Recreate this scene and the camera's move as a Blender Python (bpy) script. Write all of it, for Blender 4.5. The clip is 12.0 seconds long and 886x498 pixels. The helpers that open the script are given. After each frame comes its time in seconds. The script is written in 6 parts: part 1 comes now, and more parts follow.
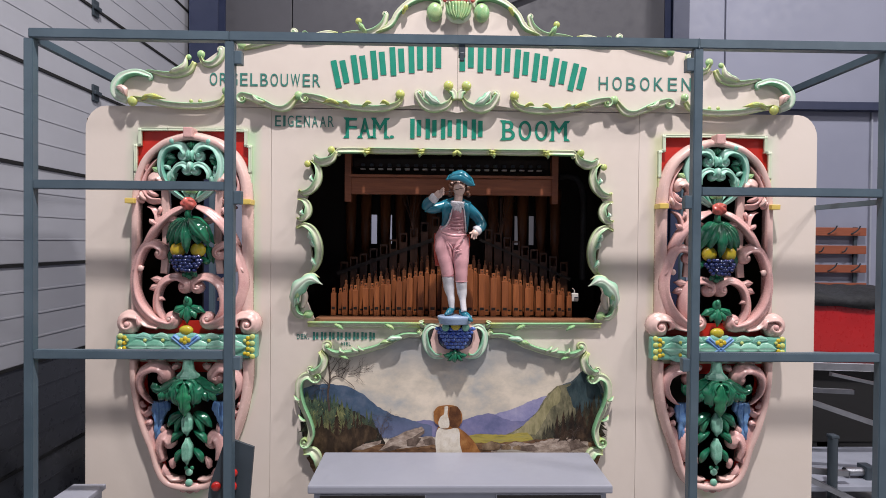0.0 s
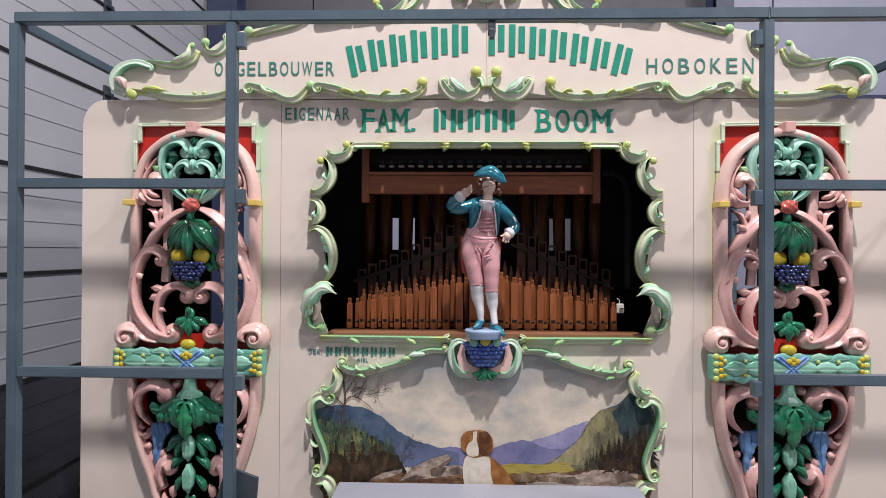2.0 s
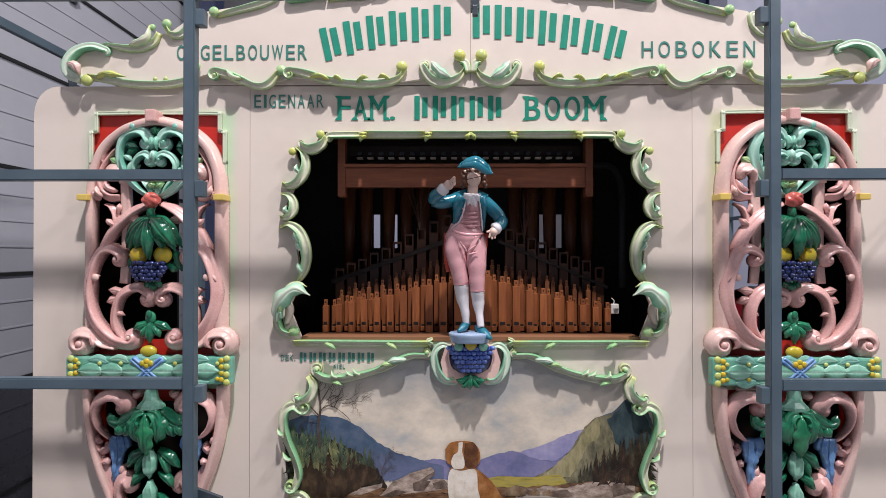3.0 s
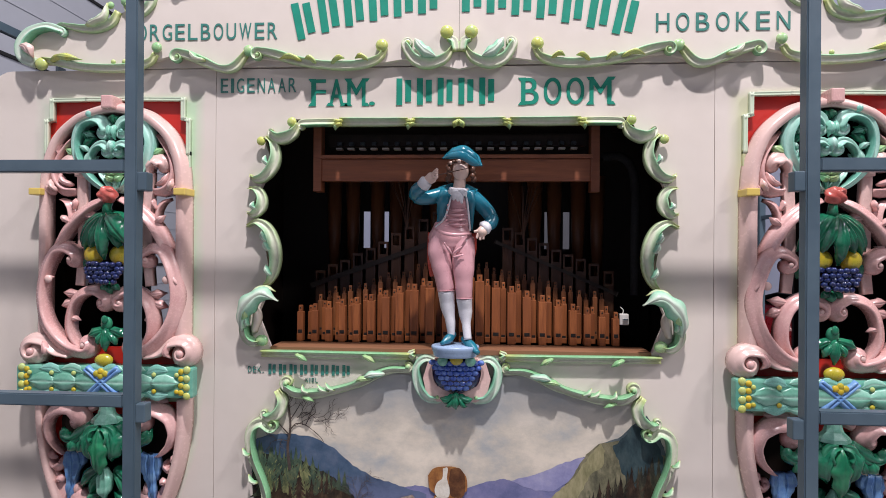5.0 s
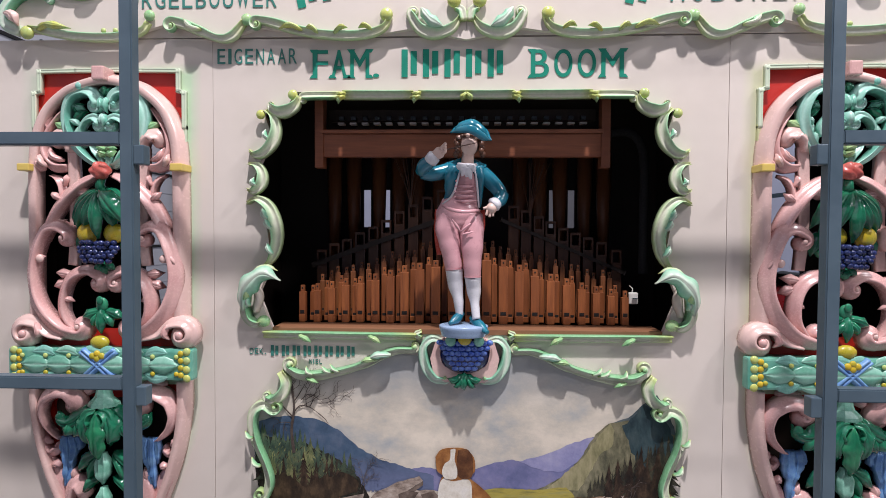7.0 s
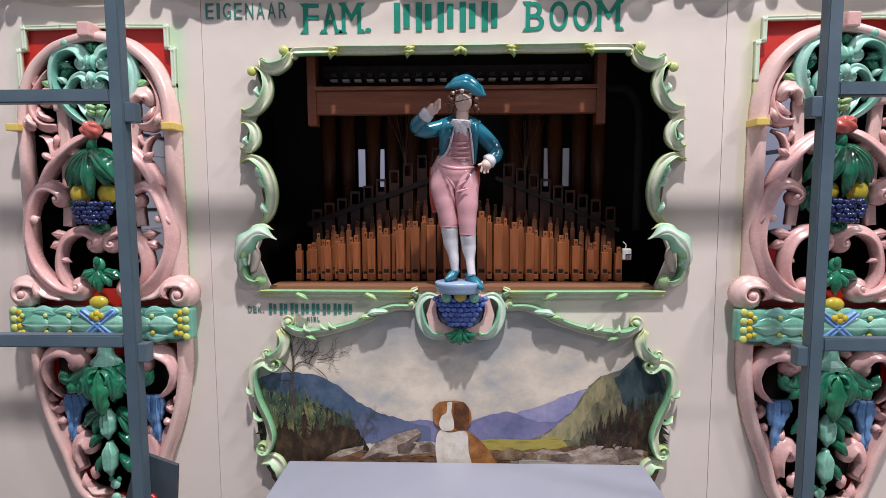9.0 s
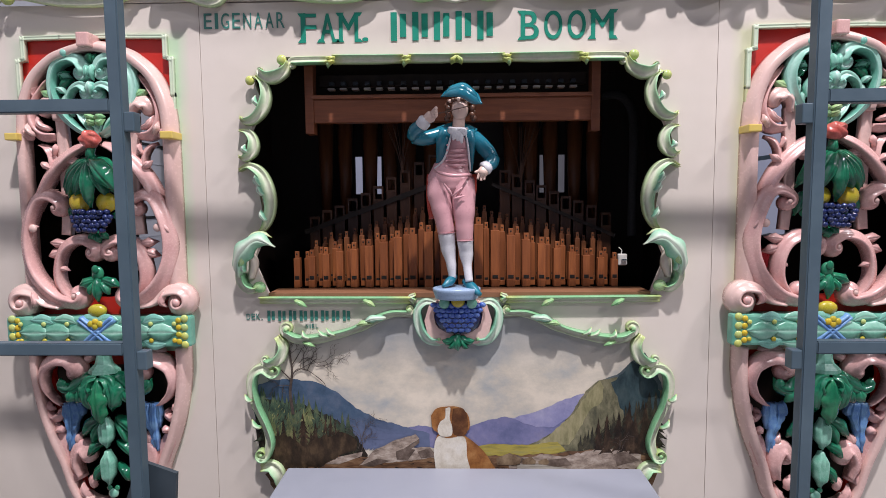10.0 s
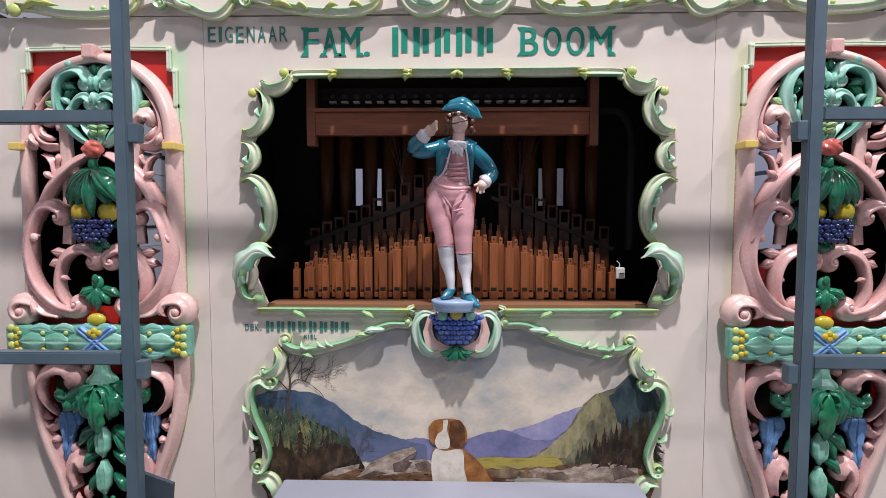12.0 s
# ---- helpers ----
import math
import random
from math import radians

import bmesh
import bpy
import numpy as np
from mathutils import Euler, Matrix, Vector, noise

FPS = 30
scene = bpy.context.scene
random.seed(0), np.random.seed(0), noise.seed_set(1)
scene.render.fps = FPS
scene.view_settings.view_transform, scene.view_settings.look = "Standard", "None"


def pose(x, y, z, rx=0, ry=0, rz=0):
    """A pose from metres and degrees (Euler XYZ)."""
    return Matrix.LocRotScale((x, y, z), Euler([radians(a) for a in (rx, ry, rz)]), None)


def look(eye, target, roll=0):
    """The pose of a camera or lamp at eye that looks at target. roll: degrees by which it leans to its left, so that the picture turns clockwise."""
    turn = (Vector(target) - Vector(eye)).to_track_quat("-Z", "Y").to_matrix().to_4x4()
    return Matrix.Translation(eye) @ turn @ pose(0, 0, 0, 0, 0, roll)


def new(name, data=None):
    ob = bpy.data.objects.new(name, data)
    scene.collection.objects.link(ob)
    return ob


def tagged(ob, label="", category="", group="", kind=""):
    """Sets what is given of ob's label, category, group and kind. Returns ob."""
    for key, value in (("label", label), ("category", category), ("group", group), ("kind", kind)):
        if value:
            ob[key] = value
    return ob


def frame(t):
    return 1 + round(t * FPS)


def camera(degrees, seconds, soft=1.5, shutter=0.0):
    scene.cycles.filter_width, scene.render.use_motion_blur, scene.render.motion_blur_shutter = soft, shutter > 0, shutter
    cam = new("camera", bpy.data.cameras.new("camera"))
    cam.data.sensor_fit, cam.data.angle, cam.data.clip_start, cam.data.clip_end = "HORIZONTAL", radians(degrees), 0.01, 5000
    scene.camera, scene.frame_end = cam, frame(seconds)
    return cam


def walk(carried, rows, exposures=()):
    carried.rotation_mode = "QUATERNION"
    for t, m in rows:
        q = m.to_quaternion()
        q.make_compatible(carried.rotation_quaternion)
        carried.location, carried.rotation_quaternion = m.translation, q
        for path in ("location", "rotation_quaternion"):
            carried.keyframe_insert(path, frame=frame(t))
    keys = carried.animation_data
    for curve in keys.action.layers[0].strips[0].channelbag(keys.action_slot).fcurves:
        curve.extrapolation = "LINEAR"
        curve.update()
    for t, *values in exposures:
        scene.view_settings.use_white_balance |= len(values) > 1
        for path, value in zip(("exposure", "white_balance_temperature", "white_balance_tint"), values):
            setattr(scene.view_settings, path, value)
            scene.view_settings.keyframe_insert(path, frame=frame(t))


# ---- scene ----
cam = camera(76.8, 12.0, soft=0.8)
PATH = [
    (0, (0.193, 0.081, 1.724), (0.237, 2.08, 1.7), 0.5),
    (0.5, (0.228, 0.109, 1.713), (0.239, 2.109, 1.694), 0.5),
    (1, (0.256, 0.154, 1.694), (0.212, 2.154, 1.685), 0.5),
    (1.5, (0.237, 0.237, 1.703), (0.181, 2.237, 1.688), 0.4),
    (2, (0.194, 0.337, 1.705), (0.143, 2.337, 1.714), 0.3),
    (2.5, (0.193, 0.413, 1.69), (0.166, 2.413, 1.705), 0.1),
    (3, (0.223, 0.486, 1.693), (0.203, 2.485, 1.705), 0.0),
    (5, (0.357, 0.711, 1.708), (0.239, 2.708, 1.71), 0.4),
    (5.5, (0.33, 0.723, 1.7), (0.215, 2.72, 1.703), 0.3),
    (6, (0.311, 0.736, 1.701), (0.211, 2.734, 1.7), 0.4),
    (6.5, (0.304, 0.751, 1.694), (0.22, 2.749, 1.676), 0.3),
    (7, (0.3, 0.755, 1.69), (0.22, 2.752, 1.633), 0.3),
    (7.5, (0.297, 0.75, 1.684), (0.226, 2.747, 1.593), 0.3),
    (9.5, (0.301, 0.74, 1.672), (0.244, 2.73, 1.474), -0.4),
    (10, (0.297, 0.731, 1.674), (0.248, 2.724, 1.509), -0.5),
    (10.5, (0.3, 0.724, 1.68), (0.248, 2.717, 1.526), -0.4),
    (11, (0.299, 0.724, 1.677), (0.25, 2.718, 1.535), -0.3),
    (11.5, (0.298, 0.722, 1.677), (0.249, 2.717, 1.544), -0.1),
    (12, (0.297, 0.721, 1.677), (0.252, 2.717, 1.553), -0.0),
]
walk(cam, [(t, look(eye, target, roll)) for t, eye, target, roll in PATH],
     ((0, -0.08, 6500, 11.5), (3, -0.07, 6430, 12.5), (5, -0.06, 6230, 13), (7.5, -0.05, 6220, 12.5), (12, -0.04, 6220, 12.5)))

# ---- world and lamps ----
world = bpy.data.worlds.new("hall_air")
scene.world = world
world.use_nodes = True
world.node_tree.nodes["Background"].inputs[0].default_value = (0.72, 0.8, 1.0, 1)
world.node_tree.nodes["Background"].inputs[1].default_value = 0.09

CX, CY = 0.3, 2.475          # centre line and front plane of the organ


def unseen_lamp(x, y, z, watts, size):
    data = bpy.data.lights.new("unseen_hall_lamp", "AREA")
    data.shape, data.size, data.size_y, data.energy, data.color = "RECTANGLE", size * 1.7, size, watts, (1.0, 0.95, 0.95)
    ob = new("unseen_hall_lamp", data)
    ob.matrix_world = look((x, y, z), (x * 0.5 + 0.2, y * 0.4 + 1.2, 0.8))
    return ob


# Key lamp, out of view, set by the direction of the cast shadows.
unseen_lamp(0.66, -0.05, 7.5, 600, 0.17)
# Two unseen fill lamps, added and tuned to balance the facade's brightness.
unseen_lamp(7.8, -4.6, 7.3, 215, 0.5)
unseen_lamp(6.8, -0.6, 8.4, 370, 0.5)


# ---- materials ----
def nodes_of(name):
    m = bpy.data.materials.new(name)
    m.use_nodes = True
    t = m.node_tree
    return m, t, t.nodes["Principled BSDF"]


def mix(t, fac, a, b, mode="MIX"):
    n = t.nodes.new("ShaderNodeMix")
    n.data_type, n.blend_type = "RGBA", mode
    for sock, v in ((n.inputs[0], fac), (n.inputs[6], a), (n.inputs[7], b)):
        if hasattr(v, "is_linked"):
            t.links.new(v, sock)
        elif isinstance(v, (int, float)):
            sock.default_value = v
        else:
            sock.default_value = (*v, 1)
    return n.outputs[2]


def noise_of(t, scale, detail=4, stretch=None, rough=0.55, rand=False):
    co = t.nodes.new("ShaderNodeTexCoord")
    out = co.outputs["Object"]
    if rand:
        info = t.nodes.new("ShaderNodeObjectInfo")
        add = t.nodes.new("ShaderNodeVectorMath")
        add.operation = "MULTIPLY_ADD"
        t.links.new(info.outputs["Random"], add.inputs[0])
        add.inputs[1].default_value = (7, 13, 5)
        t.links.new(out, add.inputs[2])
        out = add.outputs[0]
    if stretch:
        mp = t.nodes.new("ShaderNodeMapping")
        mp.inputs["Scale"].default_value = stretch
        t.links.new(out, mp.inputs[0])
        out = mp.outputs[0]
    n = t.nodes.new("ShaderNodeTexNoise")
    n.inputs["Scale"].default_value, n.inputs["Detail"].default_value, n.inputs["Roughness"].default_value = scale, detail, rough
    t.links.new(out, n.inputs["Vector"])
    return n.outputs["Fac"]


def ramp(t, src, stops):
    n = t.nodes.new("ShaderNodeValToRGB")
    e = n.color_ramp.elements
    while len(e) < len(stops):
        e.new(0.5)
    for el, (p, c) in zip(e, stops):
        el.position, el.color = p, (*c, 1) if len(c) == 3 else c
    t.links.new(src, n.inputs[0])
    return n.outputs[0]


def bump(t, bsdf, src, dist, strength=0.5):
    b = t.nodes.new("ShaderNodeBump")
    b.inputs["Distance"].default_value, b.inputs["Strength"].default_value = dist, strength
    t.links.new(src, b.inputs["Height"])
    t.links.new(b.outputs[0], bsdf.inputs["Normal"])


def paint(name, base, second=None, rough=0.35, scale=14, amount=0.6, metal=0.0, relief=0.0004, coat=0.0, spread=0.12):
    """Brushed or sprayed paint: two tones at a large and a small scale, with a little relief."""
    m, t, b = nodes_of(name)
    second = second or tuple(c * 0.82 for c in base)
    big = ramp(t, noise_of(t, scale, 3, rand=True), [(0.5 - spread, (0, 0, 0)), (0.5 + spread, (1, 1, 1))])
    col = mix(t, big, base, mix(t, amount, base, second))
    fine = noise_of(t, scale * 9, 5)
    col = mix(t, 0.045, col, ramp(t, fine, [(0.3, tuple(c * 0.55 for c in base)), (0.7, tuple(min(1, c * 1.15) for c in base))]))
    t.links.new(col, b.inputs["Base Color"])
    t.links.new(ramp(t, fine, [(0.25, (rough * 0.75,) * 3), (0.8, (min(1, rough * 1.3),) * 3)]), b.inputs["Roughness"])
    b.inputs["Metallic"].default_value, b.inputs["Coat Weight"].default_value = metal, coat
    bump(t, b, fine, relief)
    return m


def wood(name, light, dark, grain=(26, 26, 2.2), rough=0.45):
    m, t, b = nodes_of(name)
    g = noise_of(t, 3.2, 6, grain, 0.65, rand=True)
    col = ramp(t, g, [(0.28, dark), (0.5, tuple((a + c) / 2 for a, c in zip(light, dark))), (0.72, light)])
    info = t.nodes.new("ShaderNodeObjectInfo")
    col = mix(t, ramp(t, info.outputs["Random"], [(0, (0, 0, 0)), (1, (0.8, 0.8, 0.8))]), col, dark)
    t.links.new(col, b.inputs["Base Color"])
    b.inputs["Roughness"].default_value = rough
    bump(t, b, g, 0.001)
    return m


def tinted(name, stops, tip, rough=0.28, tip_at=0.84):
    """Hand-tinted carving: bands of colour across the moulding, another colour brushed on towards its end."""
    m, t, b = nodes_of(name)
    uv = t.nodes.new("ShaderNodeUVMap")
    sep = t.nodes.new("ShaderNodeSeparateXYZ")
    t.links.new(uv.outputs[0], sep.inputs[0])
    wob = noise_of(t, 30, 3, rand=True)
    ad = t.nodes.new("ShaderNodeMath")
    ad.operation = "MULTIPLY_ADD"
    t.links.new(wob, ad.inputs[0])
    ad.inputs[1].default_value = 0.3
    t.links.new(sep.outputs[0], ad.inputs[2])
    su = t.nodes.new("ShaderNodeMath")
    su.operation = "SUBTRACT"
    t.links.new(ad.outputs[0], su.inputs[0])
    su.inputs[1].default_value = 0.15
    col = ramp(t, su.outputs[0], stops)
    ends = ramp(t, sep.outputs[1], [(0.0, (0.8,) * 3), (1 - tip_at, (0,) * 3), (tip_at, (0,) * 3), (1.0, (0.9,) * 3)])
    col = mix(t, ends, col, tip)
    fine = noise_of(t, 90, 5)
    col = mix(t, 0.12, col, ramp(t, fine, [(0.3, (0.25, 0.25, 0.15)), (0.75, (0.95, 0.93, 0.85))]))
    t.links.new(col, b.inputs["Base Color"])
    b.inputs["Roughness"].default_value, b.inputs["Coat Weight"].default_value = rough, 0.15
    bump(t, b, fine, 0.0005)
    return m


CREAM = paint("cream_paint", (0.70, 0.62, 0.55), (0.66, 0.575, 0.50), 0.42, 2.2, 0.5)


def fringed(name, tint, tint_in):
    """Cream paint with a sprayed green edging round the carved panel of a wing."""
    m, t, b = nodes_of(name)
    co = t.nodes.new("ShaderNodeTexCoord")
    sep = t.nodes.new("ShaderNodeSeparateXYZ")
    t.links.new(co.outputs["Object"], sep.inputs[0])

    def op(kind, a, c, d=None):
        n = t.nodes.new("ShaderNodeMath")
        n.operation = kind
        for i, v in enumerate((a, c) if d is None else (a, c, d)):
            if hasattr(v, "is_linked"):
                t.links.new(v, n.inputs[i])
            else:
                n.inputs[i].default_value = v
        return n.outputs[0]
    du = op("SUBTRACT", op("ABSOLUTE", op("SUBTRACT", op("ABSOLUTE", sep.outputs[0], 0), 1.113), 0), 0.252)
    below = op("MAXIMUM", op("SUBTRACT", 1.24, sep.outputs[2]), 0.0)
    du = op("ADD", du, op("MULTIPLY", op("MULTIPLY", below, below), 0.62))
    dz = op("SUBTRACT", sep.outputs[2], 2.175)
    far = op("MAXIMUM", du, dz)
    wob = noise_of(t, 9, 3)
    far = op("MULTIPLY_ADD", wob, 0.02, op("SUBTRACT", far, 0.01))
    fac = ramp(t, op("MULTIPLY", far, 20.0), [(0.0, (0.62,) * 3), (0.25, (0.34,) * 3), (0.8, (0.0,) * 3)])
    base = mix(t, ramp(t, noise_of(t, 2.2, 3), [(0.38, (0, 0, 0)), (0.62, (0.5, 0.5, 0.5))]), (0.70, 0.62, 0.55), (0.66, 0.575, 0.50))
    inner = ramp(t, op("SUBTRACT", op("ABSOLUTE", sep.outputs[0], 0), 0.6), [(0.45, (0, 0, 0)), (0.55, (1, 1, 1))])
    col = mix(t, fac, base, mix(t, inner, tint_in, tint))
    fine = noise_of(t, 20, 5)
    t.links.new(col, b.inputs["Base Color"])
    t.links.new(ramp(t, fine, [(0.25, (0.32,) * 3), (0.8, (0.55,) * 3)]), b.inputs["Roughness"])
    bump(t, b, fine, 0.0012)
    return m


CREAM_WING = fringed("cream_paint_sprayed_green", (0.58, 0.66, 0.50), (0.42, 0.70, 0.40))
CREAM_WING_R = fringed("cream_paint_sprayed_yellow", (0.58, 0.66, 0.50), (0.62, 0.64, 0.36))
CREAM_IN = paint("cream_edge_paint", (0.66, 0.58, 0.49), None, 0.45, 8)
CREAM_JOINT = paint("dark_joint", (0.30, 0.26, 0.22), None, 0.7, 20)
GREENLINE = paint("pale_green_line_paint", (0.56, 0.66, 0.48), (0.66, 0.66, 0.53), 0.4, 10)
YELLOWLINE = paint("pale_yellow_line_paint", (0.66, 0.64, 0.34), (0.66, 0.68, 0.46), 0.4, 10)
LETTER = paint("green_letter_paint", (0.012, 0.235, 0.155), (0.015, 0.29, 0.20), 0.4, 25)
LETTER_DARK = paint("dark_green_letter_paint", (0.045, 0.19, 0.155), (0.05, 0.23, 0.19), 0.4, 25)
SCROLL = tinted("tinted_cream_green_carving", [(0.04, (0.16, 0.44, 0.20)), (0.20, (0.36, 0.60, 0.34)), (0.40, (0.60, 0.66, 0.47)), (0.70, (0.68, 0.65, 0.53)), (0.98, (0.44, 0.59, 0.29))], (0.48, 0.53, 0.13), 0.36)
SCROLL_MINT = tinted("tinted_mint_carving", [(0.02, (0.12, 0.46, 0.28)), (0.3, (0.38, 0.66, 0.46)), (0.55, (0.68, 0.74, 0.62)), (0.98, (0.24, 0.55, 0.36))], (0.62, 0.66, 0.52))
BOSS = paint("yellow_green_boss_paint", (0.52, 0.53, 0.12), (0.40, 0.52, 0.20), 0.28, 30, 0.9, coat=0.3)
BOSS_GREEN = paint("green_boss_paint", (0.24, 0.48, 0.22), (0.44, 0.56, 0.26), 0.28, 30, 0.9, coat=0.3)
PINK = paint("pink_gloss_paint", (0.69, 0.42, 0.385), (0.57, 0.30, 0.285), 0.26, 16, 0.55, coat=0.35)
PINK_PALE = paint("pale_pink_gloss_paint", (0.72, 0.50, 0.445), (0.65, 0.41, 0.37), 0.25, 9, 0.5, coat=0.3)
TEAL = tinted("tinted_teal_carving", [(0.04, (0.10, 0.40, 0.30)), (0.28, (0.28, 0.58, 0.47)), (0.55, (0.44, 0.70, 0.60)), (0.98, (0.20, 0.50, 0.40))], (0.34, 0.60, 0.48), tip_at=0.9)
TEALPOD = paint("teal_pod_paint", (0.25, 0.52, 0.43), (0.15, 0.42, 0.33), 0.28, 30, 0.7, coat=0.25)
BELTLEAF = tinted("tinted_belt_leaf", [(0.04, (0.06, 0.30, 0.20)), (0.4, (0.12, 0.40, 0.28)), (0.52, (0.34, 0.60, 0.48)), (0.64, (0.16, 0.46, 0.33)), (0.98, (0.26, 0.54, 0.42))], (0.30, 0.56, 0.44), tip_at=0.9)
BELTGROUND = paint("deep_mint_paint", (0.10, 0.34, 0.25), (0.20, 0.46, 0.34), 0.35, 26, 0.8, coat=0.2)
MINT = paint("mint_paint", (0.23, 0.50, 0.39), (0.14, 0.40, 0.29), 0.3, 26, 0.8, coat=0.2)
LEAFGREEN = paint("glossy_leaf_green_paint", (0.007, 0.10, 0.052), (0.02, 0.19, 0.095), 0.13, 34, 0.9, coat=0.5)
LEAFLIGHT = paint("light_leaf_green_paint", (0.014, 0.16, 0.085), (0.03, 0.215, 0.105), 0.16, 40, 0.9, coat=0.4)
LEAFFRESH = paint("fresh_leaf_green_paint", (0.010, 0.135, 0.062), (0.03, 0.23, 0.10), 0.18, 30, 0.9, coat=0.4)
PALELEAF = paint("pale_green_drop_paint", (0.26, 0.52, 0.40), (0.13, 0.38, 0.26), 0.25, 40, 0.8, coat=0.3)
LEMON = paint("lemon_yellow_paint", (0.62, 0.42, 0.02), (0.40, 0.36, 0.03), 0.3, 22, 0.9, coat=0.3)
BERRY_BLUE = paint("berry_blue_paint", (0.006, 0.010, 0.055), (0.014, 0.026, 0.11), 0.18, 40, 0.8, coat=0.4)
BLUE = paint("cobalt_blue_paint", (0.02, 0.06, 0.34), (0.16, 0.26, 0.56), 0.25, 60, 0.8, coat=0.3)
RIBBON = paint("ribbon_blue_paint", (0.12, 0.26, 0.56), (0.22, 0.40, 0.62), 0.3, 50, 0.8)
ROSE = paint("coral_red_paint", (0.50, 0.08, 0.065), (0.60, 0.17, 0.13), 0.3, 40, 0.8, coat=0.2)
RED = paint("red_board_paint", (0.52, 0.022, 0.012), (0.42, 0.018, 0.012), 0.4, 8)
DARKRED = paint("dark_red_board_paint", (0.16, 0.012, 0.010), (0.10, 0.01, 0.008), 0.5, 8)
STEEL = paint("blue_grey_steel_paint", (0.085, 0.125, 0.155), (0.062, 0.095, 0.122), 0.38, 6, 0.8)
STEEL_DARK = paint("dark_steel_paint", (0.035, 0.048, 0.06), (0.05, 0.065, 0.08), 0.4, 9)
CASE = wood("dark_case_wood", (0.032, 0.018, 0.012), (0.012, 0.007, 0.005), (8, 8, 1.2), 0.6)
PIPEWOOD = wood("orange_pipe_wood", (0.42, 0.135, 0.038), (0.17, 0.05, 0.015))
# Rear pipe woods: shade inside the case is put into these darker tones.
PIPESHADE = wood("shaded_pipe_wood", (0.105, 0.04, 0.016), (0.05, 0.018, 0.008))
PIPEMID = wood("half_shaded_pipe_wood", (0.24, 0.085, 0.028), (0.12, 0.04, 0.014))
BEAMWOOD = wood("reddish_beam_wood", (0.26, 0.085, 0.036), (0.15, 0.046, 0.02), (2.2, 26, 26))
SILLWOOD = wood("brown_sill_wood", (0.36, 0.17, 0.09), (0.22, 0.10, 0.05), (2, 26, 26))
HOLE = paint("black_gap", (0.006, 0.005, 0.004), None, 0.8, 20)
WHITE = paint("white_tag", (0.70, 0.67, 0.62), (0.58, 0.55, 0.5), 0.45, 50)
BOARDTOP = paint("light_grey_lid_paint", (0.30, 0.31, 0.36), (0.27, 0.28, 0.33), 0.4, 3, 0.6)
BOARDEDGE = paint("grey_lid_edge_paint", (0.30, 0.32, 0.38), (0.24, 0.26, 0.31), 0.45, 10)
GREYWALL = paint("blue_grey_wall_panel", (0.245, 0.26, 0.335), (0.215, 0.23, 0.30), 0.5, 1.5, 0.6)
DARKWALL = paint("dark_wall_sheet", (0.060, 0.060, 0.070), (0.048, 0.048, 0.058), 0.55, 1.5, 0.6)
DOORDARK = paint("dark_door_panel", (0.035, 0.038, 0.046), (0.05, 0.054, 0.064), 0.3, 2.0, 0.6)
DOORWHITE = paint("white_door_panel", (0.42, 0.43, 0.47), (0.38, 0.39, 0.43), 0.4, 2.0, 0.6)
NAVY = paint("dark_blue_steel_paint", (0.018, 0.026, 0.062), (0.026, 0.034, 0.074), 0.4, 8)
RUBBER = paint("black_rubber", (0.008, 0.008, 0.009), None, 0.9, 20)
CONCRETE = paint("concrete_floor", (0.27, 0.27, 0.275), (0.20, 0.20, 0.205), 0.6, 1.3, 0.9, relief=0.003)
CEILING = paint("grey_ceiling_sheet", (0.42, 0.43, 0.45), None, 0.6, 1)
REDVEHICLE = paint("red_vehicle_paint", (0.42, 0.012, 0.014), (0.33, 0.010, 0.012), 0.3, 4, 0.6, coat=0.3)
TARP = paint("dark_grey_tarpaulin", (0.009, 0.010, 0.012), (0.018, 0.020, 0.024), 0.8, 5, 0.9, relief=0.01)
ALU = paint("bare_aluminium", (0.34, 0.35, 0.38), (0.24, 0.25, 0.27), 0.4, 9, 0.8, metal=0.8)
REFLECTOR = paint("red_reflector", (0.50, 0.02, 0.015), (0.38, 0.012, 0.01), 0.15, 60, coat=0.6)


# ---- mesh helpers ----
def link(name, bm, material, parent=None, label="", smooth=True):
    me = bpy.data.meshes.new(name)
    bmesh.ops.recalc_face_normals(bm, faces=bm.faces)
    bm.to_mesh(me)
    bm.free()
    for m in material if isinstance(material, (list, tuple)) else [material]:
        me.materials.append(m)
    if smooth:
        for p in me.polygons:
            p.use_smooth = True
    ob = new(name, me)
    if parent:
        ob.parent = parent
    if label:
        ob["label"] = label
    return ob


def empty(name, x, y, z, label, category, group="", kind=""):
    ob = new(name)
    ob.location = (x, y, z)
    return tagged(ob, label, category, group, kind)


def box(bm, x0, x1, y0, y1, z0, z1, bevel=0.0, mi=0):
    made = bmesh.ops.create_cube(bm, size=1.0)
    for v in made["verts"]:
        v.co = Vector((x0 + (v.co.x + 0.5) * (x1 - x0), y0 + (v.co.y + 0.5) * (y1 - y0), z0 + (v.co.z + 0.5) * (z1 - z0)))
    faces = {f for v in made["verts"] for f in v.link_faces}
    for f in faces:
        f.material_index = mi
    if bevel:
        bmesh.ops.bevel(bm, geom=list({e for v in made["verts"] for e in v.link_edges}), offset=bevel, segments=2, affect="EDGES", profile=0.6)


def box_part(name, x0, x1, y0, y1, z0, z1, material, parent=None, bevel=0.002, label=""):
    bm = bmesh.new()
    box(bm, x0, x1, y0, y1, z0, z1, bevel)
    return link(name, bm, material, parent, label, smooth=False)


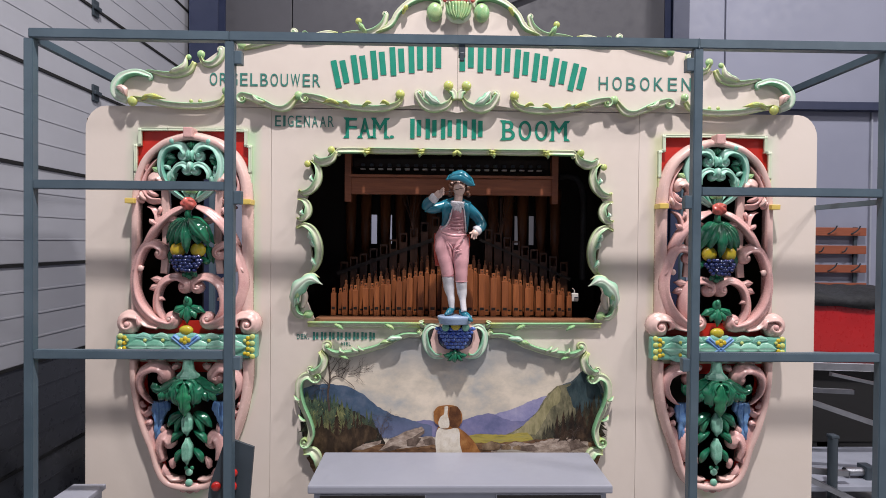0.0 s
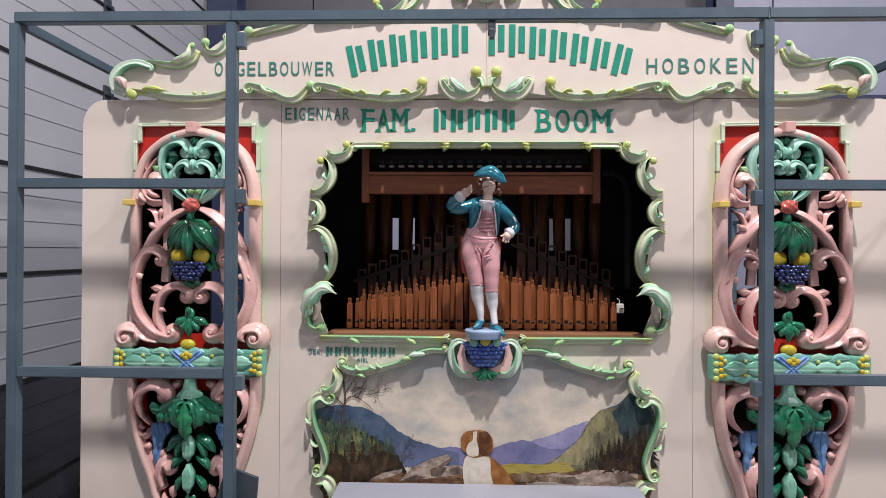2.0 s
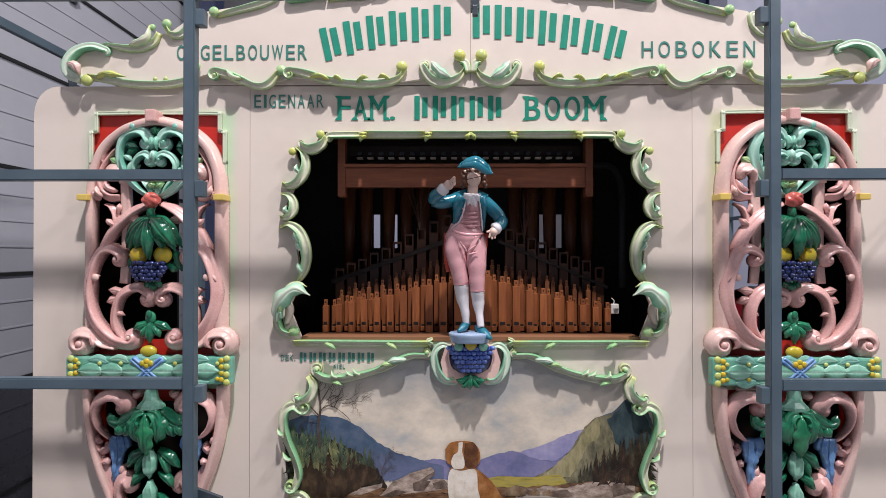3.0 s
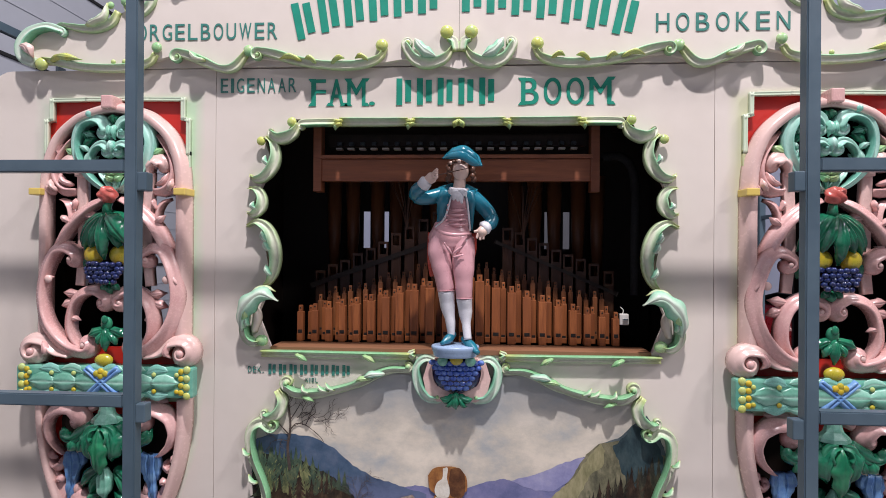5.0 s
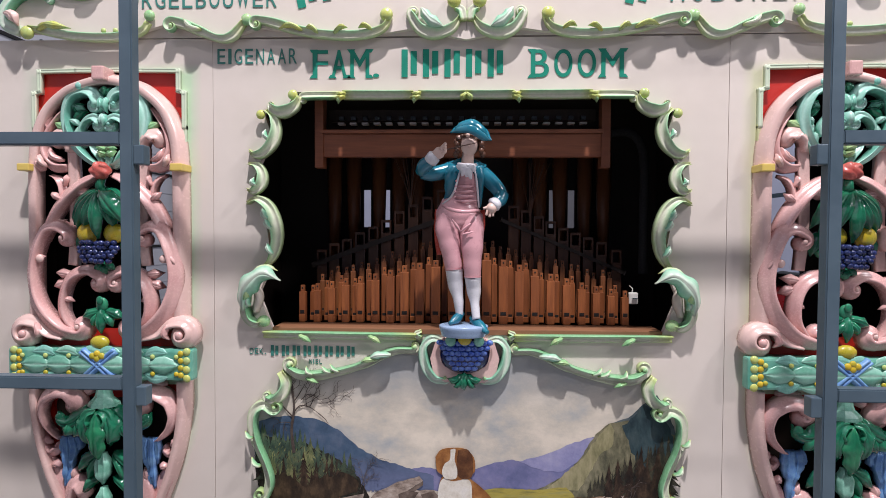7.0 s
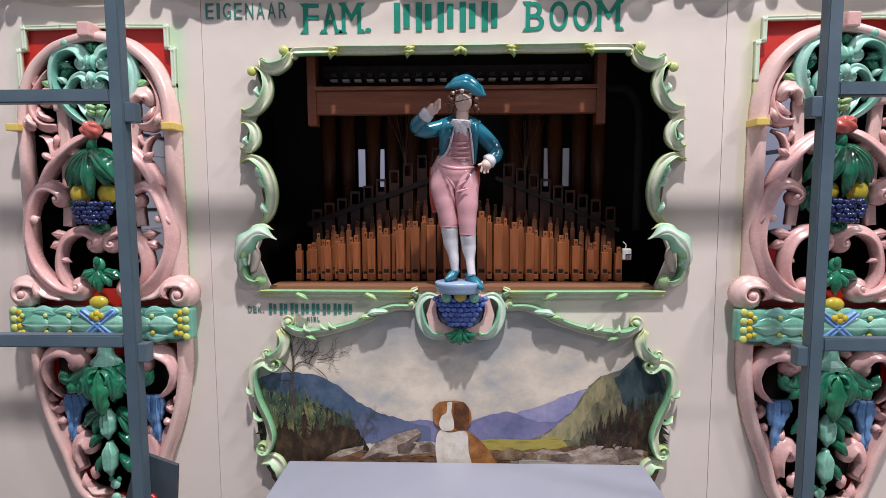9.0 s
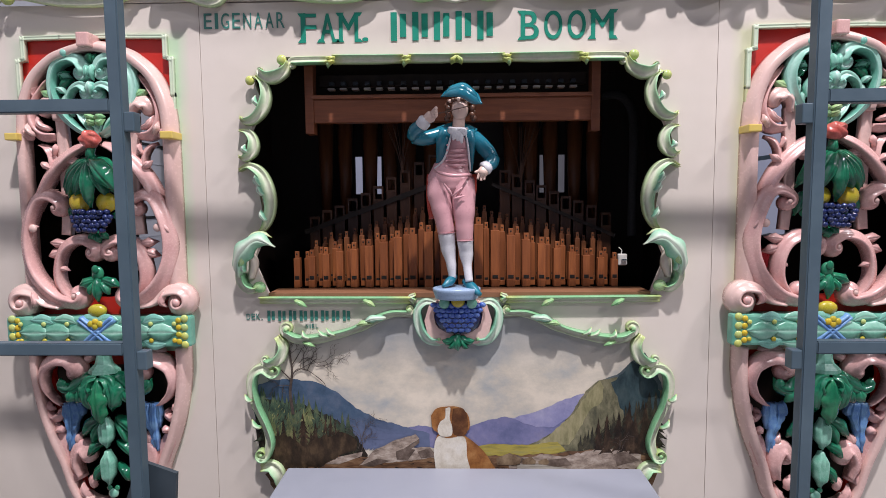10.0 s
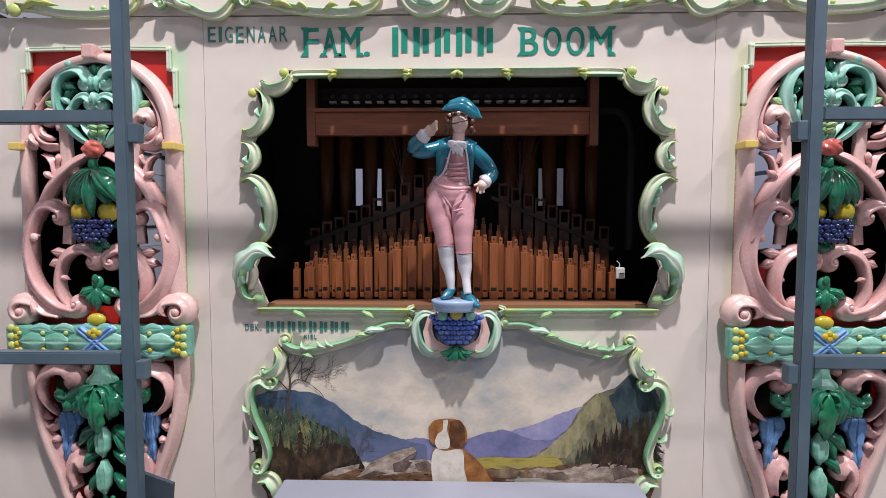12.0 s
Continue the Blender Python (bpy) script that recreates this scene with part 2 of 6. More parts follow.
def slab(outer, holes, y0, y1):
    """A board in the plane of the facade with openings cut right through it."""
    bm = bmesh.new()
    edges = []
    for loop in (outer, *holes):
        vs = [bm.verts.new((u, y0, z)) for u, z in loop]
        edges += [bm.edges.new((a, b)) for a, b in zip(vs, vs[1:] + vs[:1])]
    bmesh.ops.triangle_fill(bm, use_beauty=True, use_dissolve=False, edges=edges)
    made = bmesh.ops.extrude_face_region(bm, geom=list(bm.faces))
    for v in made["geom"]:
        if isinstance(v, bmesh.types.BMVert):
            v.co.y = y1
    return bm


def spline(pts, step=0.008):
    """Points close together along a smooth line through pts."""
    p = [Vector(q) for q in pts]
    if len(p) == 2:
        p = [p[0], (p[0] + p[1]) / 2, p[1]]
    p = [2 * p[0] - p[1], *p, 2 * p[-1] - p[-2]]
    out = []
    for a, b, c, d in zip(p, p[1:], p[2:], p[3:]):
        n = max(3, int((c - b).length / step))
        for i in range(n):
            s = i / n
            out.append(0.5 * (2 * b + (c - a) * s + (2 * a - 5 * b + 4 * c - d) * s * s + (3 * b - a - 3 * c + d) * s ** 3))
    return out + [p[-2]]


def curl(line, r, side, turns=1.1):
    """Winds the end of a line up into a volute. side 1 turns to the left of its way."""
    t = (line[-1] - line[-3]).normalized()
    n = Vector((-t.y, t.x)) * side
    c = line[-1] + n * r
    start = math.atan2(-n.y, -n.x)
    k = max(10, int(turns * 16))
    for i in range(1, k + 1):
        s = i / k
        rr = r * (1 - 0.72 * s)
        a = start + side * s * turns * 2 * math.pi
        line.append(c + rr * Vector((math.cos(a), math.sin(a))))
    return c


RIB = ((0.0, 0.0), (0.03, 0.45), (0.12, 0.8), (0.24, 0.86), (0.34, 0.72), (0.5, 1.0), (0.66, 0.72), (0.76, 0.86), (0.88, 0.8), (0.97, 0.45), (1.0, 0.0))
HOLLOW = ((0.0, 0.0), (0.015, 0.55), (0.07, 0.9), (0.16, 1.0), (0.26, 0.9), (0.36, 0.68), (0.5, 0.56), (0.64, 0.56), (0.78, 0.64), (0.9, 0.58), (0.98, 0.32), (1.0, 0.0))
ROUND = ((0.0, 0.0), (0.02, 0.35), (0.1, 0.68), (0.25, 0.9), (0.5, 1.0), (0.75, 0.9), (0.9, 0.68), (0.98, 0.35), (1.0, 0.0))
LEAF = ((0.0, 0.0), (0.04, 0.3), (0.15, 0.75), (0.3, 0.95), (0.44, 0.72), (0.5, 0.45), (0.56, 0.72), (0.7, 0.95), (0.85, 0.75), (0.96, 0.3), (1.0, 0.0))
BLADE = ((0.0, 0.0), (0.01, 0.22), (0.10, 0.50), (0.28, 0.82), (0.44, 1.0), (0.5, 0.74), (0.56, 1.0), (0.72, 0.78), (0.90, 0.40), (0.99, 0.18), (1.0, 0.0))
FLAT = ((0.0, 0.0), (0.0, 0.8), (0.06, 1.0), (0.3, 0.86), (0.7, 0.86), (0.94, 1.0), (1.0, 0.8), (1.0, 0.0))


def stroke_mesh(bm, line, widths, high, y0, shape, rise=(0, 0), waves=0, flip=1):
    uvs = bm.loops.layers.uv.verify()
    n = len(line)
    rings = []
    for i, p in enumerate(line):
        s = i / (n - 1)
        t = (line[min(i + 1, n - 1)] - line[max(i - 1, 0)]).normalized()
        side = Vector((-t.y, t.x)) * flip
        f = s * (len(widths) - 1)
        k = min(int(f), len(widths) - 2)
        g = f - k
        g = g * g * (3 - 2 * g)
        w = widths[k] * (1 - g) + widths[k + 1] * g
        if waves:
            w *= 1 + 0.16 * math.sin(s * waves * 2 * math.pi)
        h = min(high, 0.45 * high + 0.6 * w)
        yy = y0 - rise[0] * (1 - s) - rise[1] * s - rise[2] * math.sin(math.pi * s) if len(rise) > 2 else y0 - rise[0] * (1 - s) - rise[1] * s
        rings.append([bm.verts.new((p.x + side.x * (a - 0.5) * w, yy - b * h, p.y + side.y * (a - 0.5) * w)) for a, b in shape])
    m = len(shape)
    for i in range(n - 1):
        for j in range(m):
            j2 = (j + 1) % m
            f = bm.faces.new((rings[i][j], rings[i][j2], rings[i + 1][j2], rings[i + 1][j]))
            us = (shape[j][0], shape[j2][0], shape[j2][0], shape[j][0])
            vs = (i / (n - 1), i / (n - 1), (i + 1) / (n - 1), (i + 1) / (n - 1))
            for lp, a, b in zip(f.loops, us, vs):
                lp[uvs].uv = (a, b)
    bm.faces.new(rings[0])
    bm.faces.new(rings[-1][::-1])


def ball(bm, x, y, z, r, sx=1.0, sy=1.0, sz=1.0, seg=12, mi=0):
    made = bmesh.ops.create_uvsphere(bm, u_segments=seg, v_segments=max(6, seg * 2 // 3), radius=r)
    for v in made["verts"]:
        v.co = Vector((x + v.co.x * sx, y + v.co.y * sy, z + v.co.z * sz))
    for f in {f for v in made["verts"] for f in v.link_faces}:
        f.material_index = mi


def sides(pts, axis, both):
    yield pts
    if both:
        yield [(2 * axis - u, z) for u, z in pts]


class Carver:
    """Makes the carved pieces of one part: every piece is made for one half and again for the other."""

    def __init__(self, parent, axis=0.0, both=True, y0=0.0, bold=1.0, deep=1.0):
        self.parent, self.axis, self.both, self.y0, self.bold, self.deep = parent, axis, both, y0, bold, deep

    def stroke(self, pts, widths, material=None, high=0.022, shape=HOLLOW, start=None, end=None, lift=0.0, rise=(0, 0), name="scroll", waves=0, both=None, boss=None):
        for k, half in enumerate(sides(pts, self.axis, self.both if both is None else both)):
            s = -1 if k else 1
            line = spline(half)
            turn = sum((b - a).cross(c - b) for a, b, c in zip(line, line[1:], line[2:]))
            bm = bmesh.new()
            wide = [w * self.bold for w in widths]
            centres = []
            if end:
                centres.append((curl(line, end[0], end[1] * s, end[2] if len(end) > 2 else 1.1), end[0]))
                wide = wide + [wide[-1] * 0.72, wide[-1] * 0.5]
            if start:
                line.reverse()
                centres.append((curl(line, start[0], start[1] * s, start[2] if len(start) > 2 else 1.1), start[0]))
                line.reverse()
                wide = [wide[0] * 0.5, wide[0] * 0.72] + wide
            stroke_mesh(bm, line, wide, high * self.deep, self.y0 - lift, shape, rise, waves, -1 if turn > 0 else 1)
            ob = link(name, bm, material or SCROLL, self.parent)
            for c, r in centres:
                if boss:
                    bb = bmesh.new()
                    ball(bb, c.x, self.y0 - lift - high * 0.7 * self.deep, c.y, max(0.3 * r, 0.006), 1, 0.8, 1)
                    link("boss", bb, boss, self.parent)

    def balls(self, pts, r, material, name="boss", lift=0.012, sx=1, sy=0.62, sz=1, both=None):
        lift = lift + 0.008 * (self.deep > 1.5)
        r = r * (0.86 if self.deep > 1.5 else 1)
        for half in sides(pts, self.axis, self.both if both is None else both):
            for u, z in half:
                bm = bmesh.new()
                ball(bm, u, self.y0 - lift, z, r, sx, sy, sz)
                link(name, bm, material, self.parent)

    def leaf(self, pts, w, material, high=0.02, lift=0.0, rise=(0, 0, 0.01), waves=2, name="leaf", both=None):
        lift = lift + 0.014 * (self.deep > 1.5)
        self.stroke(pts, (0.25 * w, 0.85 * w, w, 0.68 * w, 0.05 * w), material, 0.8 * high / self.deep, BLADE, None, None, lift, rise, name, waves, both)


# ---- the hall ----
def hall():
    tagged(box_part("floor", -2.3, 9.0, -9.0, 5.3, -0.12, 0.0, CONCRETE, None, 0), "grey concrete hall floor", "floor", kind="structure")
    tagged(box_part("ceiling", -2.3, 9.0, -9.0, 5.3, 9.4, 9.55, CEILING, None, 0), "grey sheet-metal hall ceiling", "ceiling", kind="structure")
    tagged(box_part("wall_south", -2.3, 9.0, -9.2, -9.0, 0, 9.4, GREYWALL, None, 0), "blue-grey panelled hall wall", "wall", kind="structure")
    tagged(box_part("wall_east", 9.0, 9.2, -9.2, 5.3, 0, 9.4, GREYWALL, None, 0), "blue-grey panelled hall wall", "wall", kind="structure")
    tagged(box_part("wall_west", -2.3, -2.0, -9.2, 5.3, 0, 9.4, GREYWALL, None, 0), "blue-grey wall round the sectional door", "wall", kind="structure")
    north = tagged(box_part("wall_north", -2.3, 9.0, 5.12, 5.3, 0, 9.4, DARKWALL, None, 0), "dark sheet wall behind the organ", "wall", kind="structure")
    # tall wall panels with open joints
    for u0, u1, m in ((-2.0, -1.05, DARKWALL), (-1.04, 0.1, DARKWALL), (0.11, 2.31, DARKWALL), (2.325, 2.81, GREYWALL), (2.825, 4.6, GREYWALL), (4.615, 6.2, GREYWALL), (6.215, 9.0, GREYWALL)):
        box_part("panel", u0, u1, 5.06, 5.12, 0.0, 9.4, m, north, 0.004)
    for u0, u1 in ((-1.99, -1.06), (-1.03, 0.09)):
        box_part("panel", u0, u1, 5.045, 5.058, 0.0, 2.5, GREYWALL, north, 0.003)
    # steel columns and brace by the wall
    for x0, x1 in ((-1.86, -1.62), (2.26, 2.40)):
        bm = bmesh.new()
        box(bm, x0, x1, 4.86, 4.875, 0, 9.4)
        box(bm, x0, x1, 5.035, 5.05, 0, 9.4)
        box(bm, (x0 + x1) / 2 - 0.006, (x0 + x1) / 2 + 0.006, 4.875, 5.035, 0, 9.4)
        tagged(link("steel_column", bm, NAVY, None, "", False), "dark blue steel column against the wall", "column", "wall columns", "structure")
    bm = bmesh.new()
    box(bm, -1.4, 2.32, 4.93, 4.96, 3.45, 3.49)
    bmesh.ops.rotate(bm, cent=(-0.2, 4.95, 3.47), matrix=Matrix.Rotation(radians(-22), 3, "Y"), verts=bm.verts)
    tagged(link("brace", bm, STEEL_DARK, None, "", False), "dark diagonal steel brace on the wall", "brace", kind="structure")
    bm = bmesh.new()
    box(bm, 2.40, 4.25, 4.97, 5.05, 2.93, 3.0)
    tagged(link("wall_rail", bm, NAVY, None, "", False), "dark blue horizontal steel wall rail", "rail", kind="structure")


def sectional_door():
    door = empty("door_1", -1.93, 3.0, 0, "white sectional hall door with black panel seals", "door", kind="structure")
    for z0, z1 in ((0.0, 0.53), (0.545, 1.06), (1.075, 1.58), (1.595, 2.10), (2.115, 2.625), (2.64, 3.15), (3.165, 3.68), (3.695, 4.2)):
        bm = bmesh.new()
        y = -4.6
        box(bm, -0.03, 0.02, -4.6, 2.0, z0, z1, 0.004)
        for k in range(1, 4):
            zz = z0 + (z1 - z0) * k / 4
            box(bm, 0.018, 0.0225, -4.58, 1.98, zz - 0.004, zz + 0.004)
        # The two lowest sections are darker than the rest.
        link("panel", bm, DOORWHITE if z1 > 1.2 else DOORDARK, door, "" if z1 > 1.2 else "dark door section", False)
    for z in (0.5375, 1.0675, 1.5875, 2.1075, 2.6325, 3.1575, 3.6875):
        box_part("seal", -0.025, 0.026, -4.6, 2.0, z - 0.0085, z + 0.0085, RUBBER, door, 0)
        for y in (-1.8, 0.62):
            bm = bmesh.new()
            box(bm, 0.02, 0.034, y - 0.03, y + 0.03, z - 0.05, z + 0.05, 0.003)
            box(bm, 0.034, 0.05, y - 0.034, y + 0.034, z - 0.012, z + 0.012, 0.005)
            link("hinge", bm, STEEL_DARK, door, "dark steel panel hinge", False)
    box_part("lintel", -0.07, 0.07, -4.8, 2.2, 4.2, 4.9, GREYWALL, door)


# ---- the steel frame before the organ ----
FRAME_Y = 2.11


def tube(bm, a, b, s=0.033):
    """A square tube from a to b with softly rounded edges."""
    a, b = Vector(a), Vector(b)
    made = bmesh.ops.create_cube(bm, size=1.0)
    ln = (b - a).length
    for v in made["verts"]:
        v.co = Vector((v.co.x * s, v.co.y * s, v.co.z * ln))
    q = (b - a).to_track_quat("Z", "Y") if abs((b - a).normalized().z) < 0.99 else Matrix.Identity(3).to_quaternion()
    for v in made["verts"]:
        v.co = q @ v.co + (a + b) / 2
    bmesh.ops.bevel(bm, geom=list({e for v in made["verts"] for e in v.link_edges}), offset=0.003, segments=2, affect="EDGES")


def steel_frame():
    f = empty("steel_frame", CX, FRAME_Y, 0, "blue-grey painted square-tube steel frame standing before the organ", "frame")
    xs = FRAME_XS
    ys = FRAME_YS

    def bar(name, a, b, s=0.033):
        bm = bmesh.new()
        tube(bm, a, b, s)
        return link(name, bm, STEEL, f, "", False)
    for x, y in zip(xs, ys):
        bar("post", (x, y, 0.0), (x, y, TOP_Z - 0.0175))
    for i in range(3):
        bar("rail", (xs[i], ys[i], TOP_Z), (xs[i + 1], ys[i + 1], TOP_Z), 0.034)
    for i in (0, 2):
        for z in (MID_Z, LOW_Z, 0.45):
            bar("rail", (xs[i] + 0.017, ys[i], z), (xs[i + 1] - 0.017, ys[i + 1], z), 0.032)
    for x, y in ((xs[0], ys[0]), (xs[3], ys[3])):
        bar("rail", (x, y + 0.017, TOP_Z - 0.01), (x, 3.75 - FRAME_Y, TOP_Z - 0.01), 0.022)
        if x > 0:
            bar("rail", (x, y + 0.017, MID_Z - 0.03), (x, 3.75 - FRAME_Y, MID_Z - 0.03), 0.014)
        bar("post", (x, 3.77 - FRAME_Y, 0.0), (x, 3.77 - FRAME_Y, TOP_Z))
    # hinge sleeves on the two inner posts
    for x, y, s in ((xs[1], ys[1], 1), (xs[2], ys[2], -1)):
        for z in (TOP_Z - 0.075, MID_Z - 0.04, LOW_Z - 0.03):
            bm = bmesh.new()
            box(bm, x + s * 0.0165 - (0 if s > 0 else 0.026), x + s * 0.0165 + (0.026 if s > 0 else 0), y - 0.014, y + 0.016, z - 0.024, z + 0.024, 0.003)
            link("hinge_sleeve", bm, STEEL, f, "", False)
    bm = bmesh.new()
    box(bm, -0.012, 0.012, ys[1] - 0.012, ys[1] + 0.02, TOP_Z - 0.055, TOP_Z - 0.017, 0.002)
    box(bm, -0.008, 0.008, ys[1] - 0.016, ys[1], TOP_Z - 0.075, TOP_Z - 0.045, 0.002)
    link("catch", bm, STEEL_DARK, f, "small black steel catch", False)
    return f


FRAME_XS, FRAME_YS = (-1.535, -0.830, 0.860, 1.565), (0.0, 0.0, 0.0, 0.0)
TOP_Z, MID_Z, LOW_Z = 2.452, 1.918, 1.312


def lid():
    t = empty("folding_shelf", CX + 0.012, 2.455, 0.0, "light grey painted shelf hinged below the picture panel", "shelf")
    bm = bmesh.new()
    box(bm, -0.562, 0.562, -0.335, -0.003, 0.80, 0.83, 0.006)
    link("board", bm, BOARDTOP, t, "", False)
    bm = bmesh.new()
    box(bm, -0.54, 0.54, -0.326, -0.296, 0.70, 0.80, 0.003)
    for x0, x1 in ((-0.52, -0.13), (0.13, 0.52)):
        box(bm, x0, x1, -0.332, -0.322, 0.70, 0.797, 0.002, 1)
    link("front_rail", bm, [BOARDEDGE, HOLE], t, "", False)
    for x in (-0.5, 0.5):
        box_part("bracket", x - 0.02, x + 0.02, -0.3, -0.003, 0.55, 0.805, BOARDEDGE, t)


def light_plate():
    p = empty("light_board", CX - 0.87, 2.145, 0.615, "dark grey trailer light board with red reflectors, leaning by the post", "light board")
    bm = bmesh.new()
    vs = [bm.verts.new(c) for c in ((-0.085, 0, -0.2), (0.075, 0, -0.2), (0.118, 0, 0.348), (0.015, 0, 0.385), (-0.045, 0, 0.2))]
    f = bm.faces.new(vs)
    made = bmesh.ops.extrude_face_region(bm, geom=[f])
    for v in made["geom"]:
        if isinstance(v, bmesh.types.BMVert):
            v.co.y += 0.012
    link("plate", bm, STEEL_DARK, p, "", False)
    for x, z, r in ((0.045, 0.255, 0.016), (0.040, 0.205, 0.019), (-0.018, 0.205, 0.018)):
        bm = bmesh.new()
        ball(bm, x, -0.004, z, r, 1, 0.6, 1)
        link("reflector", bm, REFLECTOR, p, "round red reflector")


def step_box():
    b = empty("grey_box", -1.17, 2.24, 0, "light grey painted box beside the frame", "box")
    box_part("body", -0.055, 0.055, -0.05, 0.1, 0.0, 0.72, BOARDEDGE, b, 0.006)
    box_part("lid", -0.065, 0.065, -0.06, 0.11, 0.72, 0.74, BOARDTOP, b, 0.004)


hall()
sectional_door()
steel_frame()
lid()
light_plate()
step_box()

# ---- the organ: case and facade boards ----
organ = empty("fairground_organ", CX, CY, 0, "cream painted fairground organ with pink and green carvings and wooden pipes", "organ")
WING_TOP = 2.288
PA = 1.112                    # distance of the side panels' axes from the centre line


def mirrored(half):
    return half + [(-u, z) for u, z in reversed(half)]


CORNER = [(-1.384, 1.891), (-1.376, 2.013), (-1.369, 2.12), (-1.351, 2.126), (-1.347, 2.188), (-1.233, 2.19), (-1.135, 2.19)]
HW = 0.239                     # half the width of a carved panel
CORNER = [(p, z) for p, (u, z) in zip((-HW, -HW, -HW, -HW + 0.018, -HW + 0.018, -0.1, 0.0), CORNER)]
SHIELD = [(-0.238, 1.207), (-0.235, 1.12), (-0.219, 1.024), (-0.191, 0.926), (-0.160, 0.845), (-0.131, 0.753), (-0.088, 0.700), (0.0, 0.684)]
BELT_HI, BELT_LO = 1.332, 1.237
upper_hole = [(-HW, BELT_HI - 0.02), (-HW, CORNER[2][1]), (-HW + 0.02, CORNER[2][1]), (-HW + 0.02, CORNER[-1][1])]
upper_hole += [(-u, z) for u, z in reversed(upper_hole)]
lower_hole = [(u, z) for u, z in SHIELD if u < -0.01] + [(0, SHIELD[-1][1])] + [(-u, z) for u, z in reversed(SHIELD) if u < -0.01]
WIN = [(-0.604, 1.39), (-0.646, 1.495), (-0.623, 1.549), (-0.606, 1.621), (-0.628, 1.763), (-0.667, 1.834), (-0.651, 1.877), (-0.622, 1.938), (-0.608, 2.007), (-0.627, 2.059), (-0.556, 2.075), (-0.528, 2.123), (-0.014, 2.116)]
WIN = [(u, z) for u, z in WIN if u < -0.05]


def wing(sign):
    edge, seam, top, foot = 1.565, 0.786, WING_TOP, 0.36
    outer = [(seam + 0.0015, foot), (edge, foot), (edge, top - 0.1)]
    for k in range(1, 7):
        a = radians(90 * k / 6)
        outer.append((edge - 0.085 + 0.085 * math.cos(a), top - 0.1 + 0.1 * math.sin(a)))
    outer.append((seam + 0.0015, top))
    outer = [(sign * u, z) for u, z in outer]
    holes = [[(u + sign * PA, z) for u, z in h] for h in (upper_hole, lower_hole)]
    return link("wing_board", slab(outer, holes, 0.0, 0.022), CREAM_WING if sign < 0 else CREAM_WING_R, organ, "", False)


wings = {s: wing(s) for s in (-1, 1)}
centre = link("centre_board", slab([(-0.786, 0.36), (0.786, 0.36), (0.786, WING_TOP - 0.002), (-0.786, WING_TOP - 0.002)], [mirrored(WIN)], 0.0, 0.022), CREAM, organ, "", False)
BOARD_TOP = [(-1.431, 2.307), (-1.436, 2.396), (-1.368, 2.435), (-1.209, 2.414), (-1.127, 2.453), (-1.056, 2.478), (-0.97, 2.54), (-0.738, 2.577), (-0.454, 2.601), (-0.311, 2.637), (-0.236, 2.705), (-0.146, 2.792), (-0.007, 2.823)]
BOARD_TOP = BOARD_TOP[:-1]
BOARD_LOW = [(-0.165, 2.306), (-0.237, 2.295), (-0.404, 2.288), (-0.523, 2.3), (-0.63, 2.313), (-0.737, 2.283), (-0.808, 2.301), (-0.914, 2.328), (-1.009, 2.303), (-1.232, 2.298)]
BOARD_LOW = BOARD_LOW[::-1]
sign_board = link("sign_board", slab([(-0.0, 2.272), *[(u, z) for u, z in reversed(BOARD_LOW)], *BOARD_TOP, (0, BOARD_TOP[-1][1] + 0.02), *[(-u, z) for u, z in reversed(BOARD_TOP)], *[(-u, z) for u, z in BOARD_LOW]], [], -0.022, -0.004), CREAM, organ, "", False)

box_part("sign_backing", -1.2, 1.2, -0.0036, 0.02, WING_TOP + 0.003, 2.37, CREAM, organ, 0.001)
# Thin dark strip along the board's middle joint.
box_part("joint", -0.0009, 0.0009, -0.0223, -0.0219, 2.30, BOARD_TOP[-1][1], CREAM_JOINT, sign_board, 0)
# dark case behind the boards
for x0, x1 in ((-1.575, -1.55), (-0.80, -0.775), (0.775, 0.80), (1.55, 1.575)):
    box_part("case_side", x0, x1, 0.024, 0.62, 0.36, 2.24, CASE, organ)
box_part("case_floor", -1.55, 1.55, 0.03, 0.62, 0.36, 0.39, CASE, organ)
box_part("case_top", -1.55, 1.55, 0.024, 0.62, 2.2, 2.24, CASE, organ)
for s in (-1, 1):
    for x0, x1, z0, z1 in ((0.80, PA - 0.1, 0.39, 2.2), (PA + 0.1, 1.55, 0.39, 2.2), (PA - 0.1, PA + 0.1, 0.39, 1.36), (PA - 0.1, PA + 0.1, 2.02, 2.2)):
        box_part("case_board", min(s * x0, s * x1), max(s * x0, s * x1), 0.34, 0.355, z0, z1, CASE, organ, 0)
slits = [(-0.426, 1.878), (-0.395, 1.877), (-0.336, 1.877), (-0.315, 1.877), (0.343, 1.871), (0.369, 1.87), (0.42, 1.87), (0.448, 1.87)]
slits = [u for u, z in slits]
z_hi, z_lo = ([(-0.496, 1.869), (-0.499, 1.694)])[0][1], ([(-0.496, 1.869), (-0.499, 1.713)])[1][1]
xs = [-0.775] + slits + [0.775]
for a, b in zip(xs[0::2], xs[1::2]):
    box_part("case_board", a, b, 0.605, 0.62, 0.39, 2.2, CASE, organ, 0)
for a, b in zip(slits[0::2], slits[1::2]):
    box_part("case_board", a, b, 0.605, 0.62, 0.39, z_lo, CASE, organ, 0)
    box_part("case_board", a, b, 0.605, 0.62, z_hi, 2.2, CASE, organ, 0)
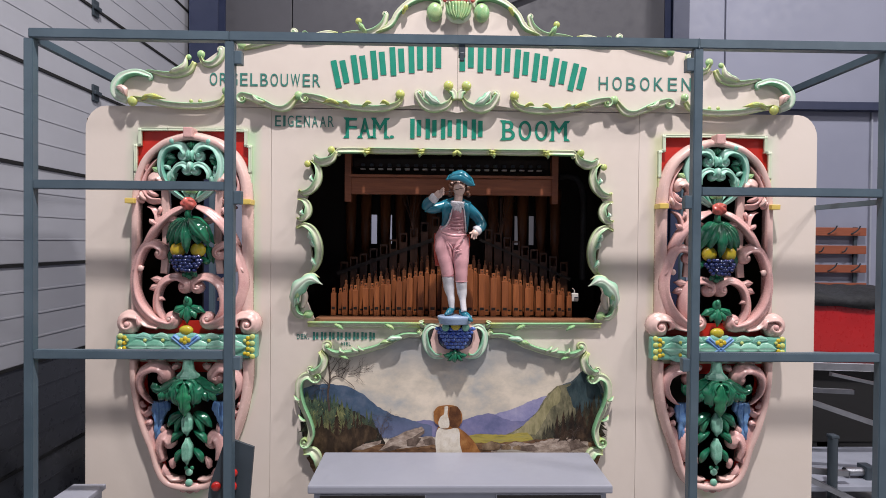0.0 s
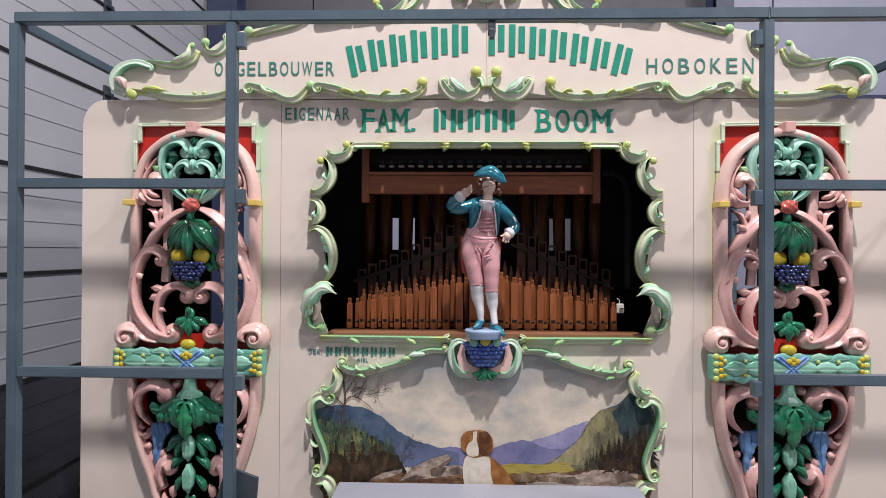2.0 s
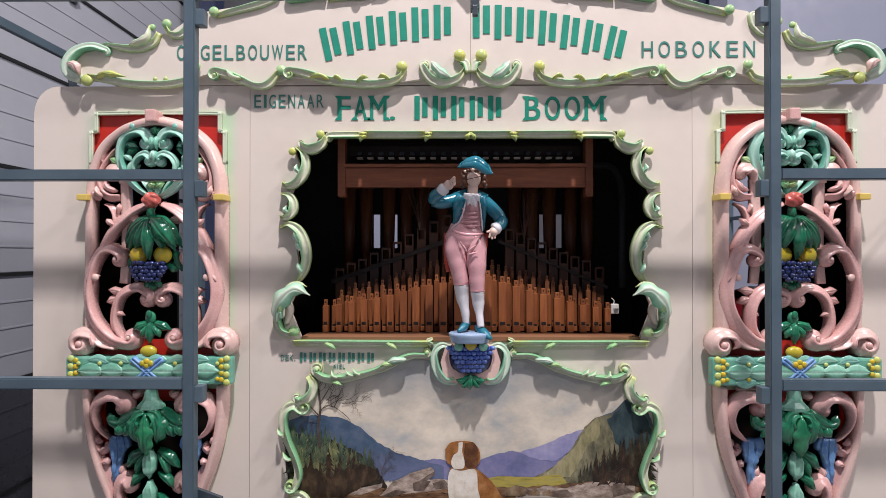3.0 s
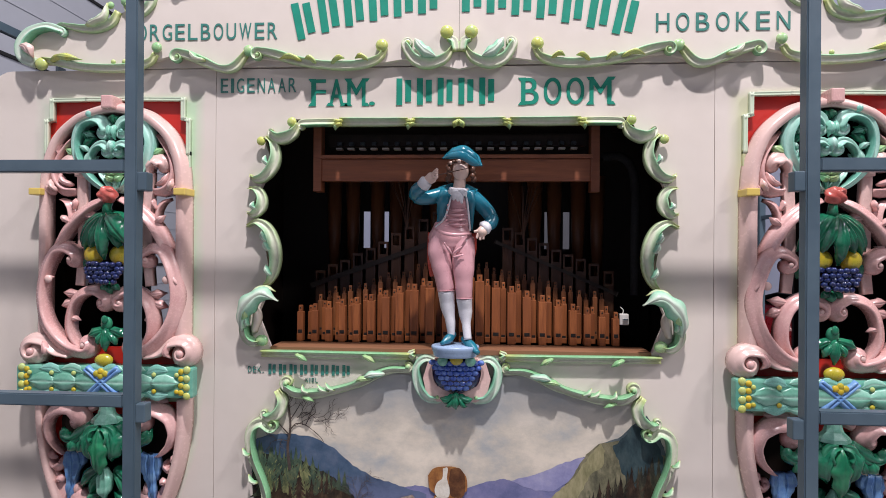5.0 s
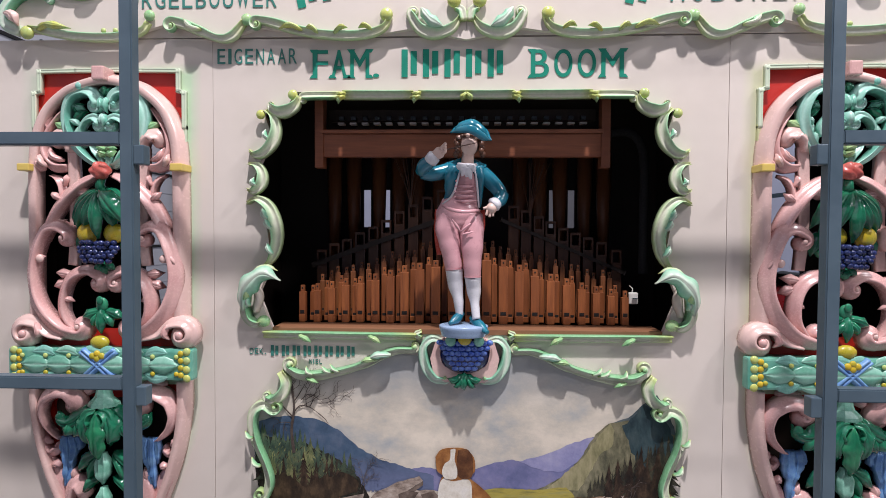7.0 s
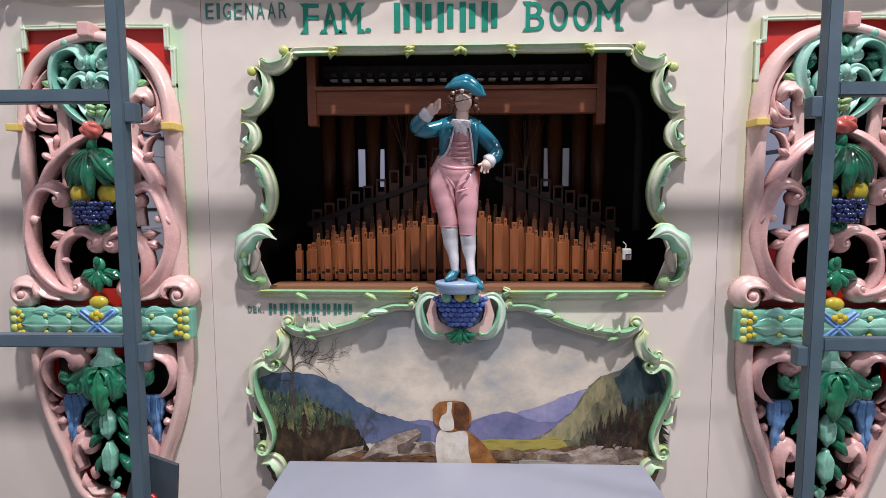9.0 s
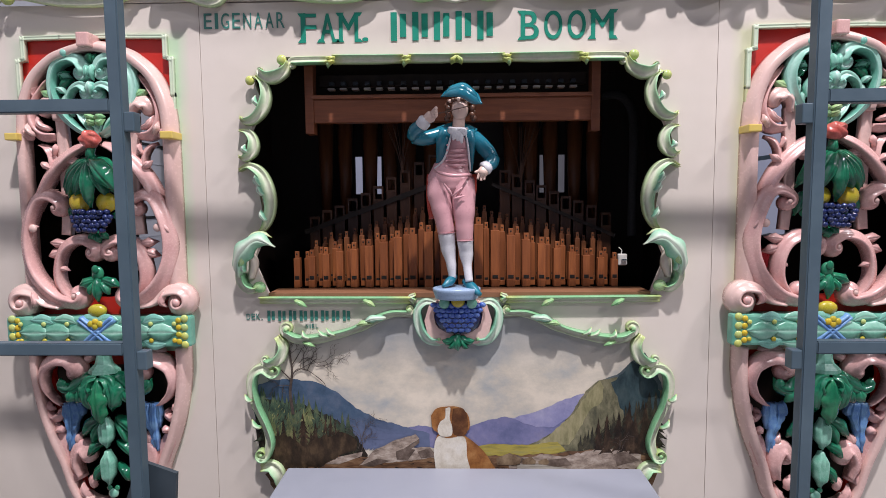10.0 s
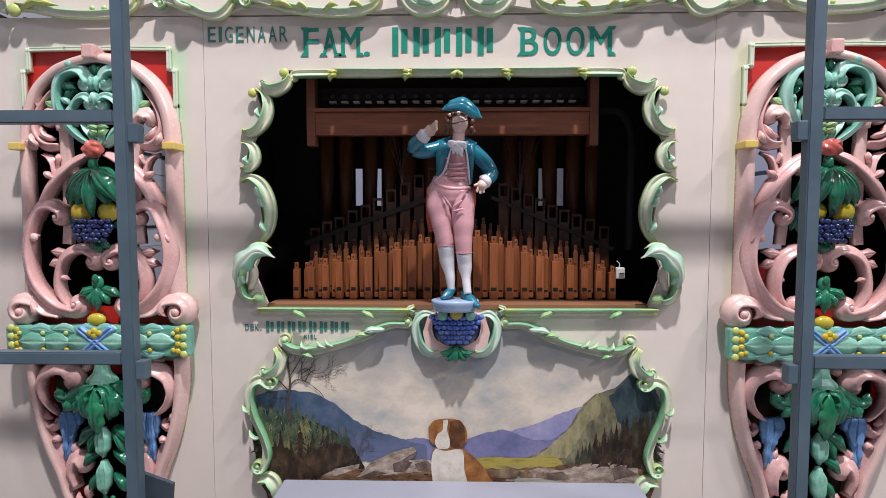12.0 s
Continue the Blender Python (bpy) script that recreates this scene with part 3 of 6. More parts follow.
# trailer bed that carries the organ
bed = empty("trailer_bed", CX, CY, 0, "dark steel trailer bed carrying the organ", "trailer")
box_part("platform", -1.6, 1.6, -0.04, 0.9, 0.28, 0.355, STEEL_DARK, bed)
for x in (-1.2, 1.2):
    for y in (0.1, 0.75):
        box_part("leg", x - 0.04, x + 0.04, y - 0.04, y + 0.04, 0.0, 0.28, STEEL_DARK, bed)


# ---- lettering ----
def words(text, u0, u1, z0, z1, material, parent, name="lettering", y=-0.0015, lean=0.0):
    """Painted words, a hair proud of the board, set to the width u0..u1 and the height z0..z1."""
    cu = bpy.data.curves.new(name, "FONT")
    cu.body, cu.extrude, cu.offset = text, 0.0006, 0.0
    tmp = new("tmp", cu)
    me = bpy.data.meshes.new_from_object(tmp.evaluated_get(bpy.context.evaluated_depsgraph_get()))
    bpy.data.objects.remove(tmp)
    co = np.array([v.co[:] for v in me.vertices])
    lo, hi = co.min(0), co.max(0)
    for v in me.vertices:
        a = (v.co.x - lo[0]) / (hi[0] - lo[0])
        b = (v.co.y - lo[1]) / (hi[1] - lo[1])
        v.co = Vector((u0 + a * (u1 - u0), y - v.co.z, z0 + b * (z1 - z0) + lean * a))
    bm = bmesh.new()
    heavy = (0.018 if material is LETTER else 0.004) * (z1 - z0)
    for k, dx in enumerate((-heavy, 0.0, heavy)):
        n = len(bm.verts)
        bm.from_mesh(me)
        bm.verts.ensure_lookup_table()
        for v in bm.verts[n:]:
            v.co += Vector((dx, -0.00012 * k, 0))
    return link(name, bm, material, parent, "", False)


def bars(cells, material, parent, y=-0.0015, serif=True):
    """Plain painted bars that stand for writing. cells: centre, foot, height, width, slant."""
    for u, z, h, w, tilt in cells:
        bm = bmesh.new()
        box(bm, -w * 0.42, -w * 0.08, -0.0012, 0, 0, h)
        box(bm, w * 0.08, w * 0.42, -0.0012, 0, 0.12 * h, h * 0.94)
        bmesh.ops.rotate(bm, cent=(0, 0, 0), matrix=Matrix.Rotation(tilt, 3, "Y"), verts=bm.verts)
        bmesh.ops.translate(bm, vec=(u, y, z), verts=bm.verts)
        link("letter_bar", bm, material, parent, "", False)


def spaced(text, u0, u1, z0, z1, material, parent, gap=0.3, y=-0.0015):
    """Sign-painter's capitals: narrow letters set apart, the bold ones with spurs at their feet."""
    wide = [0.4 if c in ".I" else (1.25 if c in "MW" else 1.0) for c in text]
    step = (u1 - u0) / (sum(wide) + gap * (len(text) - 1))
    u = u0
    for c, w in zip(text, wide):
        a, b = u, u + w * step
        words(c, a, b, z0, z0 + 0.14 * (z1 - z0) if c == "." else z1, material, parent, "letter", y)
        if material is LETTER and c != ".":
            h = z1 - z0
            feet = {"F": ((a, 0), (a, 1)), "A": ((a, 0), (b, 0)), "M": ((a, 0), (b, 0), (a, 1), (b, 1)), "B": ((a, 0), (a, 1))}.get(c, ())
            for x, up in feet:
                bm = bmesh.new()
                z = z0 + up * h
                k = -1 if up else 1
                vs = [bm.verts.new((x + dx * h, y - 0.0007, z + k * dz * h)) for dx, dz in ((-0.13, -0.02), (0.17, -0.02), (0.09, 0.10), (-0.05, 0.10))]
                f = bm.faces.new(vs)
                made = bmesh.ops.extrude_face_region(bm, geom=[f])
                for v in made["geom"]:
                    if isinstance(v, bmesh.types.BMVert):
                        v.co.y += 0.0014
                link("spur", bm, material, parent, "", False)
        u = b + gap * step


SB = -0.0235
spaced("ORGELBOUWER", -1.038, -0.578, 2.374, 2.426, LETTER_DARK, sign_board, 0.36, SB)
spaced("HOBOKEN", 0.601, 0.997, 2.378, 2.434, LETTER_DARK, sign_board, 0.5, SB)
spaced("EIGENAAR", -0.771, -0.523, 2.21, 2.256, LETTER_DARK, centre, 0.4)
spaced("FAM.", -0.472, -0.268, 2.166, 2.25, LETTER, centre, 0.3)
spaced("BOOM", 0.196, 0.472, 2.164, 2.247, LETTER, centre, 0.36)
spaced("NIEL", -0.485, -0.445, 1.28, 1.294, LETTER_DARK, centre, 0.5)
spaced("DEK.", -0.674, -0.622, 1.308, 1.327, LETTER_DARK, centre, 0.3)
# the maker's line on an arch, low at both ends: one pair of bars for each letter
cells = []
for k in range(14):
    if k == 6:
        continue
    s = (k + 0.5) / 14 * 2 - 1 + (0.03 if k < 6 else 0.0)
    cells.append((s * 0.535, 2.450 - 0.092 * abs(s) ** 1.8, 0.121 - 0.004 * abs(s), 0.072, 0.26 * s * abs(s)))
bars(cells, LETTER, sign_board, SB)
# the owner's line and the painter's line
bars([(-0.208 + 0.328 * (k + 0.5) / 5, 2.166, 0.084, 0.056, 0) for k in range(5)], LETTER, centre)
bars([(-0.612 + 0.275 * (k + 0.5) / 8, 1.303, 0.034, 0.028, 0) for k in range(8)], LETTER_DARK, centre)

# ---- carving round the pipe window ----
C = Carver(centre, 0.0, bold=1.0, deep=1.7)
CRESCENT = ((0.0, 0.0), (0.01, 0.5), (0.05, 0.92), (0.12, 1.0), (0.22, 0.88), (0.34, 0.58), (0.52, 0.42), (0.72, 0.46), (0.86, 0.56), (0.96, 0.42), (1.0, 0.0))


def scroll(pts, w, m=None, high=0.026, taper=0.3, **k):
    """A crescent of the gilder's kind: full in the middle, drawn out at its ends."""
    C.stroke(pts, (taper * w, 0.8 * w, w, 0.85 * w, taper * w), m or SCROLL, high=high, shape=CRESCENT, **k)


# top moulding in two lengths to a side, with leaf clumps between them
C.stroke([(0.0, 2.110), (-0.072, 2.109), (-0.146, 2.110)], (0.024, 0.025, 0.025), SCROLL, high=0.018, shape=CRESCENT)
C.stroke([(-0.160, 2.110), (-0.254, 2.109), (-0.376, 2.110)], (0.024, 0.026, 0.026), SCROLL, high=0.018, shape=CRESCENT)
C.stroke([(-0.388, 2.110), (-0.445, 2.110), (-0.500, 2.109)], (0.025, 0.026, 0.026), SCROLL, high=0.018, shape=CRESCENT, end=(0.010, 1, 0.7))
for u in (-0.152, -0.381):
    C.leaf([(u + 0.016, 2.114), (u + 0.002, 2.106), (u - 0.014, 2.112)], 0.018, BOSS, lift=0.012)
    C.leaf([(u + 0.014, 2.104), (u + 0.0, 2.096), (u - 0.018, 2.098)], 0.020, BOSS, lift=0.012)
    C.leaf([(u + 0.006, 2.098), (u - 0.004, 2.090), (u - 0.006, 2.080)], 0.014, BOSS_GREEN, lift=0.012)
C.leaf([(0.006, 2.112), (-0.010, 2.098), (-0.016, 2.086)], 0.020, BOSS, lift=0.012)
# corner and side crescents
scroll([(-0.511, 2.106), (-0.525, 2.075), (-0.563, 2.057), (-0.590, 2.064), (-0.605, 2.080)], 0.036, end=(0.007, -1, 0.6))
C.balls([(-0.530, 2.110)], 0.018, BOSS)
scroll([(-0.617, 2.066), (-0.590, 2.043), (-0.582, 2.003), (-0.595, 1.962), (-0.625, 1.932), (-0.654, 1.928), (-0.668, 1.942)], 0.032, high=0.028)
C.balls([(-0.629, 2.050)], 0.017, BOSS)
C.leaf([(-0.600, 1.972), (-0.613, 1.985), (-0.611, 2.004)], 0.018, SCROLL_MINT, lift=0.010)
scroll([(-0.672, 1.902), (-0.643, 1.897), (-0.626, 1.870), (-0.630, 1.836), (-0.656, 1.815), (-0.676, 1.822)], 0.030, high=0.026)
C.leaf([(-0.640, 1.832), (-0.652, 1.842), (-0.648, 1.858)], 0.018, SCROLL_MINT, lift=0.010)
scroll([(-0.676, 1.780), (-0.643, 1.794), (-0.604, 1.768), (-0.584, 1.715), (-0.580, 1.662), (-0.596, 1.610), (-0.620, 1.582)], 0.035, high=0.030, taper=0.35)
for u, z in ((-0.614, 1.756), (-0.605, 1.728), (-0.600, 1.650)):
    C.leaf([(u + 0.012, z - 0.030), (u, z - 0.012), (u - 0.006, z + 0.008)], 0.020, SCROLL_MINT, lift=0.016)
# lower corner: a turned leaf over a hook that ends in a ball
C.leaf([(-0.680, 1.448), (-0.672, 1.502), (-0.640, 1.545), (-0.602, 1.566), (-0.556, 1.544)], 0.060, SCROLL_MINT, lift=0.012, high=0.034, rise=(0, 0.03, 0.014), waves=3)
C.leaf([(-0.662, 1.520), (-0.640, 1.560), (-0.598, 1.582), (-0.572, 1.572)], 0.032, SCROLL, lift=0.022)
C.leaf([(-0.672, 1.480), (-0.650, 1.528), (-0.622, 1.548)], 0.026, BOSS_GREEN, lift=0.034)
C.stroke([(-0.650, 1.535), (-0.642, 1.490), (-0.652, 1.440)], (0.012, 0.030, 0.018), CREAM_IN, high=0.016, shape=ROUND)
scroll([(-0.668, 1.510), (-0.684, 1.462), (-0.674, 1.420), (-0.648, 1.404), (-0.622, 1.412)], 0.034, high=0.032)
C.leaf([(-0.660, 1.462), (-0.664, 1.480), (-0.660, 1.496)], 0.020, SCROLL_MINT, lift=0.020)
C.balls([(-0.622, 1.415)], 0.021, BOSS_GREEN, sx=1.15)
# bottom moulding over the sill
C.stroke([(-0.626, 1.372), (-0.48, 1.371), (-0.319, 1.370), (-0.150, 1.370)], (0.024, 0.025, 0.025, 0.024), SCROLL, high=0.018, shape=CRESCENT)
for u in (-0.490, -0.275):
    C.leaf([(u - 0.022, 1.374), (u, 1.366), (u + 0.018, 1.352)], 0.018, BOSS_GREEN, lift=0.010)
C.stroke([(-0.135, 1.366), (-0.152, 1.379), (-0.133, 1.389)], (0.02, 0.016, 0.01), SCROLL)
# brown sill on which the pipes look out
box_part("sill", -0.60, 0.60, -0.004, 0.10, WIN[0][1] - 0.014, WIN[0][1] + 0.004, SILLWOOD, centre)

# ---- carving round the picture ----
C.stroke([(-0.155, 1.328), (-0.210, 1.326), (-0.270, 1.304), (-0.315, 1.281), (-0.376, 1.261), (-0.452, 1.246), (-0.512, 1.246), (-0.550, 1.266)], (0.020, 0.026, 0.032, 0.024, 0.026, 0.032, 0.030, 0.024), SCROLL, high=0.026, shape=CRESCENT, start=(0.013, 1, 0.8), end=(0.017, -1, 0.95), boss=BOSS_GREEN)
C.leaf([(-0.225, 1.318), (-0.262, 1.318), (-0.296, 1.306)], 0.024, SCROLL_MINT, lift=0.014)
C.leaf([(-0.262, 1.304), (-0.298, 1.302), (-0.318, 1.294)], 0.020, BOSS_GREEN, lift=0.012)
C.leaf([(-0.384, 1.262), (-0.402, 1.272), (-0.414, 1.286)], 0.014, SCROLL, lift=0.010)
C.leaf([(-0.402, 1.258), (-0.424, 1.266), (-0.440, 1.280)], 0.014, SCROLL, lift=0.010)
C.leaf([(-0.462, 1.252), (-0.482, 1.262), (-0.488, 1.278)], 0.015, SCROLL, lift=0.010)
C.leaf([(-0.490, 1.240), (-0.468, 1.236), (-0.450, 1.226)], 0.014, BOSS_GREEN, lift=0.008)
scroll([(-0.572, 1.258), (-0.553, 1.224), (-0.566, 1.187), (-0.596, 1.166), (-0.618, 1.172)], 0.036, high=0.028, taper=0.5, end=(0.009, -1, 0.7))
C.stroke([(-0.600, 1.136), (-0.622, 1.154), (-0.652, 1.138), (-0.662, 1.098), (-0.652, 1.038), (-0.622, 0.967), (-0.608, 0.913), (-0.618, 0.868)], (0.020, 0.030, 0.034, 0.032, 0.027, 0.028, 0.032, 0.024), SCROLL, high=0.028, shape=CRESCENT, start=(0.017, 1, 0.9), end=(0.017, -1, 0.95), boss=BOSS_GREEN)
C.leaf([(-0.655, 1.050), (-0.668, 1.056), (-0.680, 1.072)], 0.016, SCROLL, lift=0.008)
C.leaf([(-0.630, 0.962), (-0.648, 0.972), (-0.660, 0.990)], 0.017, SCROLL, lift=0.008)
scroll([(-0.640, 0.826), (-0.604, 0.834), (-0.580, 0.806), (-0.577, 0.762)], 0.038, high=0.028, taper=0.5)

# ---- console with grapes under the figure ----
console = link("console", slab(mirrored([(-0.043, 1.371), (-0.09, 1.358), (-0.105, 1.309), (-0.094, 1.258), (-0.059, 1.236)]), [], -0.032, 0.0), PINK_PALE, organ, "pale pink console with blue grapes and green leaves", False)
K = Carver(console, 0.0)
K.stroke([(-0.067, 1.359), (-0.102, 1.366), (-0.127, 1.338), (-0.121, 1.284), (-0.093, 1.245), (-0.061, 1.238)], (0.012, 0.024, 0.032, 0.034, 0.028, 0.02), SCROLL_MINT, high=0.05, end=(0.012, 1), boss=BOSS_GREEN)
K.stroke([(-0.06, 1.366), (-0.081, 1.345), (-0.078, 1.302), (-0.061, 1.281)], (0.012, 0.018, 0.02, 0.01), PINK_PALE, high=0.07)
gu, gz = ([(-0.001, 1.325), (-0.001, 1.276)])[0]
for row in range(6):
    for k in range(-4, 5):
        r = 0.0105
        u = (k + (row % 2) * 0.5) * 0.0185
        z = gz + 0.036 - row * 0.0155
        lim = 0.078 * math.cos(0.9 * (row - 1.2) / 5) - row * 0.004
        if abs(u) < lim:
            bm = bmesh.new()
            ball(bm, u, -0.028 - 0.036 * math.sqrt(max(0.0, 1 - (u / 0.088) ** 2)) + 0.003 * row, z, r, 1.15, 0.9, 0.82, 10)
            link("grape", bm, BLUE, console)
K.balls([(-0.042, 1.369)], 0.0165, PALELEAF, "fruit", 0.066)
K.balls([(0.0, gz + 0.05)], 0.019, LEMON, "fruit", 0.068, sx=1.1, both=False)
bm = bmesh.new()
ball(bm, 0, -0.026, gz - 0.005, 0.078, 1.0, 0.44, 0.74, 16)
link("grape_bunch_core", bm, BERRY_BLUE, console)
K.leaf([(0, gz - 0.055), (-0.005, gz - 0.085), (0.0, gz - 0.108)], 0.034, LEAFGREEN, lift=0.045, both=False)
K.leaf([(-0.006, gz - 0.062), (-0.03, gz - 0.078), (-0.052, gz - 0.074)], 0.026, LEAFGREEN, lift=0.04)
K.leaf([(-0.004, gz - 0.062), (-0.02, gz - 0.092), (-0.034, gz - 0.098)], 0.018, LEAFGREEN, lift=0.045)

# ---- carving of the sign board ----
S = Carver(sign_board, 0.0, y0=-0.022, bold=1.0, deep=0.72)
S.stroke([(-0.016, 2.343), (-0.042, 2.305), (-0.094, 2.287), (-0.141, 2.303), (-0.17, 2.345)], (0.012, 0.03, 0.036, 0.03, 0.016), SCROLL, high=0.034, end=(0.013, -1), boss=BOSS)
S.balls([(-0.038, 2.383)], 0.021, BOSS)
S.stroke([(-0.009, 2.324), (-0.016, 2.357), (-0.035, 2.366)], (0.024, 0.028, 0.02), SCROLL, high=0.03)
S.leaf([(-0.137, 2.36), (-0.108, 2.323), (-0.065, 2.3)], 0.036, SCROLL_MINT, lift=0.012)
S.stroke([(-0.231, 2.34), (-0.25, 2.306), (-0.306, 2.287), (-0.4, 2.285), (-0.495, 2.298), (-0.589, 2.325), (-0.636, 2.334)], (0.016, 0.026, 0.028, 0.026, 0.028, 0.03, 0.022), SCROLL, high=0.03, end=(0.014, 1), boss=BOSS_GREEN)
S.balls([(-0.241, 2.344)], 0.02, BOSS)
for p in ([(-0.495, 2.298), (-0.53, 2.312), (-0.565, 2.304)], [(-0.283, 2.297), (-0.306, 2.31), (-0.325, 2.303)], [(-0.4, 2.288), (-0.377, 2.305), (-0.358, 2.305)], [(-0.448, 2.29), (-0.466, 2.306), (-0.485, 2.303)]):
    S.leaf(p, 0.018, BOSS, lift=0.012)
S.stroke([(-0.673, 2.329), (-0.71, 2.286), (-0.752, 2.278), (-0.811, 2.301), (-0.858, 2.321), (-0.897, 2.332)], (0.018, 0.028, 0.022, 0.03, 0.03, 0.022), SCROLL, high=0.03, end=(0.015, 1), boss=BOSS_GREEN)
S.balls([(-0.666, 2.333)], 0.018, BOSS_GREEN)
S.leaf([(-0.804, 2.303), (-0.834, 2.308), (-0.858, 2.335)], 0.02, SCROLL, lift=0.012)
S.stroke([(-0.972, 2.329), (-0.995, 2.301), (-1.079, 2.285), (-1.195, 2.288), (-1.283, 2.303), (-1.348, 2.314)], (0.016, 0.026, 0.026, 0.026, 0.026, 0.018), SCROLL, high=0.03)
S.balls([(-0.967, 2.348)], 0.017, BOSS_GREEN)
S.leaf([(-1.315, 2.305), (-1.283, 2.32), (-1.213, 2.311)], 0.024, BOSS, lift=0.012)
S.balls([(-1.352, 2.3)], 0.021, BOSS)
S.balls([(-1.111, 2.304), (-1.074, 2.304)], 0.008, SCROLL)
S.stroke([(-1.375, 2.304), (-1.417, 2.327), (-1.422, 2.369), (-1.389, 2.407), (-1.334, 2.422), (-1.283, 2.408)], (0.034, 0.046, 0.04, 0.03, 0.026, 0.016), SCROLL_MINT, high=0.04, end=(0.008, -1))
S.leaf([(-1.408, 2.351), (-1.38, 2.346), (-1.366, 2.314)], 0.034, PINK_PALE, lift=0.025)
# upper edge
S.stroke([(-1.283, 2.427), (-1.218, 2.414), (-1.16, 2.415), (-1.116, 2.434), (-1.098, 2.467)], (0.014, 0.022, 0.026, 0.024, 0.016), SCROLL, high=0.03, start=(0.017, 1, 0.7))
S.leaf([(-1.195, 2.419), (-1.135, 2.443), (-1.126, 2.49)], 0.03, SCROLL, lift=0.016)
S.balls([(-1.121, 2.486)], 0.012, BOSS_GREEN)
S.stroke([(-1.075, 2.491), (-1.061, 2.463), (-1.024, 2.459), (-0.991, 2.488), (-0.982, 2.516)], (0.018, 0.022, 0.026, 0.024, 0.014), SCROLL, high=0.03, end=(0.011, 1))
S.balls([(-1.07, 2.498)], 0.017, BOSS_GREEN)
S.balls([(-0.903, 2.54)], 0.018, BOSS_GREEN)
S.stroke([(-0.894, 2.527), (-0.824, 2.546), (-0.73, 2.571), (-0.684, 2.591)], (0.014, 0.02, 0.024, 0.02), SCROLL, high=0.028, end=(0.011, 1))
S.stroke([(-0.637, 2.582), (-0.59, 2.588), (-0.543, 2.598), (-0.506, 2.594)], (0.014, 0.022, 0.026, 0.018), SCROLL, high=0.028, start=(0.01, -1))
S.stroke([(-0.501, 2.585), (-0.438, 2.595), (-0.367, 2.601), (-0.318, 2.635), (-0.3, 2.677)], (0.016, 0.026, 0.03, 0.026, 0.014), SCROLL, high=0.03, end=(0.009, 1))
S.leaf([(-0.384, 2.596), (-0.403, 2.619), (-0.417, 2.642)], 0.024, BOSS_GREEN, lift=0.012)
S.balls([(-0.417, 2.647)], 0.014, BOSS)
S.stroke([(-0.346, 2.606), (-0.285, 2.635), (-0.253, 2.687), (-0.206, 2.73), (-0.145, 2.755), (-0.083, 2.747)], (0.014, 0.024, 0.026, 0.028, 0.03, 0.024), SCROLL, high=0.032, end=(0.022, -1, 0.8))
S.leaf([(-0.234, 2.678), (-0.22, 2.702), (-0.211, 2.716)], 0.02, BOSS, lift=0.012)
S.balls([(-0.099, 2.69)], 0.034, BOSS_GREEN, sz=1.2)
S.stroke([(-0.064, 2.742), (-0.098, 2.784), (-0.051, 2.818), (-0.004, 2.828)], (0.02, 0.026, 0.03, 0.02), SCROLL, high=0.03)
su, sz = ([(-0.008, 2.683), (-0.007, 2.641)])[0]
bm = bmesh.new()
ball(bm, 0, -0.045, sz, 0.05, 1.1, 0.6, 0.86, 16)
link("shell", bm, SCROLL_MINT, sign_board, "green ribbed shell")
for k in range(-4, 5):
    S.stroke([(k * 0.004, sz - 0.036), (k * 0.0105, sz - 0.005), (k * 0.0125, sz + 0.036)], (0.006, 0.012, 0.013), BOSS_GREEN, high=0.014, shape=ROUND, lift=0.03 + 0.02 * (1 - (k / 5) ** 2), both=False, name="rib")
for k in range(-4, 5):
    S.balls([(k * 0.0145, sz + 0.042 + 0.003 * (k % 2))], 0.009, PINK if k % 2 else ROSE, "bead", 0.05, both=False)


# ---- the pierced carvings of the wings ----
ARCH_LINE = [(-0.235, 1.34), (-0.235, 1.538), (-0.235, 1.715), (-0.234, 1.868), (-0.227, 1.965), (-0.207, 2.03), (-0.185, 2.07), (-0.148, 2.107), (-0.098, 2.138), (0.0, 2.160)]
SHIELD_LINE = [(-0.242, 1.226), (-0.240, 1.129), (-0.224, 1.024), (-0.196, 0.926), (-0.165, 0.845), (-0.136, 0.750), (-0.092, 0.695), (0.0, 0.677)]
BAND = ((0.0, 0.0), (0.02, 0.55), (0.08, 0.9), (0.18, 1.0), (0.34, 0.96), (0.44, 0.74), (0.62, 0.66), (0.82, 0.58), (0.95, 0.4), (1.0, 0.0))
CHAMFER = ((0.0, 0.0), (0.0, 0.88), (0.05, 1.0), (0.5, 1.0), (0.62, 0.94), (0.98, 0.3), (1.0, 0.0))


def upper(pts):
    """Drawing grid of the upper field: 0.83 mm a step, counted down from the rose."""
    return [((x - 372) * 0.00083, 1.875 - (y - 390) * 0.00083) for x, y in pts]


def lower(pts):
    """Drawing grid of the shield: 0.7 mm a step, counted down from the belt."""
    return [((x - 507) * 0.0007, 1.332 - (y - 110) * 0.0007) for x, y in pts]


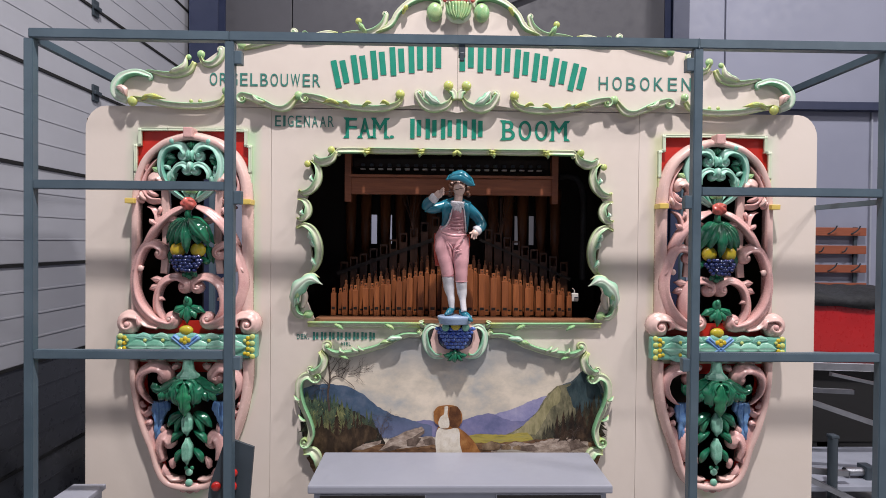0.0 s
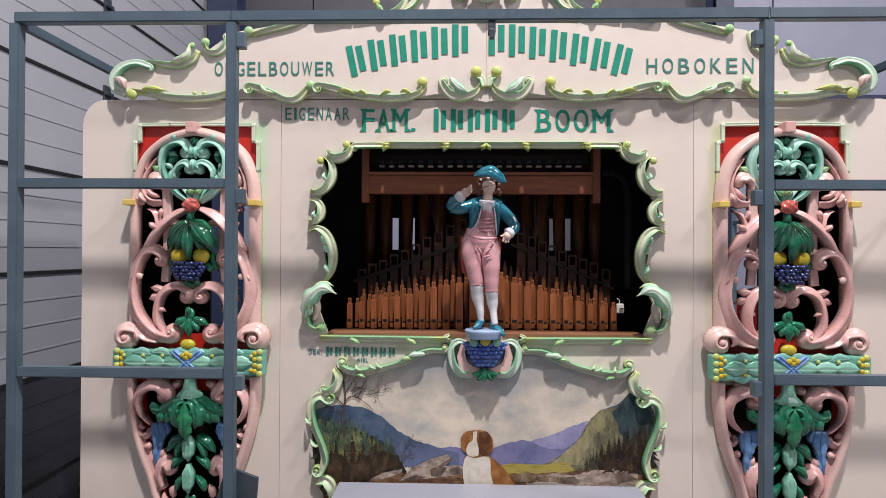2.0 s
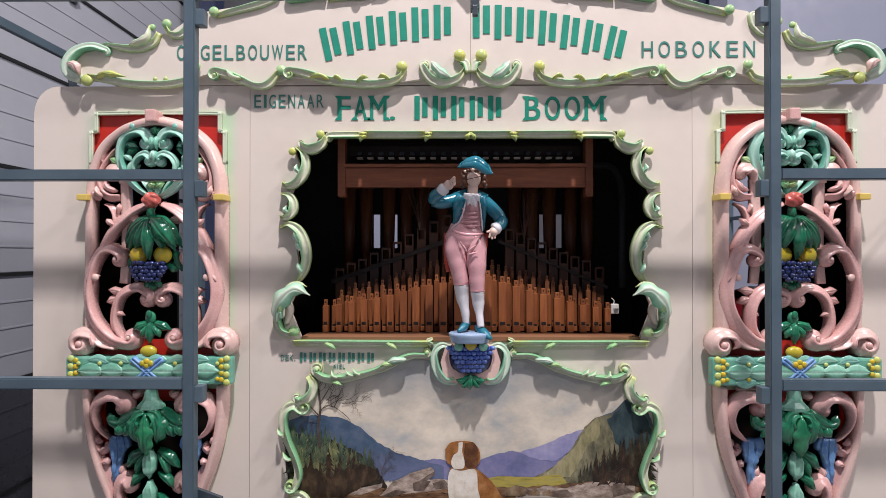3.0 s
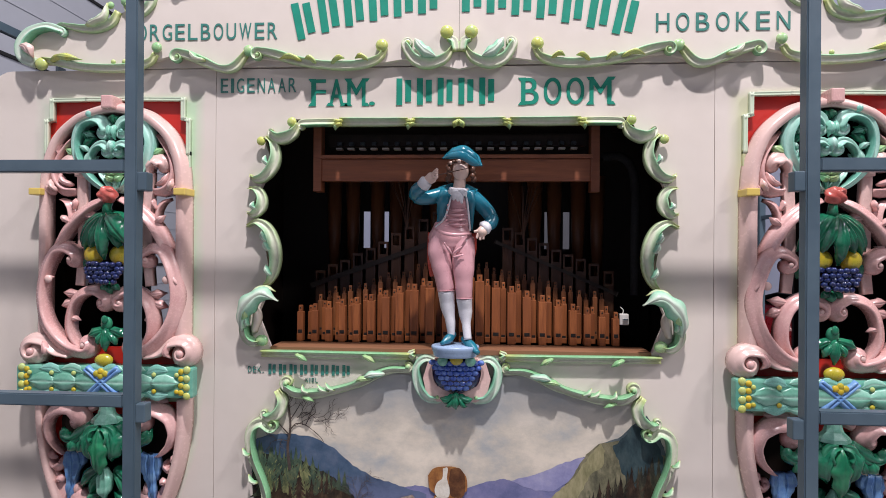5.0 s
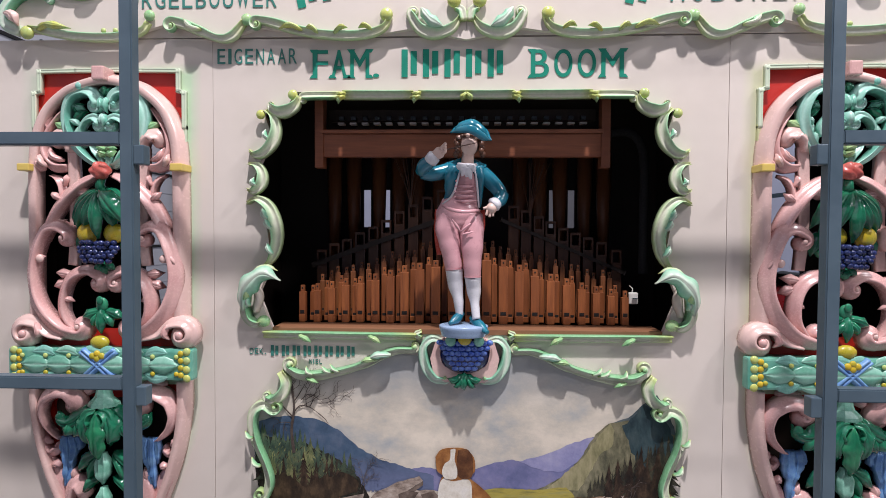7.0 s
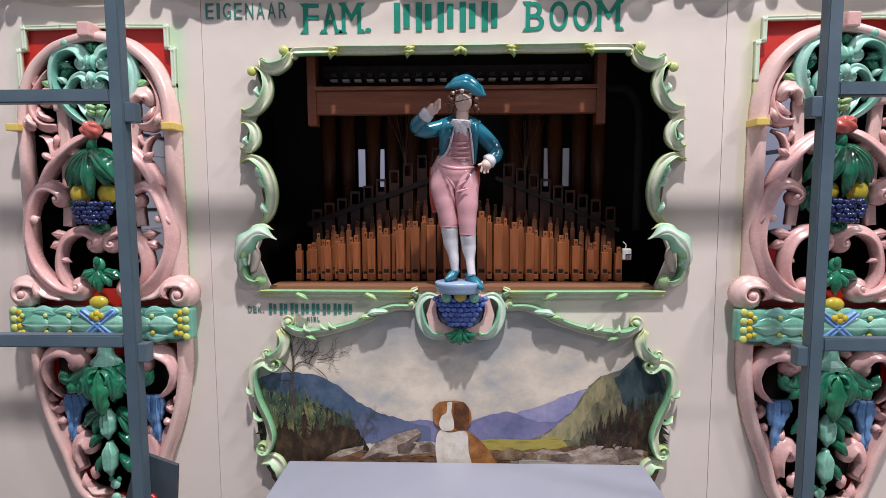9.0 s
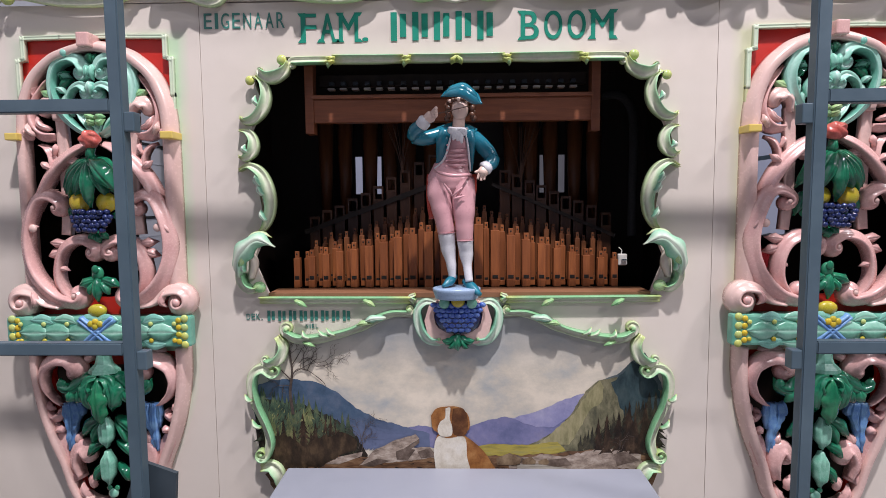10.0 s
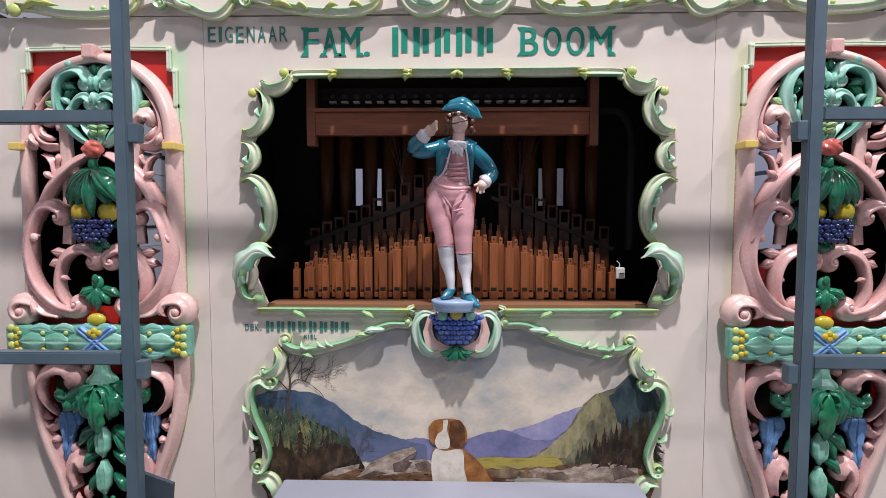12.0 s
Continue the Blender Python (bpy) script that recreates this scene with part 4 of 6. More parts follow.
def side_carving(sign):
    """One pierced panel: arch, scrolls, fruit, leaf belt and pointed shield. Built round its own axis."""
    root = link("carved_panel", slab(*panel_back(), 0.004, 0.016), RED, organ, "pierced carving with pink scrolls, green leaves and yellow fruit", False)
    root.location = (sign * PA, 0, 0)
    P = Carver(root, 0.0)

    def U(pts, w, m=PINK, **k):
        k.setdefault("shape", BAND)
        P.stroke(upper(pts), w, m, **k)

    def UL(pts, w, m=LEAFGREEN, **k):
        P.leaf(upper(pts), w, m, **k)

    def D(pts, w, m=PINK, **k):
        k.setdefault("shape", BAND)
        P.stroke(lower(pts), w, m, **k)

    def DL(pts, w, m=LEAFGREEN, **k):
        P.leaf(lower(pts), w, m, **k)

    # frame: pale arch, stepped green border, keystone, yellow blocks
    line = ARCH_LINE + [(-u, z) for u, z in reversed(ARCH_LINE[:-1])]
    P.stroke(line, (0.040, 0.040, 0.039, 0.038, 0.039, 0.040, 0.040), PINK_PALE, high=0.044, shape=CHAMFER, name="arch", both=False)
    for k, (p, q) in enumerate(zip(CORNER[:-1], CORNER[1:])):
        d = (Vector(q) - Vector(p)).normalized() * 0.006
        p, q = (p[0] - d.x, p[1] - d.y), (q[0] + d.x, q[1] + d.y)
        P.stroke([p, q], (0.013, 0.013), YELLOWLINE if k == 0 and sign > 0 else GREENLINE, high=0.016, shape=FLAT, name="border", lift=0.001 * (k % 2))
    kz = ARCH_LINE[-1][1] + 0.008
    bm = bmesh.new()
    box(bm, -0.019, 0.019, -0.066, -0.002, kz - 0.020, kz + 0.022, 0.005)
    link("keystone", bm, PINK, root, "", False)
    bz = upper([(0, 378)])[0][1]
    for s in (-1, 1):
        box_part("block", s * 0.238 - 0.019, s * 0.238 + 0.019, -0.064, -0.001, bz - 0.011, bz + 0.011, LEMON_PALE, root, 0.003)

    # teal crown: a ring of two stems that end in bulbs, a smaller pair below
    U([(346, 374), (292, 337), (247, 285), (223, 225), (222, 165), (248, 110), (296, 90), (334, 104), (350, 132)], (0.016, 0.022, 0.026, 0.029, 0.030, 0.034, 0.038, 0.036, 0.030), TEAL, high=0.046, lift=0.012, shape=HOLLOW, end=(0.019, -1, 0.95), boss=TEALPOD)
    U([(286, 266), (282, 234), (300, 204), (332, 190), (357, 203)], (0.012, 0.020, 0.027, 0.030, 0.026), TEAL, high=0.044, lift=0.018, shape=HOLLOW, end=(0.015, -1, 0.95), boss=TEALPOD)
    for p, w, m in (([(224, 200), (250, 204), (266, 222)], 0.024, TEAL), ([(228, 150), (262, 148), (288, 160)], 0.026, MINT), ([(240, 128), (224, 116), (226, 98)], 0.020, TEAL)):
        UL(p, w, m, lift=0.010)
    U([(357, 376), (343, 340), (322, 312), (302, 288)], (0.012, 0.018, 0.020, 0.010), TEAL, high=0.036)
    UL([(262, 296), (254, 250), (272, 203)], 0.032, TEAL, lift=0.0)
    UL([(278, 300), (276, 262), (296, 232)], 0.024, TEAL, lift=0.004)
    UL([(242, 205), (262, 176), (292, 164)], 0.030, LEAFGREEN, lift=0.006)
    UL([(248, 170), (262, 146), (284, 136)], 0.022, LEAFLIGHT, lift=0.01)
    UL([(240, 238), (204, 226), (166, 203)], 0.032, BOSS_GREEN, lift=0.008)
    UL([(240, 248), (202, 242), (168, 234)], 0.026, LEAFLIGHT, lift=0.004)
    UL([(238, 256), (210, 258), (184, 256)], 0.020, BOSS_GREEN, lift=0.002)
    UL([(371, 112), (362, 92), (350, 74)], 0.026, LEAFGREEN, lift=0.012)
    UL([(372, 108), (372, 90), (372, 72)], 0.022, LEAFLIGHT, lift=0.02, both=False)
    UL([(360, 118), (366, 150), (360, 176)], 0.026, MINT, lift=0.03)
    UL([(372, 176), (371, 200), (372, 232)], 0.032, TEAL, lift=0.03, both=False)
    UL([(300, 100), (284, 86), (272, 72)], 0.026, TEAL, lift=0.014)
    P.balls(upper([(281, 76)]), 0.011, TEALPOD, "bud", 0.04)
    U([(372, 378), (373, 340), (374, 298)], (0.014, 0.014, 0.018), TEAL, high=0.038, both=False)
    UL([(372, 330), (356, 322), (338, 312)], 0.028, BOSS_GREEN, lift=0.016)
    UL([(372, 312), (352, 302), (334, 304)], 0.022, BOSS_GREEN, lift=0.02)
    # rose
    rz = 1.875
    bm = bmesh.new()
    ball(bm, 0, -0.055, rz, 0.029, 1.08, 0.7, 0.95, 20)
    for v in bm.verts:
        a = math.atan2(v.co.z - rz, v.co.x)
        d = math.hypot(v.co.x, v.co.z - rz)
        v.co.y -= 0.006 * math.sin(5 * a + 160 * d) * min(1, d / 0.01)
    link("rose", bm, ROSE, root, "small coral red rose")

    # pink scrolls of the upper field
    U([(234, 300), (238, 400), (241, 520), (239, 640), (230, 742)], (0.032, 0.034, 0.034, 0.033, 0.030), PINK_PALE, high=0.02, shape=FLAT)
    U([(345, 402), (290, 426), (235, 468), (190, 522), (156, 582), (128, 648)], (0.022, 0.034, 0.040, 0.042, 0.040, 0.026), high=0.046, lift=0.008)
    UL([(240, 462), (288, 470), (324, 468)], 0.034, PINK, lift=0.012)
    U([(178, 550), (203, 502), (201, 452), (180, 416), (150, 402)], (0.022, 0.028, 0.026, 0.022, 0.010), high=0.04)
    UL([(203, 498), (180, 482), (164, 466)], 0.024, PINK, lift=0.02)
    UL([(202, 446), (214, 420), (210, 400)], 0.020, PINK, lift=0.01)
    # corner: a crescent along the arch and a rolled head on the post
    U([(216, 375), (168, 374), (130, 338), (122, 288), (139, 236), (174, 186), (208, 150)], (0.024, 0.034, 0.037, 0.034, 0.027, 0.020, 0.008), high=0.042)
    UL([(205, 348), (170, 336), (152, 300)], 0.026, PINK, lift=0.016)
    U([(238, 318), (236, 272), (206, 248), (174, 262)], (0.030, 0.044, 0.050, 0.034), PINK_PALE, high=0.05, end=(0.014, 1, 0.8))
    UL([(136, 384), (114, 366), (100, 336)], 0.032, PINK, lift=0.02)
    UL([(150, 374), (132, 352), (128, 326)], 0.022, PINK_PALE, lift=0.03)
    UL([(150, 236), (140, 210), (158, 186)], 0.020, PINK, lift=0.01)
    # great outer scroll, rolled at both ends
    U([(236, 612), (196, 592), (150, 606), (114, 680), (98, 770), (110, 860), (150, 934), (210, 984), (270, 1002)], (0.034, 0.040, 0.042, 0.040, 0.040, 0.045, 0.050, 0.048, 0.038), high=0.050, lift=0.022, start=(0.025, -1, 0.9), end=(0.029, 1, 1.0), boss=PINK_PALE)
    UL([(140, 622), (170, 584), (214, 570)], 0.030, PINK_PALE, lift=0.018)
    UL([(96, 742), (116, 714), (146, 708)], 0.036, PINK, lift=0.036)
    P.balls(upper([(138, 714)]), 0.013, PINK_PALE, "bud", 0.056)
    # inner ring with its leaves
    U([(352, 778), (312, 757), (262, 766), (223, 800), (203, 860), (204, 922), (229, 970), (266, 994)], (0.032, 0.036, 0.036, 0.036, 0.035, 0.036, 0.036, 0.026), PINK, high=0.046, lift=0.012, start=(0.026, -1, 1.0), boss=PINK_PALE)
    UL([(236, 780), (196, 772), (162, 768)], 0.032, PINK, lift=0.008)
    UL([(222, 800), (188, 812), (156, 824)], 0.034, PINK, lift=0.008)
    UL([(204, 884), (224, 868), (242, 878)], 0.022, PINK, lift=0.02)
    # foot volutes on the belt
    U([(222, 1004), (168, 990), (126, 954), (84, 944)], (0.028, 0.034, 0.038, 0.040), PINK_PALE, high=0.062, lift=0.022, end=(0.041, 1, 1.35), boss=PINK)
    UL([(120, 952), (136, 990), (118, 1012)], 0.026, PINK, lift=0.05)

    # fruit and leaves on the axis
    UL([(372, 410), (366, 440), (368, 480)], 0.030, LEAFGREEN, lift=0.036, high=0.03, both=False)
    for p, w, m, f in (([(366, 452), (330, 480), (290, 528), (254, 590)], 0.052, LEAFGREEN, 0.024), ([(368, 456), (326, 510), (296, 556), (276, 606)], 0.050, LEAFLIGHT, 0.036), ([(370, 462), (346, 520), (326, 566), (314, 606)], 0.048, LEAFGREEN, 0.048)):
        UL(p, w, m, lift=f, high=0.032, waves=0, rise=(0.0, 0.0, 0.022))
    UL([(374, 470), (374, 550), (371, 640)], 0.050, LEAFGREEN, lift=0.060, high=0.032, both=False, waves=0, rise=(0.0, 0.0, 0.022))
    if sign < 0:
        UL([(386, 462), (440, 520), (484, 586)], 0.066, LEAFLIGHT, lift=0.062, high=0.034, both=False, waves=0, rise=(0.0, 0.0, 0.024))
    UL([(300, 600), (276, 640), (262, 690)], 0.040, LEAFGREEN, lift=0.014, high=0.026)
    UL([(322, 660), (292, 676), (270, 668)], 0.034, LEAFLIGHT, lift=0.02, high=0.026)
    P.balls(upper([(322, 620)]), 0.031, LEMON, "lemon", 0.056, sx=1.05, sz=1.02)
    gz_ = upper([(0, 692)])[0][1]
    rnd = random.Random(5)
    for row in range(5):
        for k in range(-4, 5):
            u = (k + 0.5 * (row % 2)) * 0.0165
            if abs(u) < 0.062 * math.sqrt(max(0, 1 - ((row - 1.7) / 3.2) ** 2)):
                bm = bmesh.new()
                ball(bm, u + rnd.uniform(-0.003, 0.003), -0.05 - 0.03 * math.sqrt(max(0, 1 - (u / 0.07) ** 2)) + rnd.uniform(-0.003, 0.003), gz_ + 0.03 - row * 0.0135 + rnd.uniform(-0.002, 0.002), 0.0094, 1.1, 1, 0.95, 8)
                link("berry", bm, BERRY_BLUE, root)
    UL([(372, 730), (370, 752), (374, 772)], 0.034, LEAFLIGHT, lift=0.03, both=False)
    UL([(368, 726), (350, 744), (334, 758)], 0.026, LEAFGREEN, lift=0.03)
    # small bud over the belt
    P.balls(upper([(368, 884)]), 0.019, LEAFLIGHT, "bud", 0.05, sz=1.2, both=False)
    P.balls(upper([(368, 868)]), 0.011, LEAFGREEN, "bud", 0.062, sz=1.3, both=False)
    UL([(366, 906), (330, 916), (290, 936)], 0.034, LEAFGREEN, lift=0.04)
    UL([(366, 914), (344, 940), (336, 966)], 0.030, LEAFLIGHT, lift=0.045)
    UL([(370, 900), (370, 944), (369, 992)], 0.036, LEAFGREEN, lift=0.05, both=False)
    P.balls(upper([(366, 1022)]), 0.026, LEMON, "lemon", 0.06, sx=1.15, sz=0.8, both=False)

    # belt of laid leaves
    bm = bmesh.new()
    box(bm, -0.288, 0.288, -0.07, -0.032, BELT_LO, BELT_HI, 0.008)
    box(bm, -0.262, 0.262, -0.036, 0.0, BELT_LO + 0.004, BELT_HI - 0.004)
    belt = link("belt", bm, BELTGROUND, root, "mint green belt of laid leaves with a blue ribbon", False)
    mid = (BELT_LO + BELT_HI) / 2
    q = (BELT_HI - BELT_LO) / 4
    for k in range(3):
        u = -0.246 + k * 0.073
        for r in (-1, 1):
            P.leaf([(u + 0.108, mid + r * q * 1.1), (u + 0.075, mid + r * q * 1.7), (u + 0.030, mid + r * q * 1.55)], 0.034, (BELTLEAF, TEALPOD)[(k + r) % 2], high=0.006, lift=0.066, rise=(0.0, 0, 0.003), waves=0, name="laid_leaf")
        P.stroke([(u + 0.088, mid), (u + 0.05, mid), (u, mid)], (0.020, 0.050, 0.056, 0.040, 0.004), BELTLEAF, high=0.008, shape=BLADE, lift=0.068 + 0.001 * k, rise=(0.004, 0, 0.002), name="laid_leaf")
        for r in (-1, 1):
            P.balls([(u + 0.006, mid + r * 0.026)], 0.0075, BOSS if r > 0 else LEMON, "berry", 0.074)
    for r in range(4):
        P.balls([(-0.270, mid - 0.040 + r * 0.027)], 0.0125, BOSS, "berry", 0.068)
        P.balls([(-0.252, mid - 0.03 + r * 0.022)], 0.0095, LEMON, "berry", 0.07)
    P.stroke([(-0.052, BELT_HI - 0.004), (0.0, mid), (0.045, BELT_LO + 0.006)], (0.026, 0.028, 0.026), RIBBON, high=0.016, shape=LEAF, lift=0.07, name="ribbon")
    for a, b in ((0, 0.03), (-0.014, 0.038), (0.014, 0.038), (0, 0.045)):
        P.balls([(a, mid + b - 0.01)], 0.0105, LEMON, "berry", 0.082, both=False)

    # shield below
    line = SHIELD_LINE + [(-u, z) for u, z in reversed(SHIELD_LINE[:-1])]
    P.stroke(line, (0.036, 0.034, 0.032, 0.034, 0.032, 0.034, 0.036), PINK_PALE, high=0.054, shape=CHAMFER, name="shield_rim", both=False)
    D([(374, 348), (336, 309), (276, 310), (222, 346), (203, 406), (220, 466), (262, 514), (286, 530)], (0.038, 0.046, 0.048, 0.044, 0.036, 0.028, 0.02, 0.01), high=0.052, lift=0.016, start=(0.023, -1, 0.95), boss=PINK_PALE)
    DL([(246, 276), (300, 286), (356, 272)], 0.040, PINK, lift=0.014)
    DL([(440, 300), (410, 312), (392, 296)], 0.036, PINK, lift=0.01)
    DL([(196, 420), (186, 404), (176, 410)], 0.026, PINK_PALE, lift=0.01)
    D([(196, 520), (202, 575), (234, 602), (262, 582)], (0.016, 0.030, 0.030, 0.014), high=0.042, end=(0.010, 1, 0.8))
    DL([(232, 560), (214, 540), (206, 516)], 0.024, PINK, lift=0.01)
    D([(212, 620), (252, 700), (296, 800), (332, 890)], (0.030, 0.058, 0.062, 0.04), high=0.034)
    DL([(236, 660), (262, 648), (276, 668)], 0.030, PINK, lift=0.012)
    D([(396, 760), (374, 722), (340, 736), (322, 800), (340, 870)], (0.034, 0.042, 0.042, 0.038, 0.024), high=0.045, lift=0.01, start=(0.016, -1, 0.9), boss=PINK_PALE)
    DL([(350, 728), (340, 690), (356, 660)], 0.030, PINK, lift=0.01)
    DL([(400, 930), (398, 890), (420, 856)], 0.034, PINK, lift=0.012)
    DL([(384, 980), (352, 944), (344, 900)], 0.034, PINK, lift=0.012)
    D([(352, 960), (400, 1000), (462, 996)], (0.02, 0.036, 0.02), PINK_PALE, high=0.05)
    # blue drapes: a folded cloth that runs out in a point
    for k, (dx, ln) in enumerate(((-34, 120), (-16, 225), (2, 262), (22, 150), (40, 96))):
        P.stroke(lower([(322 + dx * 0.8, 522), (326 + dx, 522 + ln * 0.4), (308 + dx * 0.45, 522 + ln)]), (0.020, 0.025, 0.018, 0.006), RIBBON, high=0.024, shape=RIB, lift=0.012 + 0.006 * (k % 2), name="drape", waves=3)
    # acanthus and drops on the axis
    c_hi, c_lo = lower([(0, 262)])[0][1], lower([(0, 366)])[0][1]
    bm = bmesh.new()
    rows = []
    for f, r in ((0.0, 0.020), (0.45, 0.024), (0.62, 0.028), (0.86, 0.046), (1.0, 0.048), (1.06, 0.034)):
        z = c_hi + (c_lo - c_hi) * f
        rows.append([bm.verts.new((r * math.sin(k * math.pi / 4 + 0.39), -0.05 - 0.8 * r * math.cos(k * math.pi / 4 + 0.39), z)) for k in range(8)])
    for x, y in zip(rows, rows[1:]):
        for k in range(8):
            bm.faces.new((x[k], x[(k + 1) % 8], y[(k + 1) % 8], y[k]))
    bm.faces.new(rows[0])
    bm.faces.new(rows[-1])
    link("calyx", bm, PALELEAF, root, "pale green faceted calyx", False)
    # two arms that roll up at their ends, each with hanging lobes
    DL([(490, 384), (440, 394), (398, 426), (352, 446), (312, 432), (298, 396)], 0.060, LEAFGREEN, lift=0.040, high=0.036, waves=0)
    for x, y, ln, m in ((446, 424, 66, LEAFLIGHT), (402, 448, 60, LEAFGREEN), (358, 458, 44, LEAFLIGHT)):
        DL([(x + 12, y - 24), (x + 4, y + ln * 0.3), (x - 18, y + ln)], 0.042, m, lift=0.050, high=0.022, waves=0, rise=(0.006, 0.0, 0.012))
    P.balls(lower([(314, 420)]), 0.016, LEAFLIGHT, "bud", 0.058)
    # the bell of leaves under the calyx: a middle leaf between two that roll outwards
    DL([(494, 378), (458, 410), (446, 470), (468, 540)], 0.062, LEAFGREEN, lift=0.054, high=0.034, waves=3, rise=(0.0, 0.0, 0.02))
    D([(498, 376), (466, 384), (450, 416), (462, 446)], (0.016, 0.030, 0.032, 0.018), LEAFLIGHT, high=0.03, lift=0.074, shape=HOLLOW, name="leaf", end=(0.010, 1, 0.7))
    DL([(507, 380), (507, 470), (507, 592)], 0.066, LEAFFRESH, lift=0.072, high=0.030, both=False, waves=3, rise=(0.0, 0.0, 0.016))
    for x0, y0, x1, y1, w, m in ((482, 580, 376, 676, 0.044, LEAFGREEN), (488, 590, 424, 716, 0.034, LEAFLIGHT), (484, 690, 398, 776, 0.036, LEAFGREEN), (486, 800, 426, 890, 0.032, LEAFGREEN)):
        DL([(x0, y0), ((x0 + x1) / 2 - 12, (y0 + y1) / 2 - 12), (x1, y1)], w, m, lift=0.022, high=0.03, waves=0, rise=(0.0, 0.0, 0.016))
    for y0_, y1_, w in ((572, 712, 0.048), (724, 886, 0.046)):
        P.stroke(lower([(507, y0_), (507, (y0_ + y1_) / 2), (507, y1_)]), (0.3 * w, w, 0.9 * w, 0.1 * w), PALELEAF, high=0.034, shape=RIB, lift=0.048, name="drop", waves=0, both=False)
    low = SHIELD_LINE[-1][1]
    P.balls([(0.0, low + 0.075), (0.0, low + 0.03)], 0.016, PALELEAF, "bud", 0.04, both=False)
    P.balls([(-0.012, low + 0.092)], 0.009, LEAFLIGHT, "bud", 0.04)
    P.balls([(-0.026, low + 0.004), (0, low)], 0.02, PINK, "bud", 0.03)
    return root


def panel_back():
    """Outline of the board behind a carving, with its two openings."""
    hw = HW - 0.002
    top = CORNER[-1][1] - 0.004
    arch = [(u * 0.985, z - 0.008) for u, z in ARCH_LINE[1:]]
    arch = [(arch[0][0], BELT_HI + 0.05)] + arch
    hole1 = [(u, z) for u, z in arch[:-1]] + [(0, arch[-1][1])] + [(-u, z) for u, z in reversed(arch[:-1])]
    sh = [(u * 0.84, max(z, SHIELD_LINE[-1][1] + 0.012)) for u, z in SHIELD_LINE]
    sh[0] = (sh[0][0] * 0.96, BELT_LO - 0.075)
    hole2 = [(u, z) for u, z in sh[:-1]] + [(-u, z) for u, z in reversed(sh[:-1])]
    step = CORNER[2][1]
    outer = [(-hw + 0.02, top), (-hw + 0.02, step - 0.002), (-hw, step - 0.002)] + [(-hw, BELT_HI), (SHIELD_LINE[0][0], BELT_LO)] + SHIELD_LINE[1:-1]
    outer = outer + [(0, SHIELD_LINE[-1][1])] + [(-u, z) for u, z in reversed(outer)]
    return outer, [hole1, hole2]


LEMON_PALE = paint("soft_yellow_block_paint", (0.70, 0.52, 0.13), (0.62, 0.44, 0.10), 0.35, 20)
panel_left, panel_right = side_carving(-1), side_carving(1)

# ---- pipework behind the window ----
BASE = WIN[0][1]


def pipe(u, w, y, top, foot, material, mouth=0.03):
    """A square wooden pipe: body, mouth with its dark slot below, narrower stopper on top."""
    bm = bmesh.new()
    box(bm, u - w / 2, u + w / 2, y, y + w, foot, top, 0.0012)
    body = link("pipe", bm, material, organ, "", False)
    bm = bmesh.new()
    box(bm, u - w * 0.46, u + w * 0.46, y - 0.006, y - 0.0005, foot, foot + mouth * 0.55, 0.001)
    link("mouth_cap", bm, material, body, "", False)
    box_part("mouth", u - w * 0.32, u + w * 0.32, y - 0.002, y - 0.0004, foot + mouth * 0.6, foot + mouth * 0.85, HOLE, body, 0)
    bm = bmesh.new()
    box(bm, u - w * 0.30, u + w * 0.30, y + w * 0.15, y + w * 0.7, top, top + 0.022, 0.001)
    ball(bm, u, y + w * 0.14, top + 0.013, 0.003, 1, 0.4, 1, 6, 1)
    link("stopper", bm, [material, HOLE], body, "", False)


front = [(-0.54, 1.493), (-0.49, 1.498), (-0.442, 1.506), (-0.396, 1.515), (-0.347, 1.522), (-0.297, 1.532), (-0.247, 1.545), (-0.2, 1.56), (-0.15, 1.569), (-0.097, 1.578), (-0.041, 1.587), (0.016, 1.598), (0.07, 1.602), (0.125, 1.581), (0.177, 1.565), (0.228, 1.55), (0.279, 1.536), (0.331, 1.521), (0.38, 1.508), (0.427, 1.496), (0.475, 1.488), (0.52, 1.483)]
for k, (u, z) in enumerate(front):
    pipe(u, 0.021 + 0.010 * (1 - abs(u) / 0.55), 0.11, z, BASE + 0.004, PIPEWOOD, 0.045)
for k, (u, z) in enumerate(front[:-1]):
    # half-hidden rank between the front pipes
    pipe((u + front[k + 1][0]) / 2, 0.019, 0.148, (z + front[k + 1][1]) / 2 - 0.006 + 0.009 * (k % 3), BASE + 0.004, PIPEWOOD)
rnd = random.Random(11)
for k in range(38):
    u = -0.50 + k * 1.0 / 37
    z = BASE + 0.118 + 0.16 * (1 - abs(u) / 0.55) + rnd.uniform(-0.012, 0.014)
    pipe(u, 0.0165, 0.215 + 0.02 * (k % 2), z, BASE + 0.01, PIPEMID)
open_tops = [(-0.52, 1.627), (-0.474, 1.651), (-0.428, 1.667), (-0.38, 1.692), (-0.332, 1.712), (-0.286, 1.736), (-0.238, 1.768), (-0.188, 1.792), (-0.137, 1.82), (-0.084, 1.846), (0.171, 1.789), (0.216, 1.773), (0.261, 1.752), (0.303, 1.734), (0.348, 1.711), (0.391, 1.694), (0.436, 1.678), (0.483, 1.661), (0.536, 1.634)]
